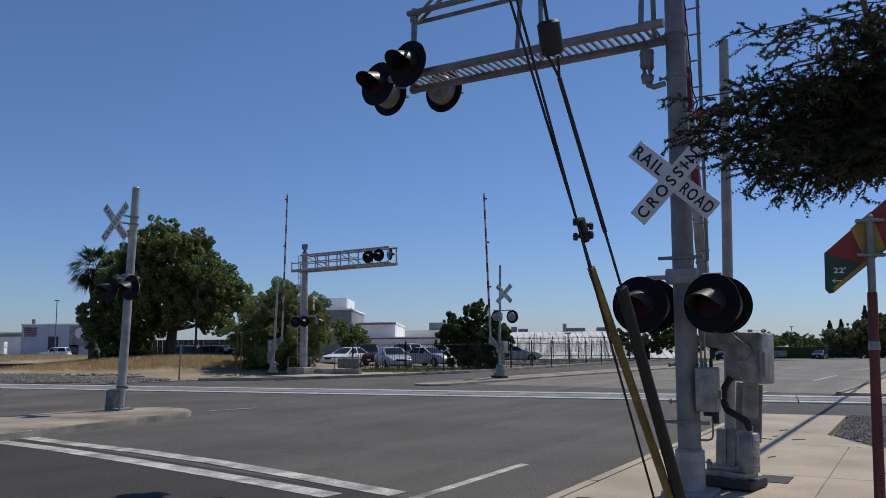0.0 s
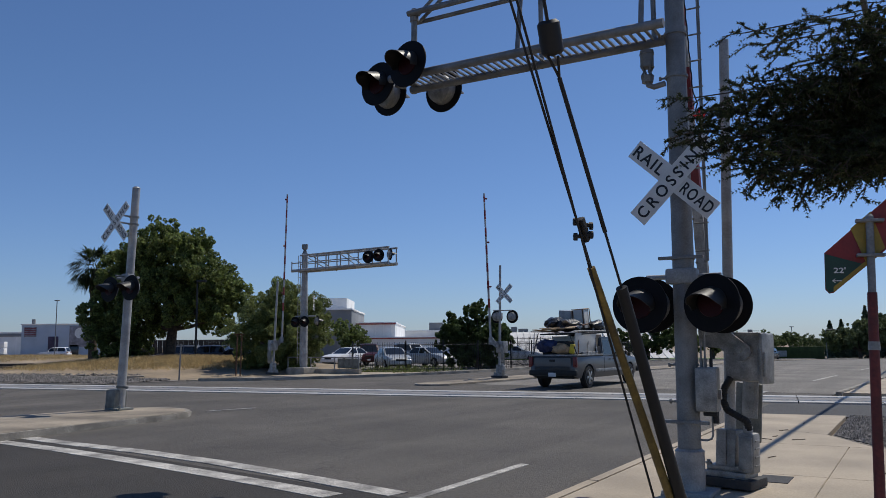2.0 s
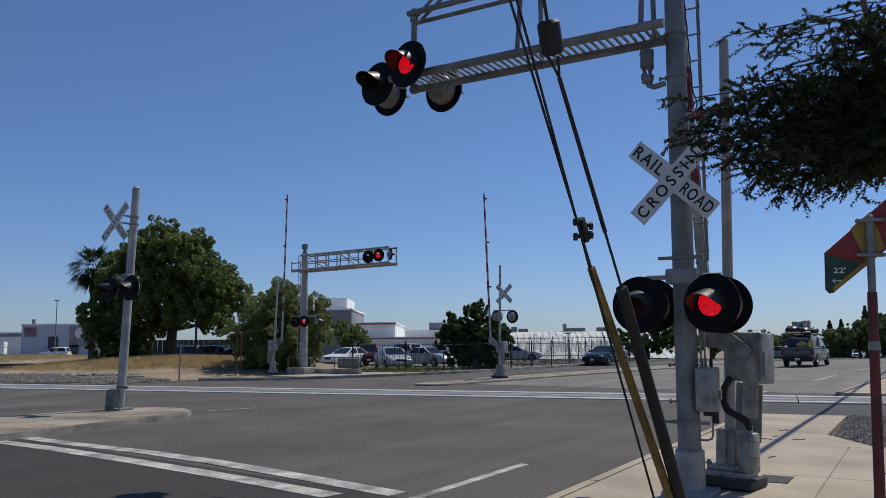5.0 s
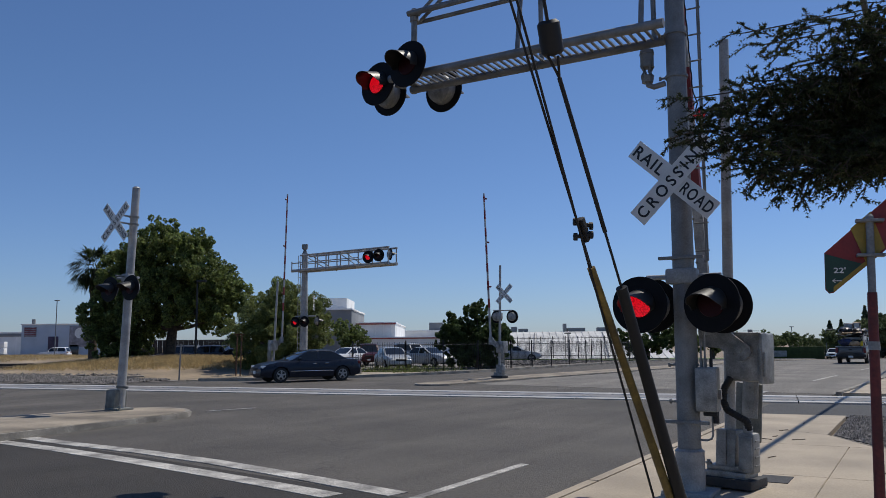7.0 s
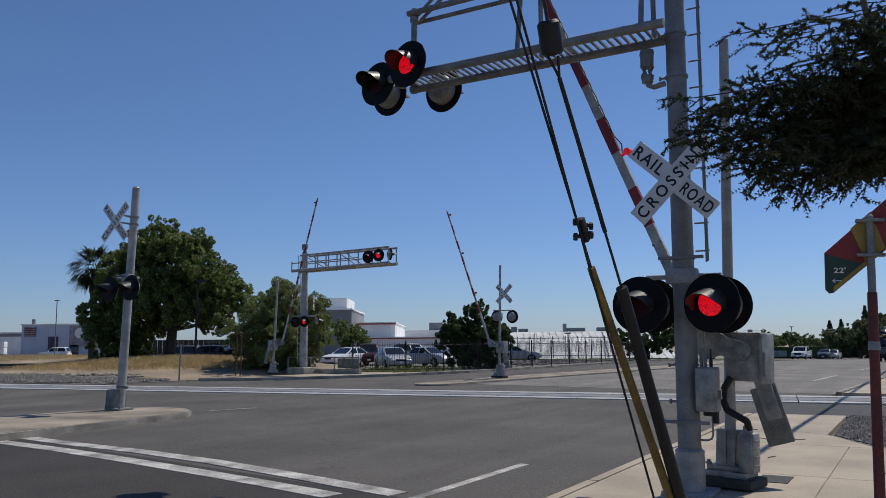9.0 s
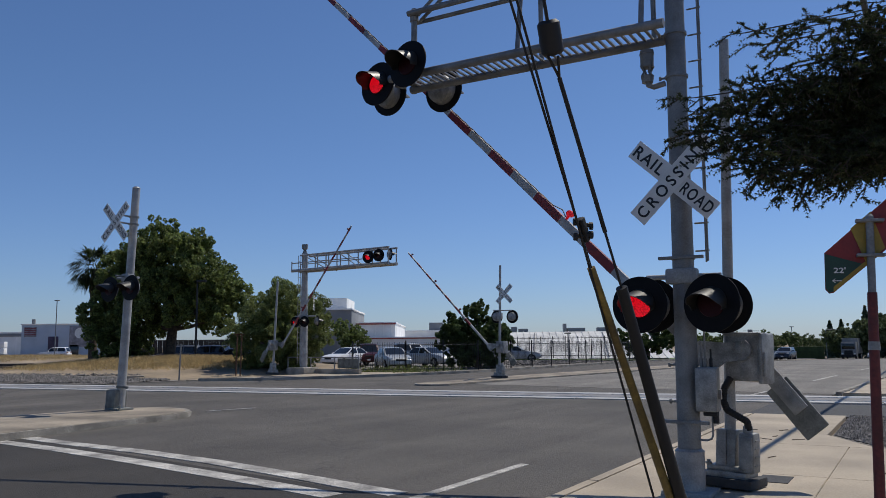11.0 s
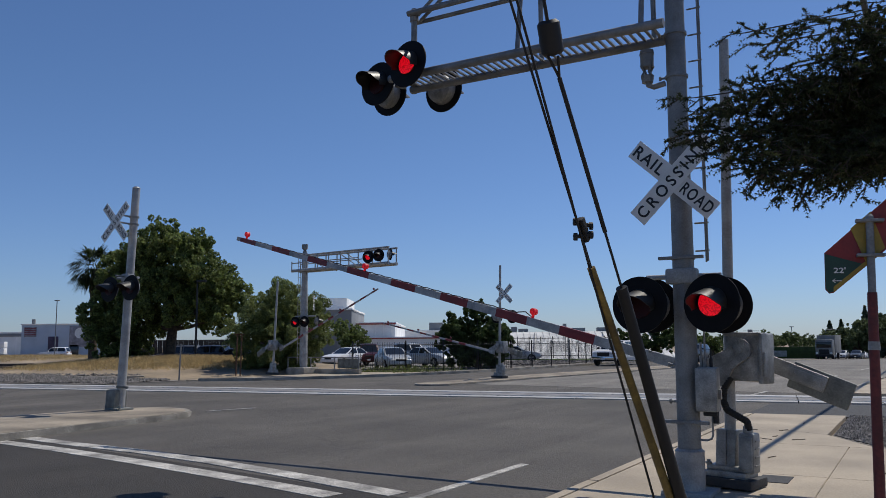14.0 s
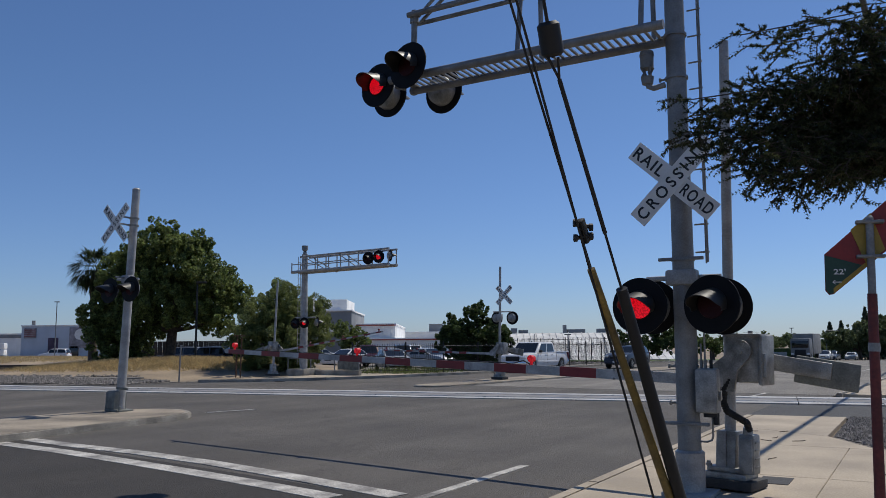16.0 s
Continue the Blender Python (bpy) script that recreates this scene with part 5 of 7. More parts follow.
def wheel(car, x, y, r, wide, spin):
    side = 1 if x > 0 else -1
    bm = bmesh.new()
    rod(bm, (-wide / 2, 0, 0), (wide / 2, 0, 0), r, r, 28)
    rim_edges = [e for e in bm.edges if len({round(v.co.x, 3) for v in e.verts}) == 1 and all(abs((v.co.y ** 2 + v.co.z ** 2) ** 0.5 - r) < 1e-3 for v in e.verts)]
    bmesh.ops.bevel(bm, geom=rim_edges, offset=0.03, segments=2, affect="EDGES")
    w = part("wheel", bm, M["rubber"], car, "black rubber tyre on an alloy rim", True, pose(x, y, r))
    bm = bmesh.new()
    o = side * (wide / 2 + 0.004)
    rod(bm, (o - side * 0.03, 0, 0), (o, 0, 0), r * 0.62, r * 0.60, 24)
    part("rim_dish", bm, M["trim_dark"], w)
    bm = bmesh.new()
    for k in range(5):
        a = radians(72 * k)
        box(bm, (0, 0, r * 0.32), (0.02, r * 0.20, r * 0.56), Matrix.Translation((o + side * 0.004, 0, 0)) @ Euler((a, 0, 0)).to_matrix().to_4x4(), 0.006)
    rod(bm, (o - side * 0.02, 0, 0), (o + side * 0.018, 0, 0), r * 0.15, r * 0.12, 14)
    g = bmesh.ops.create_circle(bm, cap_ends=False, segments=24, radius=r * 0.60)
    bmesh.ops.delete(bm, geom=g["verts"], context="VERTS")
    for k in range(24):
        a0, a1 = radians(15 * k), radians(15 * k + 15)
        q = [Vector((o + side * 0.006, rr * math.cos(a), rr * math.sin(a))) for rr, a in ((r * 0.66, a0), (r * 0.66, a1), (r * 0.57, a1), (r * 0.57, a0))]
        quad_plate(bm, *(q if side < 0 else q[::-1]), 0.006)
    part("rim", bm, M["rim"], w, "bright alloy rim with spokes")
    if spin:
        rows, turn, last = [], 0.0, None
        for t, s in spin:
            if last is not None:
                turn -= (s - last) / r
            last = s
            rows.append((t, pose(x, y, r, math.degrees(turn) % 360)))
        KEYED.append((w, rows))
    return w


def smoothed(z, k):
    p = np.concatenate([np.full(k, z[0]), z, np.full(k, z[-1])])
    return np.convolve(p, np.ones(2 * k + 1) / (2 * k + 1), "valid")


def loft(bm, sections):
    """Skins a row of sections, each a list of points from one side over the top to the other."""
    rows = [[bm.verts.new(p) for p in q] for q in sections]
    for a, b in zip(rows, rows[1:]):
        for i in range(len(a) - 1):
            bm.faces.new((a[i], a[i + 1], b[i + 1], b[i]))
    return rows


def shell_body(c, paint_, L, W, top, yf, yr, ra, sill, wheel_r, square=0.0):
    """Rounded lower body with wheel arches; square: how upright the flanks stay."""
    hl = L / 2
    ys = np.linspace(-hl, hl, 91)
    tp = sorted((y, z) for y, z in top if z > 0.5)
    zt = smoothed(np.interp(ys, [p[0] for p in tp], [p[1] for p in tp]), 2)
    prof = ((0.93, 0.0), (0.965, 0.10), (0.995, 0.30), (1.0, 0.52), (0.985 + square, 0.72), (0.955 + 2 * square, 0.86), (0.90 + 4 * square, 0.965), (0.78 + 6 * square, 0.992), (0.45, 1.0), (0.0, 1.01))
    sections = []
    for y, t in zip(ys, zt):
        half = W / 2 * (1 - (0.15 - 4 * square) * (abs(y) / hl) ** 5)
        low = sill + 0.10 * max(0.0, abs(y) / hl - 0.88) / 0.12
        cut = 0.0
        for yc in (yf, yr):
            if abs(y - yc) < ra:
                cut = wheel_r + math.sqrt(ra * ra - (y - yc) ** 2) * 0.98
        side = [(half * fx, max(low + (t - low) * fz, cut)) for fx, fz in prof]
        sections.append([(-x, y, z) for x, z in side] + [(x, y, z) for x, z in side[-2::-1]])
    bm = bmesh.new()
    rows = loft(bm, sections)
    bm.faces.new(rows[0])
    bm.faces.new(rows[-1][::-1])
    bmesh.ops.recalc_face_normals(bm, faces=bm.faces)
    part("body", bm, paint_, c)


def soft_car(c, paint_, L, W, H, kind, top, belt, roof, yf, yr, ra, sill, wheel_r, spin):
    """Saloon or estate car with a rounded shell, curved glass, lamps, bumpers and trims."""
    hl, z0 = L / 2, belt[2] - 0.03
    shell_body(c, paint_, L, W, top, yf, yr, ra, sill, wheel_r)
    # greenhouse: painted pillars and roof, with curved panes
    gy = np.linspace(belt[1], belt[0], 61)
    zr = smoothed(np.interp(gy, [belt[1], roof[1], (roof[0] + roof[1]) / 2, roof[0], belt[0]], [z0, H - 0.025, H, H - 0.03, z0]), 3)
    hw, rw = W / 2 - 0.07, W / 2 - 0.24
    steps = (0.0, 0.1, 0.2, 0.32, 0.44, 0.56, 0.68, 0.78, 0.87)
    sections = []
    for y, z in zip(gy, zr):
        wide = lambda q: hw - (hw - rw) * (q - z0) / (H - z0)
        ease = 1 - 0.10 * (2 * abs(y - (belt[0] + belt[1]) / 2) / (belt[0] - belt[1])) ** 4
        side = [(wide(z0 + (z - z0) * f) * ease, z0 + (z - z0) * f) for f in steps]
        x = wide(z) * ease
        side += [(x - 0.03, z0 + (z - z0) * 0.95), (x - 0.10, z - 0.008), (x * 0.6, z + 0.004), (x * 0.3, z + 0.010), (0.0, z + 0.012)]
        sections.append([(-a, y, b) for a, b in side] + [(a, y, b) for a, b in side[-2::-1]])
    panes = {}
    shell = []
    for a, b in zip(sections, sections[1:]):
        for i in range(len(a) - 1):
            q = [Vector(p) for p in (a[i], a[i + 1], b[i + 1], b[i])]
            m = sum(q, Vector()) / 4
            f = (m.z - z0) / (H - z0)
            n = (q[2] - q[0]).cross(q[3] - q[1])
            n = n.normalized() if n.length > 1e-9 else Vector((0, 0, 1))
            key = None
            yb, ye = belt[1] + (roof[1] - belt[1]) * f, belt[0] + (roof[0] - belt[0]) * f
            if abs(n.x) > 0.55:
                mid = (roof[0] + roof[1]) / 2 + 0.12
                if 0.07 < f < 0.86 and yb + 0.17 < m.y < ye - 0.13 and abs(m.y - mid) > 0.05:
                    key = ("side_window", m.x > 0, m.y > mid)
            elif 0.07 < f < 0.93 and abs(m.x) < hw - 0.15 - 0.12 * f:
                if m.y > roof[0]:
                    key = ("windscreen", 0, 0)
                elif m.y < roof[1]:
                    key = ("rear_window", 0, 0)
            (panes.setdefault(key, []) if key else shell).append(q)
    bm = bmesh.new()
    for q in shell:
        bm.faces.new([bm.verts.new(p) for p in q])
    bmesh.ops.remove_doubles(bm, verts=bm.verts, dist=1e-4)
    bmesh.ops.recalc_face_normals(bm, faces=bm.faces)
    cabin = part("cabin", bm, paint_, c)
    for (name, _, _), quads in panes.items():
        bm = bmesh.new()
        for q in quads:
            bm.faces.new([bm.verts.new(p) for p in q])
        bmesh.ops.remove_doubles(bm, verts=bm.verts, dist=1e-4)
        bmesh.ops.recalc_face_normals(bm, faces=bm.faces)
        part(name, bm, M["glass"], cabin, "dark tinted glass")
    zl = 0.68 if kind == "sedan" else 0.80
    for s in (-1, 1):
        for name, at_, size, m, lbl in (
                ("door_mirror", (s * (W / 2 + 0.04), belt[0] - 0.42, z0 + 0.09), (0.20, 0.11, 0.13), paint_, ""),
                ("headlight", (s * (W / 2 - 0.27), hl - 0.20, zl + 0.02), (0.26, 0.26, 0.12), M["lamp_clear"], "clear glass headlight"),
                ("tail_light", (s * (W / 2 - 0.28), -hl + 0.06, zl + 0.16), (0.34, 0.12, 0.14), M["lamp_red"], "red tail light"),
                ("side_moulding", (s * (W / 2 - 0.002), (yf + yr) / 2, sill + 0.26), (0.02, yf - yr - 2.4 * ra, 0.028), M["chrome"] if kind == "sedan" else M["trim_dark"], "")):
            bm = bmesh.new()
            box(bm, at_, size, None, 0.03 if size[1] < 1 else 0.01)
            part(name, bm, m, c, lbl)
        for yy in (roof[0] - 0.25, roof[1] + 0.35):
            bm = bmesh.new()
            box(bm, (s * (W / 2 - 0.012), yy, z0 - 0.12), (0.035, 0.18, 0.03), None, 0.01)
            part("door_handle", bm, M["chrome"], c)
        for yy in (belt[0] - 0.42, (roof[0] + roof[1]) / 2 + 0.12, roof[1] - 0.05):
            bm = bmesh.new()
            box(bm, (s * (W / 2 - 0.010), yy, (z0 + sill) / 2 + 0.02), (0.02, 0.010, z0 - sill - 0.28))
            part("door_gap", bm, M["trim_dark"], c, smooth=False)
        for yy in (yf, yr):
            wheel(c, s * (W / 2 - 0.125), yy, wheel_r, 0.22, spin)
    for name, at_, size, m, lbl in (
            ("grille", (0, hl - 0.02, zl - 0.06), (W * 0.36, 0.06, 0.13), M["trim_dark"], "dark radiator grille"),
            ("bumper", (0, hl - 0.06, 0.42), (W * 0.82, 0.16, 0.17), paint_, ""),
            ("bumper", (0, -hl + 0.06, 0.46), (W * 0.82, 0.16, 0.20), paint_, ""),
            ("number_plate", (0, hl + 0.025, 0.46), (0.30, 0.012, 0.14), M["sign_white"], "blank pale number plate"),
            ("number_plate", (0, -hl - 0.025, 0.55), (0.30, 0.012, 0.14), M["sign_white"], "blank pale number plate"),
            ("underbody", (0, (yf + yr) / 2, sill + 0.12), (W * 0.76, L * 0.92, 0.30), M["trim_dark"], "")):
        bm = bmesh.new()
        box(bm, at_, size, None, 0.03 if size[1] > 0.02 else 0.003)
        part(name, bm, m, c, lbl)
    return c


def car(name, m, label, paint_key, L, W, H, kind="sedan", wheel_r=0.33, spin=None, category="car", group="", load=False, cab=None):
    """A vehicle that faces +y: body, cabin with windows, wheels, lamps and trims."""
    c = thing(name, m, label, category, group)
    P_ = M[paint_key]
    hl = L / 2
    yf, yr = hl * 0.63, -hl * 0.60
    ra = wheel_r * 1.16
    sill = 0.24
    if kind == "sedan":
        top = [(hl, 0.56), (hl - 0.06, 0.72), (hl - 0.30, 0.83), (hl - 0.75, 0.92), (hl * 0.45, 0.97), (hl * 0.3, 0.98), (-hl * 0.55, 1.0), (-hl * 0.72, 1.03), (-hl + 0.14, 1.01), (-hl + 0.03, 0.90), (-hl, 0.56)]
        belt = (hl * 0.44, -hl * 0.76, 0.98)
        roof = (hl * 0.07, -hl * 0.42)
    elif kind == "suv":
        top = [(hl - 0.02, 0.55), (hl - 0.08, 0.85), (hl - 0.45, 0.98), (hl * 0.42, 1.06), (-hl + 0.08, 1.08), (-hl, 0.6), (-hl + 0.06, 0.36)]
        belt = (hl * 0.42, -hl * 0.95, 1.06)
        roof = (hl * 0.12, -hl * 0.84)
        sill = 0.3
    else:
        top = [(hl - 0.02, 0.60), (hl - 0.06, 0.95), (hl - 0.14, 1.06), (hl * 0.42, 1.13), (cab[0], 1.15), (cab[1] - 0.03, 1.15), (cab[1] - 0.05, 1.17), (-hl + 0.03, 1.17), (-hl + 0.02, 0.55), (-hl + 0.1, 0.45)]
        belt = (cab[0], cab[1], 1.14)
        roof = (cab[2], cab[3])
        yf, yr = cab[4], cab[5]
        sill = 0.36
    if kind != "pickup":
        return soft_car(c, P_, L, W, H, kind, top, belt, roof, yf, yr, ra, sill, wheel_r, spin)
    shell_body(c, P_, L, W, top, yf, yr, ra, sill, wheel_r, 0.012)
    # cabin
    hw, rw = W / 2 - 0.05, W / 2 - (0.15 if kind == "pickup" else 0.23)
    z0 = belt[2]
    B_ = [Vector((x, y, z0)) for x, y in ((-hw, belt[1]), (hw, belt[1]), (hw, belt[0]), (-hw, belt[0]))]
    T_ = [Vector((x, y, H)) for x, y in ((-rw, roof[1]), (rw, roof[1]), (rw, roof[0]), (-rw, roof[0]))]
    bm = bmesh.new()
    bv, tv = [bm.verts.new(p) for p in B_], [bm.verts.new(p) for p in T_]
    bm.faces.new(tv)
    for i in range(4):
        bm.faces.new((bv[i], bv[(i + 1) % 4], tv[(i + 1) % 4], tv[i]))
    bm.faces.new(bv[::-1])
    bmesh.ops.bevel(bm, geom=[e for e in bm.edges if any(v in tv for v in e.verts)], offset=0.06, segments=3, affect="EDGES", clamp_overlap=True)
    cabin = part("cabin", bm, P_, c)
    faces = {"rear_window": (B_[1], B_[0], T_[0], T_[1]), "windscreen": (B_[3], B_[2], T_[2], T_[3])}
    for nm, q in faces.items():
        bm = bmesh.new()
        a = inset(q, 0.07, 0.93, 0.06, 0.90)
        quad_plate(bm, *a[::-1], 0.006)
        bmesh.ops.recalc_face_normals(bm, faces=bm.faces)
        part(nm, bm, M["glass"], cabin, "dark tinted glass")
    for s, q in ((1, (B_[1], B_[2], T_[2], T_[1])), (-1, (B_[3], B_[0], T_[0], T_[3]))):
        spans = ((0.08, 0.47), (0.51, 0.90)) if kind != "suv" else ((0.06, 0.30), (0.33, 0.60), (0.63, 0.90))
        for u0, u1 in spans:
            bm = bmesh.new()
            a = inset(q, u0, u1, 0.10, 0.84)
            quad_plate(bm, *a, 0.006)
            bmesh.ops.recalc_face_normals(bm, faces=bm.faces)
            part("side_window", bm, M["glass"], cabin, "dark tinted glass")
        bm = bmesh.new()
        box(bm, (s * (W / 2 + 0.08), belt[0] - 0.28, z0 + 0.10), (0.20, 0.10, 0.15), None, 0.03)
        part("door_mirror", bm, M["trim_dark"] if kind == "pickup" else P_, c)
        for yy in ((belt[0] + roof[0]) / 2 - 0.55, (belt[1] + roof[1]) / 2 + 0.75):
            bm = bmesh.new()
            box(bm, (s * (W / 2 - 0.005), yy - 0.2, z0 - 0.13), (0.035, 0.17, 0.035), None, 0.01)
            part("door_handle", bm, M["chrome"] if kind == "sedan" else M["trim_dark"], c)
        for yy in (belt[0] - 0.45, (belt[0] + belt[1]) / 2, belt[1] + (0.35 if kind == "sedan" else 0.05)):
            bm = bmesh.new()
            box(bm, (s * (W / 2 - 0.004), yy, (z0 + sill) / 2 + 0.08), (0.012, 0.012, z0 - sill - 0.22))
            part("door_gap", bm, M["trim_dark"], c, smooth=False)
        bm = bmesh.new()
        box(bm, (s * (W / 2 - 0.002), (yf + yr) / 2, sill + 0.26), (0.03, yf - yr - 2.3 * ra, 0.11), None, 0.012)
        part("side_moulding", bm, M["alu"] if load else P_, c)
        zl = top[1][1] - 0.06
        bm = bmesh.new()
        box(bm, (s * (W / 2 - 0.30), hl - 0.10, zl), (0.40, 0.16, 0.15), None, 0.03)
        part("headlight", bm, M["lamp_clear"], c, "clear glass headlight")
        bm = bmesh.new()
        zt = 0.86 if kind == "sedan" else 0.95
        box(bm, (s * (W / 2 - (0.24 if kind == "sedan" else 0.10)), -hl + 0.04, zt), (0.32 if kind == "sedan" else 0.16, 0.08, 0.15 if kind == "sedan" else 0.38), None, 0.02)
        part("tail_light", bm, M["lamp_red"], c, "red tail light")
        # dark wheel wells
        for yy in (yf, yr):
            wheel(c, s * (W / 2 - 0.125), yy, wheel_r, 0.22, spin)
    bm = bmesh.new()
    box(bm, (0, hl - 0.03, 0.60 if kind == "sedan" else 0.82), (W * 0.48, 0.07, 0.16 if kind == "sedan" else 0.28), None, 0.02)
    part("grille", bm, M["trim_dark"] if kind != "pickup" or not load else M["chrome"], c, "dark radiator grille")
    for yy, bw in ((hl - 0.05, 0.0), (-hl + 0.05, 0.0)):
        bm = bmesh.new()
        box(bm, (0, yy, 0.44 if kind != "pickup" else 0.56), (W * 0.96, 0.16, 0.20), None, 0.05)
        part("bumper", bm, M["trim_dark"] if kind == "pickup" and load else (M["chrome"] if kind == "pickup" else P_), c)
        bm = bmesh.new()
        box(bm, (0, yy + (0.088 if yy > 0 else -0.088), 0.50), (0.30, 0.012, 0.14), None, 0.003)
        part("number_plate", bm, M["sign_white"], c, "blank pale number plate")
    if kind == "pickup":
        bm = bmesh.new()
        for s in (-1, 1):
            box(bm, (s * (W / 2 - 0.07), (cab[1] - hl) / 2, 1.19), (0.12, cab[1] + hl - 0.1, 0.06), None, 0.015)
        box(bm, (0, -hl + 0.06, 1.19), (W - 0.1, 0.08, 0.06), None, 0.015)
        part("bed_rail", bm, M["alu"] if load else P_, c, "metal rail along the load bed")
        bm = bmesh.new()
        box(bm, (0, -hl + 0.015, 0.86), (W * 0.74, 0.03, 0.48), None, 0.02)
        part("tailgate", bm, P_, c)
        bm = bmesh.new()
        box(bm, (0, -hl - 0.005, 1.0), (0.22, 0.03, 0.08), None, 0.01)
        part("tailgate_handle", bm, M["trim_dark"], c)
    bm = bmesh.new()
    box(bm, (0, (yf + yr) / 2, sill + 0.12), (W * 0.78, L * 0.94, 0.26), None, 0.03)
    part("underbody", bm, M["trim_dark"], c)
    return c


def path(rows, turn=None):
    """Rows of (t, u, w) in the far road frame, or of (t, point, heading)."""
    return [(t, at(far(u, w), (R2 if turn is None else turn))) for t, u, w in rows]


def runs(rows, t0, t1):
    """Distances run, in steps short enough for the wheels' turn."""
    out = []
    pts = [(r[0], r[1].translation) for r in rows]
    acc, dist = [0.0], 0.0
    for (ta, a), (tb, b) in zip(pts, pts[1:]):
        dist += (b - a).length
        acc.append(dist)
    n = int((t1 - t0) * 30)
    times = [0.0] + [t0 + (t1 - t0) * k / n for k in range(n + 1)] + [16.0]
    for t in sorted(set(round(x, 4) for x in times)):
        q = min(max(t, t0), t1)
        i = max(0, min(len(pts) - 2, sum(1 for p in pts if p[0] <= q) - 1))
        f = (q - pts[i][0]) / (pts[i + 1][0] - pts[i][0])
        out.append((t, acc[i] + (acc[i + 1] - acc[i]) * f))
    return out


# grey pickup with its load
rows = [(t, at(near(u, w), R1)) for t, u, w in ((0.0, 2.6, -12.0), (0.3, 6.75, -12.0), (0.6, 10.85, -12.05), (0.9, 14.85, -12.1), (1.2, 18.8, -12.1), (1.5, 22.6, -11.95))]
rows += path(((1.8, 2.15, -11.9), (2.1, 6.6, -11.6), (2.5, 12.6, -11.3), (3.0, 17.6, -10.9), (4.0, 26.5, -10.2), (5.2, 33.5, -8.4), (6.3, 38.5, -7.4), (7.0, 41.5, -6.9), (8.0, 47.0, -6.6), (9.0, 51.5, -5.4), (10.5, 58, 4), (12.0, 70, 20), (16.0, 90, 60)))
rows[-2] = (12.0, at(far(70, 20), R2 - 55))
rows[-1] = (16.0, at(far(90, 60), R2 - 60))
rows[-3] = (10.5, at(far(58, 4), R2 - 40))
truck = car("pickup_truck", rows[0][1], "dark grey extended-cab pickup piled high with scrap, driving away", "car_grey", 6.0, 1.98, 1.86, "pickup", 0.405, runs(rows, 0.0, 2.5), "pickup truck", "", True,
            (1.45, -0.66, 0.70, -0.58, 2.0, -1.95))
KEYED.append((truck, rows))
M["board"] = mat("plywood", (0.42, 0.30, 0.18), 0.75, 0, 0.2, 4, 40, 0.1)
M["white_goods"] = mat("white_enamel", (0.55, 0.54, 0.50), 0.45, 0, 0.06, 1.2, 20, 0.03)
M["bag"] = mat("black_bag", (0.014, 0.014, 0.015), 0.3, 0, 0.2, 9, 30, 0.9)
M["rust"] = mat("rusty_metal", (0.16, 0.085, 0.05), 0.7, 0.4, 0.3, 6, 40, 0.2)
M["tarp_blue"] = mat("blue_tarp", (0.02, 0.035, 0.11), 0.55, 0, 0.25, 5, 30, 0.5)
M["yellow_tool"] = mat("yellow_plastic", (0.62, 0.46, 0.02), 0.45, 0, 0.1, 5, 40, 0.03)


def load_box(name, c, s, m, rx=0, ry=0, rz=0, lbl="", bev=0.02):
    bm = bmesh.new()
    box(bm, (0, 0, 0), s, None, bev)
    return part(name, bm, m, truck, lbl, True, pose(*c, rx, ry, rz))


def lump(name, c, s, m, seed, lbl=""):
    bm = bmesh.new()
    bmesh.ops.create_icosphere(bm, subdivisions=3, radius=1.0)
    for v in bm.verts:
        n = noise.noise(v.co * 1.7 + Vector((seed, 0, 0))) + 0.5 * noise.noise(v.co * 4 + Vector((seed, 3, 0)))
        v.co = Vector((v.co.x * s[0], v.co.y * s[1], v.co.z * s[2])) * (1 + 0.35 * n)
    return part(name, bm, m, truck, lbl, True, pose(*c))


load_box("washing_machine", (0.05, -1.45, 1.52), (1.1, 1.0, 0.72), M["white_goods"], 0, 0, 3, "scuffed off-white appliance lying in the bed")
load_box("washing_machine", (0.1, -2.35, 1.42), (1.3, 0.7, 0.55), M["trim_dark"], 2, 0, -4, "dark scrap appliance")
load_box("air_conditioner", (0.28, -1.0, 2.55), (0.42, 0.62, 0.72), M["white_goods"], 4, -3, 8, "beige air conditioner case on top of the load")
load_box("air_conditioner", (-0.25, -1.0, 2.55), (0.55, 0.6, 0.66), M["silver"], 2, 4, -8, "grey sheet metal appliance on top of the load")
load_box("rack_frame", (0.0, -0.95, 2.0), (1.75, 2.6, 0.05), M["trim_dark"], 2, 0, 0, "dark flat rack over the load")
for k in range(5):
    load_box("plank", (-0.55 + 0.27 * k, -2.35 + 0.12 * (k % 2), 2.08 + 0.035 * k), (0.22, 1.5, 0.035), M["board"], -3 + 2 * k, 0, -7 + 5 * k, "pale timber plank")
load_box("door_panel", (0.78, -1.85, 1.62), (0.05, 1.75, 0.74), M["white_goods"], 0, 6, 0, "white sheet metal panel leaning in the bed")
load_box("door_panel", (0.72, -0.55, 1.60), (0.05, 0.50, 0.70), M["board"], 0, 4, 0, "brown board leaning in the bed")
for sx in (-0.86, 0.86):
    bm = bmesh.new()
    rod(bm, (sx, -2.95, 2.06), (sx, 0.45, 2.08), 0.026, seg=10)
    part("rack_rail", bm, M["alu"], truck, "bright steel rack rail")
for xx, yy in ((0.49, -0.69), (0.49, -1.31), (0.07, -1.31)):
    load_box("case_edge", (xx, yy, 2.55), (0.035, 0.035, 0.74), M["rust"], 4, -3, 8, "brown edge strip of the case", 0.008)
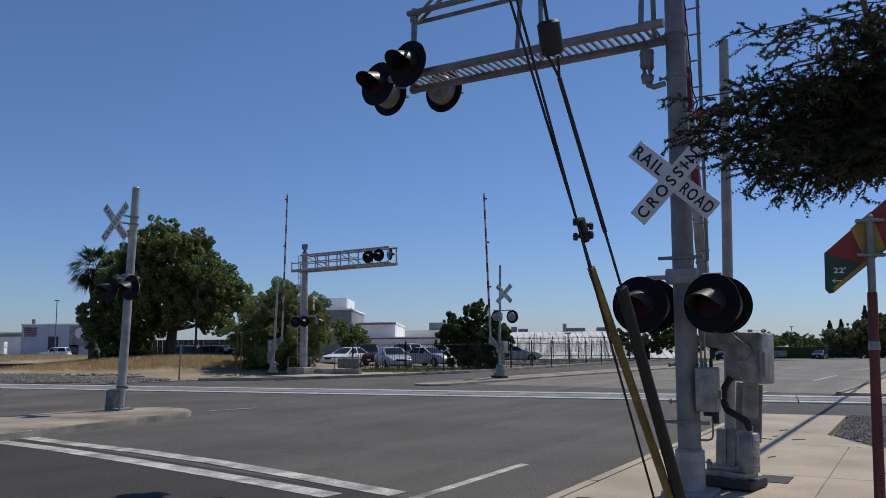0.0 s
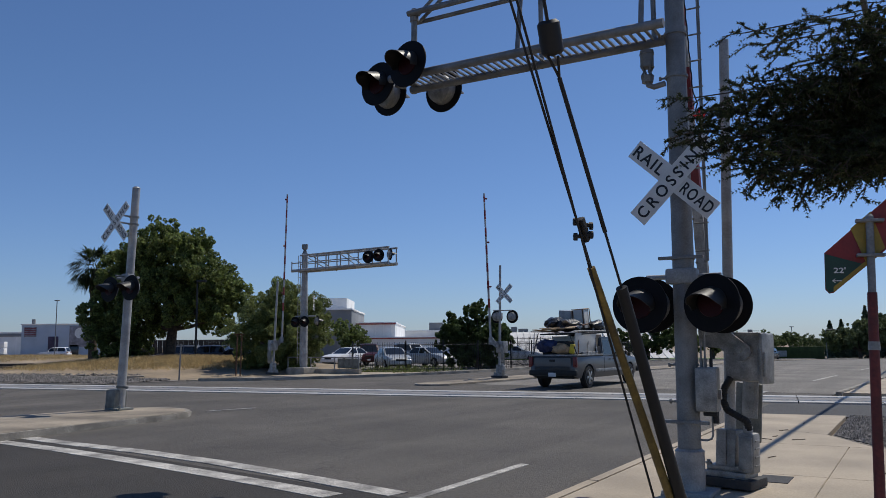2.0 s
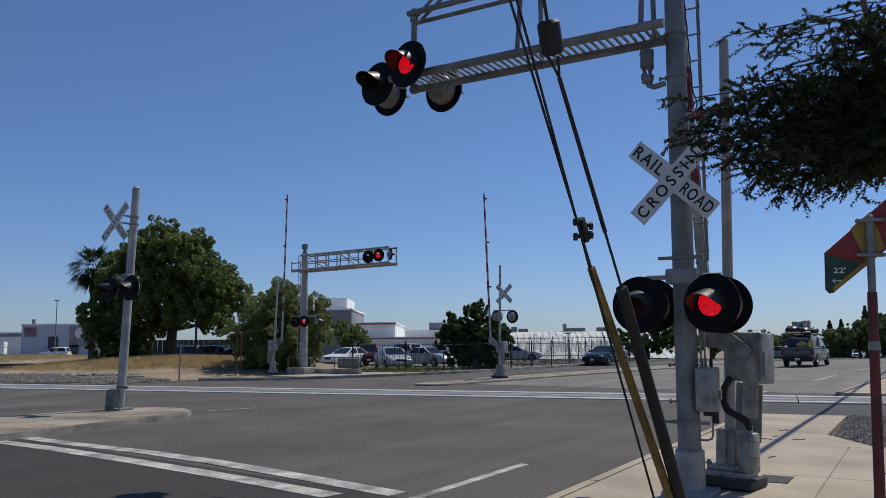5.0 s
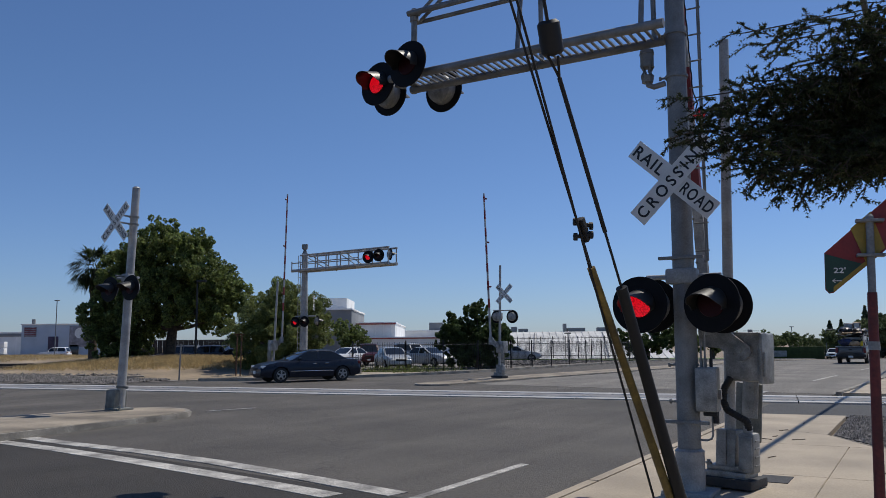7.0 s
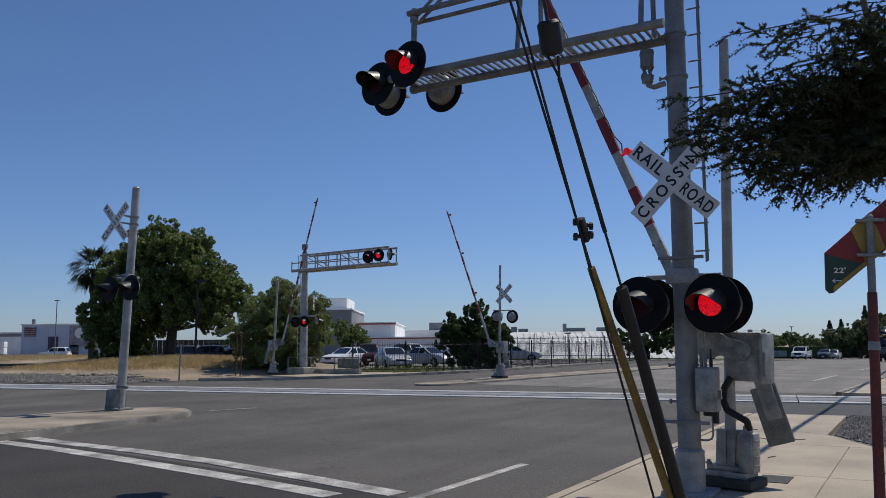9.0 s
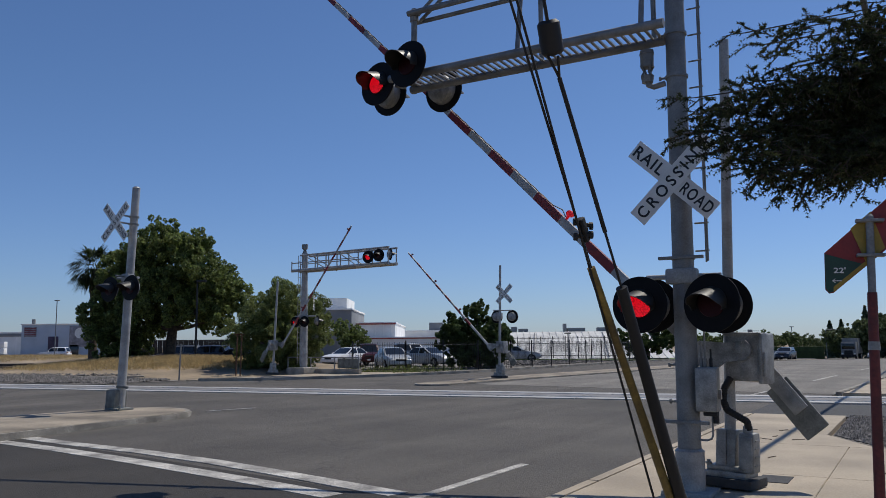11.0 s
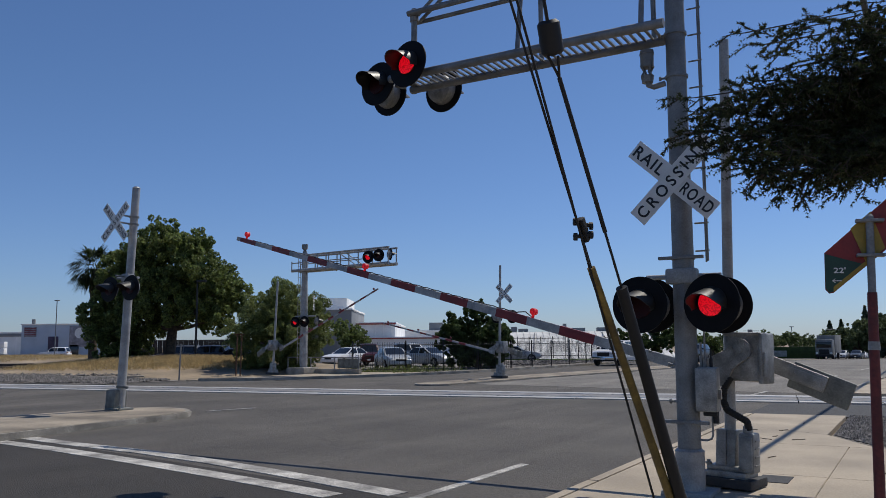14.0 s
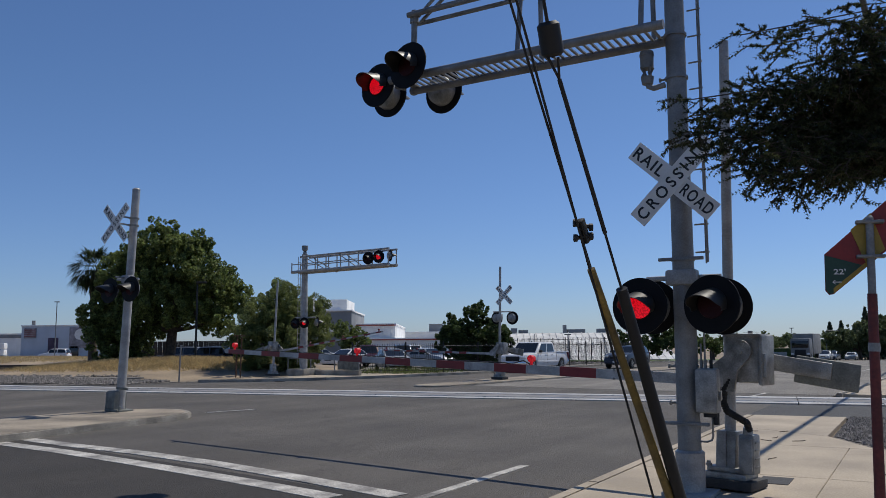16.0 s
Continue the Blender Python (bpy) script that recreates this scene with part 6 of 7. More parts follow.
load_box("case_lid", (0.28, -1.0, 2.92), (0.46, 0.66, 0.03), M["board"], 4, -3, 8, "tan lid of the case", 0.008)
load_box("cardboard_sheet", (0.1, -2.75, 2.17), (1.2, 0.5, 0.03), M["board"], 3, 0, 6, "torn tan cardboard sheet", 0.006)
load_box("metal_chute", (0.2, -2.0, 2.32), (0.20, 1.5, 0.06), M["silver"], -12, 0, 12, "bent bright sheet metal chute", 0.01)
lump("rubbish_bag", (0.62, -0.35, 2.30), (0.28, 0.42, 0.20), M["bag"], 31, "shiny black plastic bag")
lump("rubbish_bag", (0.25, -1.9, 2.28), (0.42, 0.55, 0.22), M["bag"], 3, "shiny black plastic bag")
lump("rubbish_bag", (-0.4, -1.75, 2.35), (0.45, 0.5, 0.25), M["bag"], 8, "shiny black plastic bag")
lump("rubbish_bag", (0.35, -0.2, 2.13), (0.45, 0.5, 0.17), M["bag"], 13, "grey plastic bag")
lump("rubbish_bag", (0.0, -0.55, 1.62), (0.75, 0.32, 0.42), M["bag"], 17, "black plastic bag")
lump("folded_tarp", (-0.35, -2.72, 1.55), (0.45, 0.22, 0.22), M["tarp_blue"], 21, "blue folded tarpaulin")
lump("folded_tarp", (0.25, -2.75, 1.42), (0.4, 0.2, 0.2), M["board"], 27, "brown folded cardboard")
load_box("yellow_crate", (0.72, -2.80, 1.42), (0.16, 0.14, 0.34), M["yellow_tool"], 0, 8, 0, "yellow plastic tool case")
for a, b, r, m in (((0.9, -2.7, 1.2), (0.75, -2.3, 2.05), 0.02, "rust"), ((0.92, -1.9, 1.2), (0.7, -1.35, 2.1), 0.022, "alu"), ((0.92, -1.1, 1.25), (0.65, -0.8, 2.2), 0.028, "alu"), ((-0.5, -2.3, 2.2), (0.5, -1.0, 2.45), 0.025, "alu"),
                   ((0.5, -2.6, 2.15), (0.65, -1.2, 2.35), 0.022, "rust"), ((-0.9, -2.75, 1.2), (-0.75, -2.6, 2.0), 0.02, "trim_dark"), ((0.95, -2.9, 1.2), (0.6, -2.75, 1.95), 0.02, "trim_dark")):
    bm = bmesh.new()
    rod(bm, a, b, r, seg=8)
    part("scrap_pipe", bm, M[m], truck, "loose scrap pipe")
bm = bmesh.new()
box(bm, (0.80, -1.55, 1.26), (0.14, 1.3, 0.10), None, 0.02)
part("tool_box", bm, M["alu"], truck, "bright aluminium side tool box")
bm = bmesh.new()
box(bm, (0, -0.82, 1.34), (1.7, 0.34, 0.32), None, 0.02)
part("cross_box", bm, M["trim_dark"], truck, "dark cross-bed tool box")


def moving(name, label, key, L, W, H, kind, r, rows, spin=None, category="car", turn=R2 + 180, cab=None):
    rr = path(rows, turn)
    c = car(name, rr[0][1], label, key, L, W, H, kind, r, runs(rr, *spin) if spin else None, category, "", False, cab)
    KEYED.append((c, rr))
    return c


moving("sedan", "glossy black four-door sedan driving over the crossing", "car_black", 5.15, 1.87, 1.47, "sedan", 0.34,
       ((0, 60, -20.9), (1.5, 35.5, -20.9), (2.5, 19.9, -20.9), (3.0, 11.9, -20.9), (3.3, 7.0, -20.9), (3.6, 2.1, -20.9), (4.0, -4.7, -20.9), (4.2, -8.1, -20.8), (5.0, -22, -20.5), (6.5, -48, -20), (9, -80, -20), (16, -110, -20)), (2.3, 4.8))
rr = path(((0, 115, -21.7), (1.8, 84, -21.8), (4.0, 47, -21.9), (5.4, 25, -21.9)), R2 + 180)
rr += [(t, pose(x, y, 0, 0, 0, turn)) for t, x, y, turn in ((6.3, 1.25, 42.5, 136), (6.6, -1.8, 40.0, 130), (7.0, -6.4, 37.0, 122), (7.2, -9.3, 35.6, 117), (7.5, -13.9, 34.0, 112), (7.8, -18.7, 32.7, 109),
                                                           (8.5, -31, 28.5, 108), (10, -58, 20, 108), (13, -100, 6, 108), (16, -120, -1, 108))]
navy = car("sedan", rr[0][1], "dark navy four-door sedan driving over the crossing", "car_navy", 4.83, 1.83, 1.45, "sedan", 0.335, runs(rr, 6.2, 8.3))
KEYED.append((navy, rr))
moving("pickup_truck", "white crew-cab pickup slowing towards the lowered gates", "car_white", 5.65, 1.92, 1.80, "pickup", 0.39,
       ((0, 230, -21.2), (6, 140, -21.2), (9.0, 98, -21.2), (12.0, 55.8, -21.2), (14.0, 31.6, -21.3), (14.5, 28.2, -21.5), (15.0, 25.1, -21.8), (15.5, 22.3, -21.9), (16.0, 19.8, -21.9)), (13.4, 15.97), "pickup truck", cab=(1.5, -1.05, 0.75, -0.85, 1.95, -1.75))
moving("hatchback", "blue-grey hatchback coming towards the crossing", "car_blue", 4.4, 1.8, 1.52, "suv", 0.33,
       ((0, 250, -19.4), (7, 135, -19.4), (9, 106, -19.4), (11.3, 75, -19.4), (13, 54, -19.4), (15, 34.5, -19.2), (15.5, 31.5, -19.2), (16, 28, -19.2)))
moving("sedan", "silver sedan queueing far down the road", "car_silver", 4.7, 1.8, 1.45, "sedan", 0.33, ((0, 400, -18.9), (9, 200, -18.9), (12, 140, -18.9), (14, 118, -18.9), (16, 103, -18.9)))
moving("sedan", "dark blue sedan queueing far down the road", "car_blue", 4.7, 1.8, 1.45, "sedan", 0.33, ((0, 420, -16), (9, 220, -16), (12, 150, -16), (14, 120, -17), (15.5, 108, -18), (16, 106, -18.5)))
moving("sedan", "white sedan far down the road", "car_white", 4.6, 1.8, 1.45, "sedan", 0.33, ((0, 440, -20), (9, 240, -20), (12, 180, -20), (14, 150, -20), (15.5, 140, -20), (16, 136, -20)))
moving("sedan", "silver sedan far down the road", "car_silver", 4.6, 1.8, 1.45, "sedan", 0.33, ((0, 300, -19.4), (7, 130, -19.0), (8, 120, -19.0), (9, 112, -19.2), (12, 66, -20.0), (13, 51, -22), (13.6, 40, -30), (16, 38, -58)), None)

# box truck
M["truck_grey"] = mat("dull_truck_paint", (0.20, 0.20, 0.20), 0.5, 0, 0.15, 1, 30, 0.03)
M["truck_box"] = mat("grey_cargo_panel", (0.25, 0.245, 0.235), 0.6, 0, 0.15, 0.8, 30, 0.03)
rr = path(((0, 380, -19), (9, 170, -19), (11.5, 123, -19), (12, 119, -19), (14, 106, -19), (15.5, 92, -19), (16, 89, -19)), R2 + 180)
bt = thing("box_truck", rr[0][1], "dull grey cab-over box truck coming down the road", "truck")
KEYED.append((bt, rr))
bm = bmesh.new()
box(bm, (0, 2.6, 1.75), (2.3, 1.9, 2.3), None, 0.15)
part("cab", bm, M["truck_grey"], bt)
bm = bmesh.new()
box(bm, (0, 3.555, 2.15), (2.0, 0.03, 0.85), None, 0.01)
part("windscreen", bm, M["glass"], bt)
bm = bmesh.new()
box(bm, (0, 3.57, 1.15), (1.3, 0.05, 0.7), None, 0.02)
part("grille", bm, M["trim_dark"], bt)
bm = bmesh.new()
box(bm, (0, 3.55, 0.62), (2.3, 0.2, 0.35), None, 0.04)
part("bumper", bm, M["trim_dark"], bt)
for s in (-1, 1):
    bm = bmesh.new()
    box(bm, (s * 0.95, 3.58, 0.95), (0.3, 0.05, 0.25), None, 0.02)
    part("headlight", bm, M["lamp_clear"], bt)
    for yy in (2.5, -2.2):
        wheel(bt, s * 1.0, yy, 0.5, 0.3, None)
bm = bmesh.new()
box(bm, (0, -1.2, 2.25), (2.45, 5.4, 2.6), None, 0.04)
part("cargo_box", bm, M["truck_box"], bt, "dull grey cargo box")
bm = bmesh.new()
box(bm, (0, 0, 0.75), (1.0, 7.0, 0.25), None, 0.02)
part("chassis", bm, M["trim_dark"], bt)

# parked cars
for x, y, turn, key, kind, lbl in ((-7.7, 63.5, 148, "car_white", "sedan", "white sedan parked on the gravel lot"), (-3.55, 55.0, 197, "car_silver", "sedan", "silver sedan parked nose to the fence"),
                                   (-1.1, 60.0, 222, "car_silver", "sedan", "pale silver coupe parked behind the iron fence"), (6.6, 74.0, 264, "car_silver", "sedan", "silver coupe parked by the fence"),
                                   (-6.2, 66, 185, "car_red", "suv", "dark maroon van parked in the lot"), (-4.0, 78, 190, "car_blue", "suv", "dark car parked in the lot"),
                                   (-3.2, 84, 200, "car_white", "suv", "white truck parked in the back row"), (1.6, 76, 200, "car_white", "sedan", "white car parked in the back row"),
                                   (-21.5, 72, 80, "car_blue", "suv", "dark van parked behind the large tree"), (-18.4, 70, 75, "car_navy", "sedan", "dark sedan parked behind the bank"), (-24.5, 74, 80, "car_grey", "suv", "grey van parked behind the large tree"),
                                   (-62, 127, 90, "car_white", "suv", "white car parked before the workshop"), (-52, 124, 95, "car_silver", "sedan", "silver car parked before the workshop"), (-80, 140, 90, "car_navy", "suv", "dark van parked before the workshop")):
    car("parked_car", pose(x, y, ground_z(x, y), 0, 0, turn), lbl, key, 4.75, 1.82, 1.46 if kind == "sedan" else 1.75, kind, 0.33, None, "car", "parked cars")

# ---------------- fences, posts and buildings ----------------
fence = thing("iron_fence", pose(0, 0, 0), "black iron picket fence round the parking lot", "fence")
A_, B_ = far(13.6, -27.2), far(21.5, -24.6)
runs_ = [(far(12.7, -30.6), A_), (A_, B_), (B_, far(44, -24.25))]
picket = None
for a, b in runs_:
    d = (b - a)
    n = max(1, int(d.length / 2.6))
    for zz in (0.18, 1.62):
        bm = bmesh.new()
        rod(bm, a + Vector((0, 0, zz)), b + Vector((0, 0, zz)), 0.02, seg=6)
        part("rail", bm, M["iron"], fence)
    for k in range(n + 1):
        p = a.lerp(b, k / n)
        bm = bmesh.new()
        box(bm, (p.x, p.y, 0.93), (0.07, 0.07, 1.9), None, 0.008)
        part("post", bm, M["iron"], fence)
    m = int(d.length / 0.155)
    for k in range(m):
        p = a.lerp(b, (k + 0.5) / m)
        if picket is None:
            bm = bmesh.new()
            rod(bm, (0, 0, 0.08), (0, 0, 1.78), 0.011, 0.011, 4)
            picket = part("picket", bm, M["iron"], fence, m=pose(*p))
        else:
            q = new("picket", picket.data)
            q.parent = fence
            q.matrix_basis = pose(*p)

lot_fence = thing("chain_fence", pose(0, 0, 0), "tall dark fence with spiked top at the back of the lot", "fence")
a, b = Vector((5, 96, 0)), Vector((18, 82, 0))
for k in range(12):
    p = a.lerp(b, k / 11)
    bm = bmesh.new()
    rod(bm, p, p + Vector((0, 0, 2.4)), 0.04, seg=6)
    part("post", bm, M["iron"], lot_fence)
for zz in (0.3, 2.2):
    bm = bmesh.new()
    rod(bm, a + Vector((0, 0, zz)), b + Vector((0, 0, zz)), 0.025, seg=6)
    part("rail", bm, M["iron"], lot_fence)
for k in range(110):
    p = a.lerp(b, k / 109)
    q = new("picket", picket.data)
    q.parent = lot_fence
    q.matrix_basis = pose(p.x, p.y, 0.6)

# low guard rail and wall by the far mast
gr = thing("guard_railing", at(far(7.4, -30.7), R2), "low grey steel railing on a concrete kerb wall", "railing")
bm = bmesh.new()
box(bm, (0.6, 2.2, 0.14), (5.6, 0.25, 0.34), None, 0.03)
part("kerb_wall", bm, M["kerb"], gr)
for zz in (0.95,):
    bm = bmesh.new()
    rod(bm, (-2.2, 2.2, zz), (3.3, 2.2, zz), 0.03, seg=8)
    part("top_rail", bm, M["steel"], gr)
for xx in (-2.2, -0.35, 1.5, 3.3):
    bm = bmesh.new()
    rod(bm, (xx, 2.2, 0.1), (xx, 2.2, 0.97), 0.035, seg=8)
    part("post", bm, M["steel"], gr)
bm = bmesh.new()
box(bm, (2.4, 2.35, 0.62), (1.6, 0.03, 0.55), None, 0.01)
part("mesh_panel", bm, M["cw"], gr)

for x, y, h, lbl in ((-13.45, 40.6, 1.75, "leaning white marker post by the tracks"), (-11.6, 45.5, 2.3, "rusty bent pipe post by the tracks"), (-11.85, 45.5, 2.3, "rusty pipe post by the tracks")):
    p = thing("marker_post", pose(x, y, 0, 0, 0, 0), lbl, "post")
    bm = bmesh.new()
    rod(bm, (0, 0, -0.1), (0.05, 0, h), 0.04, seg=10)
    rod(bm, (0.05, 0, h), (0.05, 0, h + 0.03), 0.06, seg=10)
    part("shaft", bm, M["steel"] if h < 2 else M["rust"], p)
    if h > 2:
        bm = bmesh.new()
        rod(bm, (-0.12, 0, h), (0.2, 0, h), 0.035, seg=8)
        part("cap_pipe", bm, M["rust"], p)
# stacked rail ends and ties by the tracks
ties = thing("tie_pile", pose(-33.5, 60.5, 0.0, 0, 0, 14), "pile of dark weathered railway ties on the ballast", "timber pile")
for k in range(6):
    bm = bmesh.new()
    box(bm, (-2.6 + 0.9 * k, 0.35 * (k % 2), 0.16 + 0.22 * (k % 3 == 1)), (2.5, 0.24, 0.2), pose(0, 0, 0, 0, 0, 6 * (k % 3) - 6), 0.02)
    part("railway_tie", bm, M["wood"], ties)
bm = bmesh.new()
box(bm, (0, 0, 0.012), (1.25, 0.45, 0.02), None, 0.004)
drain = thing("kerb_drain", at(far(3.2, -26.9), R2 - 40, 0.0), "dark storm drain slot in the kerb", "drain")
part("drain_slot", bm, M["trim_dark"], drain)
# anchor pit beside the gate's footing
bm = bmesh.new()
slab(bm, [near(9.75, -1.74), near(10.25, -1.74), near(10.25, -1.40), near(9.75, -1.40)], 0.0, 0.047)
structure("joint_strip", bm, M["patch"], "dusty gravel gap beside the gate footing", "pavement")


def light_pole(x, y, h, lbl, arm=0.0, metal="steel"):
    p = thing("street_lamp", pose(x, y, ground_z(x, y) - 0.1), lbl, "street lamp")
    bm = bmesh.new()
    rod(bm, (0, 0, 0), (0, 0, h), 0.09 if h > 5 else 0.05, 0.06 if h > 5 else 0.035, 10)
    part("pole", bm, M[metal], p)
    bm = bmesh.new()
    box(bm, (arm, 0, h + 0.08), (0.7, 0.4, 0.14), None, 0.05)
    if arm:
        rod(bm, (0, 0, h), (arm, 0, h + 0.1), 0.05, seg=8)
    part("lamp_head", bm, M[metal], p)


light_pole(-58.6, 120, 8.8, "grey parking lot lamp on a tall pole")
light_pole(65.6, 150, 6.0, "grey street lamp pole far down the road")
light_pole(67.2, 140, 5.2, "curved street lamp far down the road", 3.5)
light_pole(13.4, 86, 2.9, "thin lot lamp pole behind the fence")
light_pole(-17.6, 56.5, 6.3, "thin dark lamp pole among the trees", 0.3, "iron")

M["wood_dark"] = mat("dark_boards", (0.045, 0.036, 0.03), 0.85, 0, 0.2, 3, 40, 0.2, objvar=0.25)
M["wall_white"] = mat("white_siding", (0.84, 0.84, 0.82), 0.7, 0, 0.06, 0.4, 12, 0.08)
M["wall_blue"] = mat("pale_blue_wall", (0.46, 0.52, 0.60), 0.75, 0, 0.06, 0.4, 12, 0.08)
M["wall_grey"] = mat("grey_wall", (0.22, 0.23, 0.24), 0.75, 0, 0.08, 0.4, 12, 0.08)
M["roof_white"] = mat("white_roof", (0.84, 0.84, 0.83), 0.7, 0, 0.06, 0.4, 12, 0.05)
M["roof_grey"] = mat("grey_sheet_roof", (0.62, 0.62, 0.60), 0.7, 0, 0.12, 0.5, 12, 0.05)
M["trim_red"] = mat("red_trim", (0.35, 0.06, 0.05), 0.6, 0, 0.1, 1, 20, 0.03)
M["window_dark"] = glass("window_glass", (0.02, 0.025, 0.03), 0.05)
M["banner"] = mat("faded_banner", (0.28, 0.27, 0.30), 0.7, 0, 0.2, 1.5, 20, 0.03)
M["banner_red"] = mat("banner_dark", (0.07, 0.05, 0.09), 0.7, 0, 0.2, 1.5, 20, 0.03)


def building(x0, x1, y, depth, h, wall, label, turn=0.0, base=-0.3, ribs=0):
    base += ground_z((x0 + x1) / 2, y)
    h -= ground_z((x0 + x1) / 2, y)
    b = thing("warehouse" if x1 - x0 > 14 else "building", pose((x0 + x1) / 2, y, base, 0, 0, turn), label, "building")
    w = x1 - x0
    bm = bmesh.new()
    box(bm, (0, depth / 2, h / 2), (w, depth, h), None, 0.03)
    wl = part("wall", bm, wall, b)
    bm = bmesh.new()
    box(bm, (0, depth / 2, h + 0.1), (w + 0.3, depth + 0.3, 0.22), None, 0.03)
    part("roof", bm, M["roof_white"], b)
    for k in range(ribs):
        bm = bmesh.new()
        box(bm, (-w / 2 + w * (k + 0.5) / ribs, -0.03, h / 2), (0.10, 0.08, h - 0.1), None, 0.01)
        part("wall_rib", bm, wall, wl, smooth=False)
    return b, w, h


def add(b, name, c, s, m, lbl="", bev=0.02):
    bm = bmesh.new()
    box(bm, c, s, None, bev)
    return part(name, bm, m, b, lbl)


b, w, h = building(-79.7, -64, 150, 20, 6.3, M["wall_blue"], "pale blue workshop with banners and dark doors")
add(b, "banner", (-w / 2 + 1.7, -0.06, h - 1.3), (2.3, 0.1, 1.9), M["banner"], "faded striped banner")
for k in range(4):
    add(b, "banner_stripe", (-w / 2 + 1.7, -0.13, h - 0.7 - 0.38 * k), (2.2, 0.03, 0.16), M["arm_red"], "faded red stripe")
add(b, "banner", (w / 2 - 4.6, -0.06, h - 2.2), (4.0, 0.1, 3.9), M["banner"], "large faded grey banner")
bm = bmesh.new()
v = rod(bm, (w / 2 - 4.6, -0.14, h - 1.6), (w / 2 - 4.6, -0.11, h - 1.6), 1.0, 1.0, 24)
part("banner_ring", bm, M["sign_white"], b, "pale round emblem shape")
add(b, "window", (-w / 2 + 6.1, -0.06, h - 3.7), (1.9, 0.1, 3.0), M["banner_red"], "dark poster panel")
add(b, "door", (w / 2 - 5.6, -0.06, 1.3), (1.7, 0.1, 2.9), M["window_dark"], "dark glazed door")
add(b, "door", (w / 2 - 2.2, -0.06, 1.2), (1.5, 0.1, 2.6), M["window_dark"], "dark glazed door")
add(b, "antenna", (-w / 2 + 1.2, 2, h + 0.7), (0.6, 0.3, 0.9), M["wall_grey"], "dark roof vent")
b, w, h = building(-120, -80.2, 190, 20, 5.6, M["wall_white"], "long white industrial shed beyond the tracks", ribs=10)
add(b, "parapet", (0, -0.1, h - 0.5), (w, 0.15, 0.7), M["wall_grey"], "dark fascia band")
# stacked white goods in front of the shed
st = thing("white_bales", pose(-76.5, 131, ground_z(-76.5, 131)), "stacked shrink-wrapped white bales in a yard", "bales")
for k in range(16):
    bm = bmesh.new()
    box(bm, (-4.5 + 1.2 * (k % 8), 0, 1.2 + 1.05 * (k // 8)), (1.1, 1.1, 0.95), None, 0.12)
    part("bale", bm, M["wall_white"], st)
bm = bmesh.new()
box(bm, (-0.3, 0, 0.35), (9.8, 1.4, 0.72), None, 0.03)
part("platform", bm, M["wall_grey"], st)

b, w, h = building(-24, -13.0, 112, 18, 6.9, M["wall_grey"], "dark grey building behind the parking lot")
add(b, "upper_storey", (1.2, 8, h + 0.9), (6.5, 10, 1.9), M["wall_white"], "pale upper roof storey")
add(b, "window_band", (1.5, -0.06, 4.4), (6, 0.1, 0.8), M["wall_white"], "pale window band")
b, w, h = building(-18, -7.2, 118, 30, 5.0, M["wall_white"], "white sheet metal hall with red trim", base=-0.2, ribs=9)
add(b, "trim", (0, -0.08, h - 0.05), (w + 0.2, 0.2, 0.18), M["trim_red"], "red eaves trim")
b, w, h = building(-18, 2.2, 116, 30, 2.8, M["wall_white"], "low white hall with red trim and roof vents", base=-0.2, ribs=14)
add(b, "trim", (0, -0.08, h - 0.02), (w + 0.2, 0.2, 0.16), M["trim_red"], "red eaves trim")
add(b, "loading_bay", (w / 2 - 3.0, -0.05, 0.9), (2.0, 0.1, 1.8), M["wall_grey"], "dark loading bay")
b, w, h = building(-12, 2.0, 150, 30, 4.3, M["wall_white"], "long white hall roof behind", base=-0.2)
add(b, "roof_unit", (3.5, 3, h + 0.9), (2.6, 2.0, 1.6), M["wall_grey"], "grey roof ventilation unit")
b, w, h = building(8.2, 31.5, 112, 40, 0.45, M["wall_white"], "long pale grey warehouse with a ribbed sloping roof and units", -3, ribs=22)
h = 4.35
# slope replaces the shaded lower wall, so the whole front catches sun
bm = bmesh.new()
prism(bm, [(-5, 0.5), (8, 4.3), (40, 4.3), (40, 0.5)], -w / 2, w / 2)
part("sloping_roof", bm, M["roof_grey"], b, "pale grey sloping sheet roof", False)
for k in range(24):
    bm = bmesh.new()
    rod(bm, (-w / 2 + w * (k + 0.5) / 24, -5, 0.54), (-w / 2 + w * (k + 0.5) / 24, 8, 4.36), 0.05, seg=6)
    part("roof_seam", bm, M["roof_grey"], b)
for xx, ww, hh in ((-9.6, 0.9, 0.8), (-8.2, 1.4, 0.5), (-1.9, 0.4, 1.2), (-0.2, 2.6, 0.55), (4.2, 2.4, 0.6), (8.6, 2.2, 0.6)):
    add(b, "roof_unit", (xx, 9.2, h + hh / 2 - 0.05), (ww, 2.0, hh), M["wall_grey"], "grey roof ventilation unit")
for xx in (-7.5, -2.5, 2.6, 7.5):
    bm = bmesh.new()
    rod(bm, (xx, -4.6, 0.72), (xx + 0.9, 7, 4.1), 0.09, seg=6)
    part("drain_pipe", bm, M["wall_grey"], b, "thin slanting drain pipe")
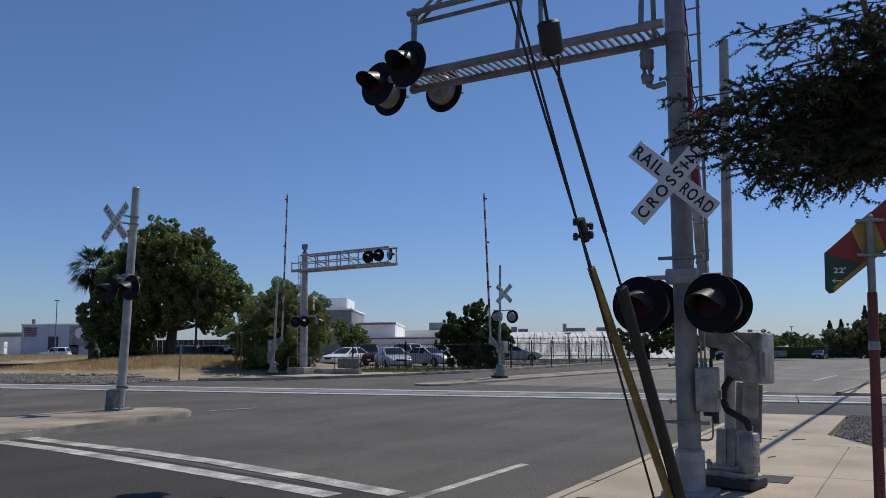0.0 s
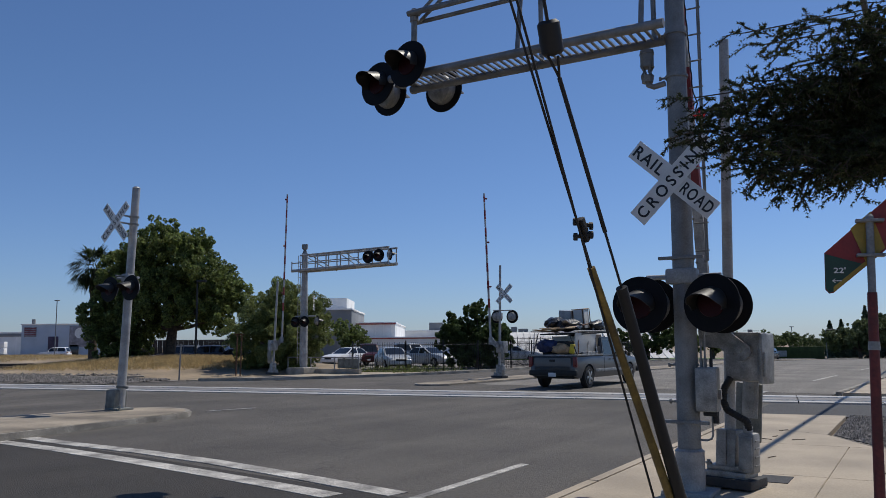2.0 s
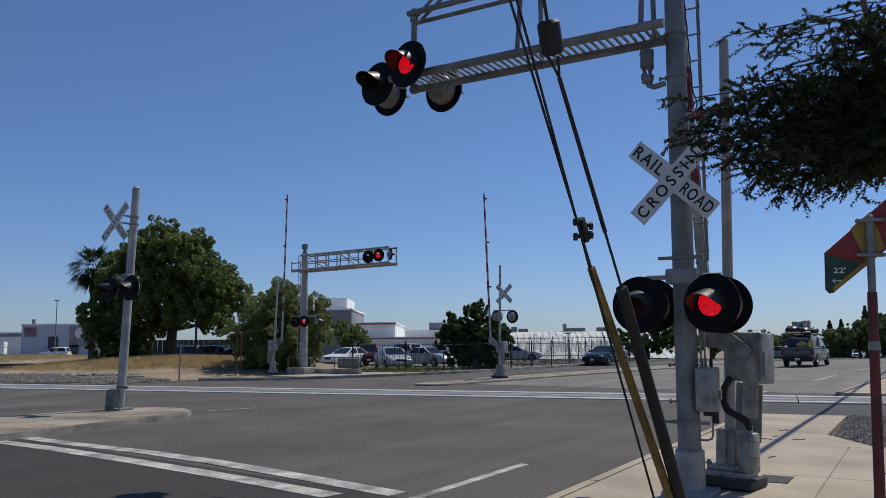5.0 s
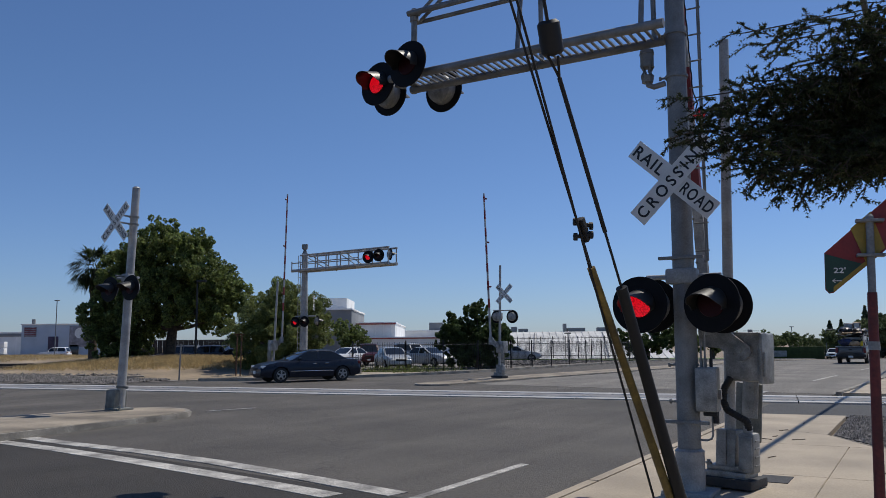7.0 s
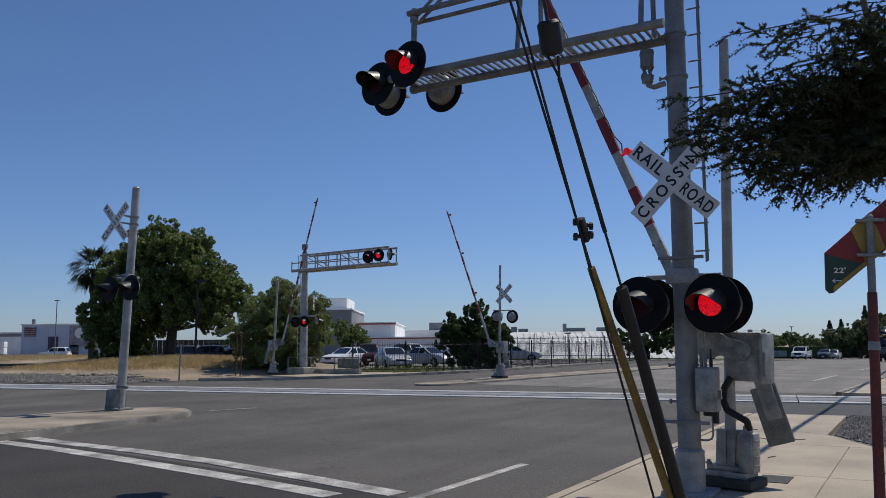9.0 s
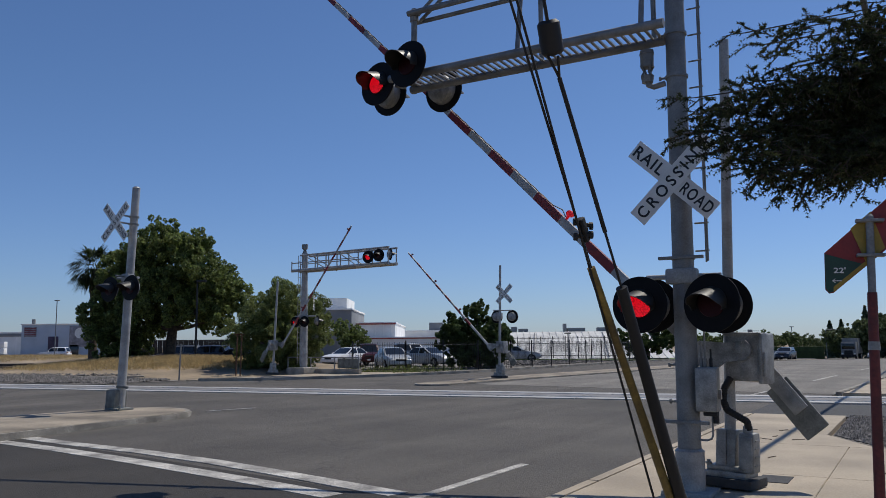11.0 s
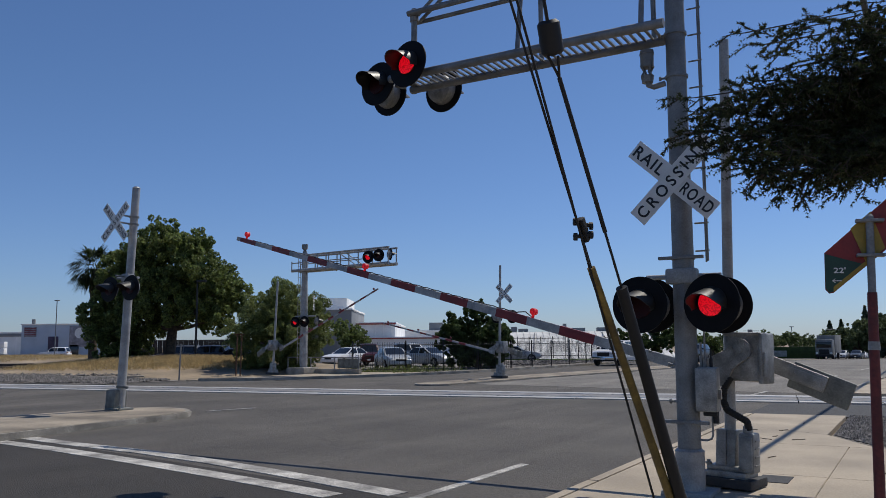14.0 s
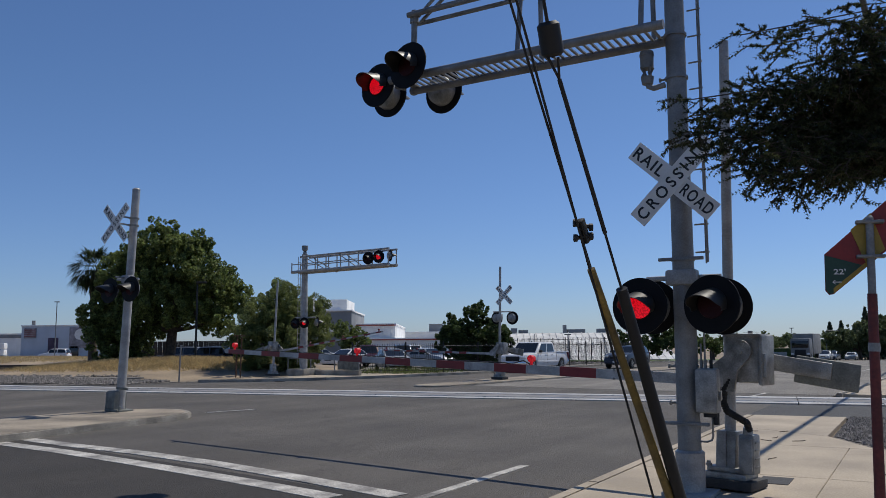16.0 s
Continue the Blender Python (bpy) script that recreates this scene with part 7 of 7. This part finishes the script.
# grain tower far behind
tw = thing("grain_tower", pose(115.5, 300, ground_z(115.5, 300)), "grey steel process tower on the horizon", "tower")
for k, (x, hh) in enumerate(((-1.8, 8.0), (0, 10.5), (1.9, 9.0))):
    bm = bmesh.new()
    rod(bm, (x, 0, 0), (x, 0, hh), 0.9, 0.9, 12)
    part("silo", bm, M["wall_grey"], tw)
bm = bmesh.new()
for k in range(6):
    box(bm, (0, -1, 2 + 1.6 * k), (6.0, 0.12, 0.12))
part("gantry", bm, M["steel"], tw, smooth=False)
# low wall sign by the lawn
ws = thing("monument_sign", pose(57.5, 132, ground_z(57.5, 132)), "low dark hedge wall with a small pale sign", "sign")
bm = bmesh.new()
box(bm, (0, 0, 0.8), (10.5, 0.8, 2.4), None, 0.1)
part("hedge_wall", bm, M["leaf_dark"], ws)
bm = bmesh.new()
box(bm, (-2.2, -0.45, 0.9), (2.4, 0.08, 1.0), None, 0.02)
part("sign_panel", bm, M["banner"], ws)
# hydrant on the lawn
hy = thing("fire_hydrant", pose(22.3, 71.0, 0.02), "small pale fire hydrant on the lawn", "hydrant")
bm = bmesh.new()
rod(bm, (0, 0, 0), (0, 0, 0.6), 0.14, 0.13, 12)
rod(bm, (0, 0, 0.6), (0, 0, 0.75), 0.15, 0.05, 12)
rod(bm, (-0.22, 0, 0.45), (0.22, 0, 0.45), 0.07, seg=10)
part("hydrant_body", bm, M["silver"], hy)

# dark board fence behind the large tree
df = thing("board_fence", pose(-21.5, 77.5, ground_z(-21.5, 77.5)), "dark weathered board fence behind the trees", "fence")
for k in range(72):
    bm = bmesh.new()
    box(bm, (-9 + 0.25 * k, 0.02 * (k % 2), 1.15), (0.235, 0.03, 2.3), None, 0.004)
    part("board", bm, M["wood_dark"], df, smooth=False)

# twigs and litter on the pavement
rng = np.random.default_rng(8)
for k in range(14):
    u, w = rng.uniform(10.5, 18.5), rng.uniform(-2.9, -0.2)
    if u > 13.5 and w > -1.6:
        w -= 1.5
    t = thing("fallen_twig", at(near(u, w), rng.uniform(0, 180), 0.05), "small dry brown twig lying on the pavement", "twig", "fallen twigs")
    bm = bmesh.new()
    n = 5
    tube(bm, [(0.06 * j, 0.02 * math.sin(j + k), 0.0) for j in range(n)], 0.006, 5)
    part("stem", bm, M["bark"], t)


def motions():
    for ob, rows in KEYED:
        walk(ob, rows)


motions()
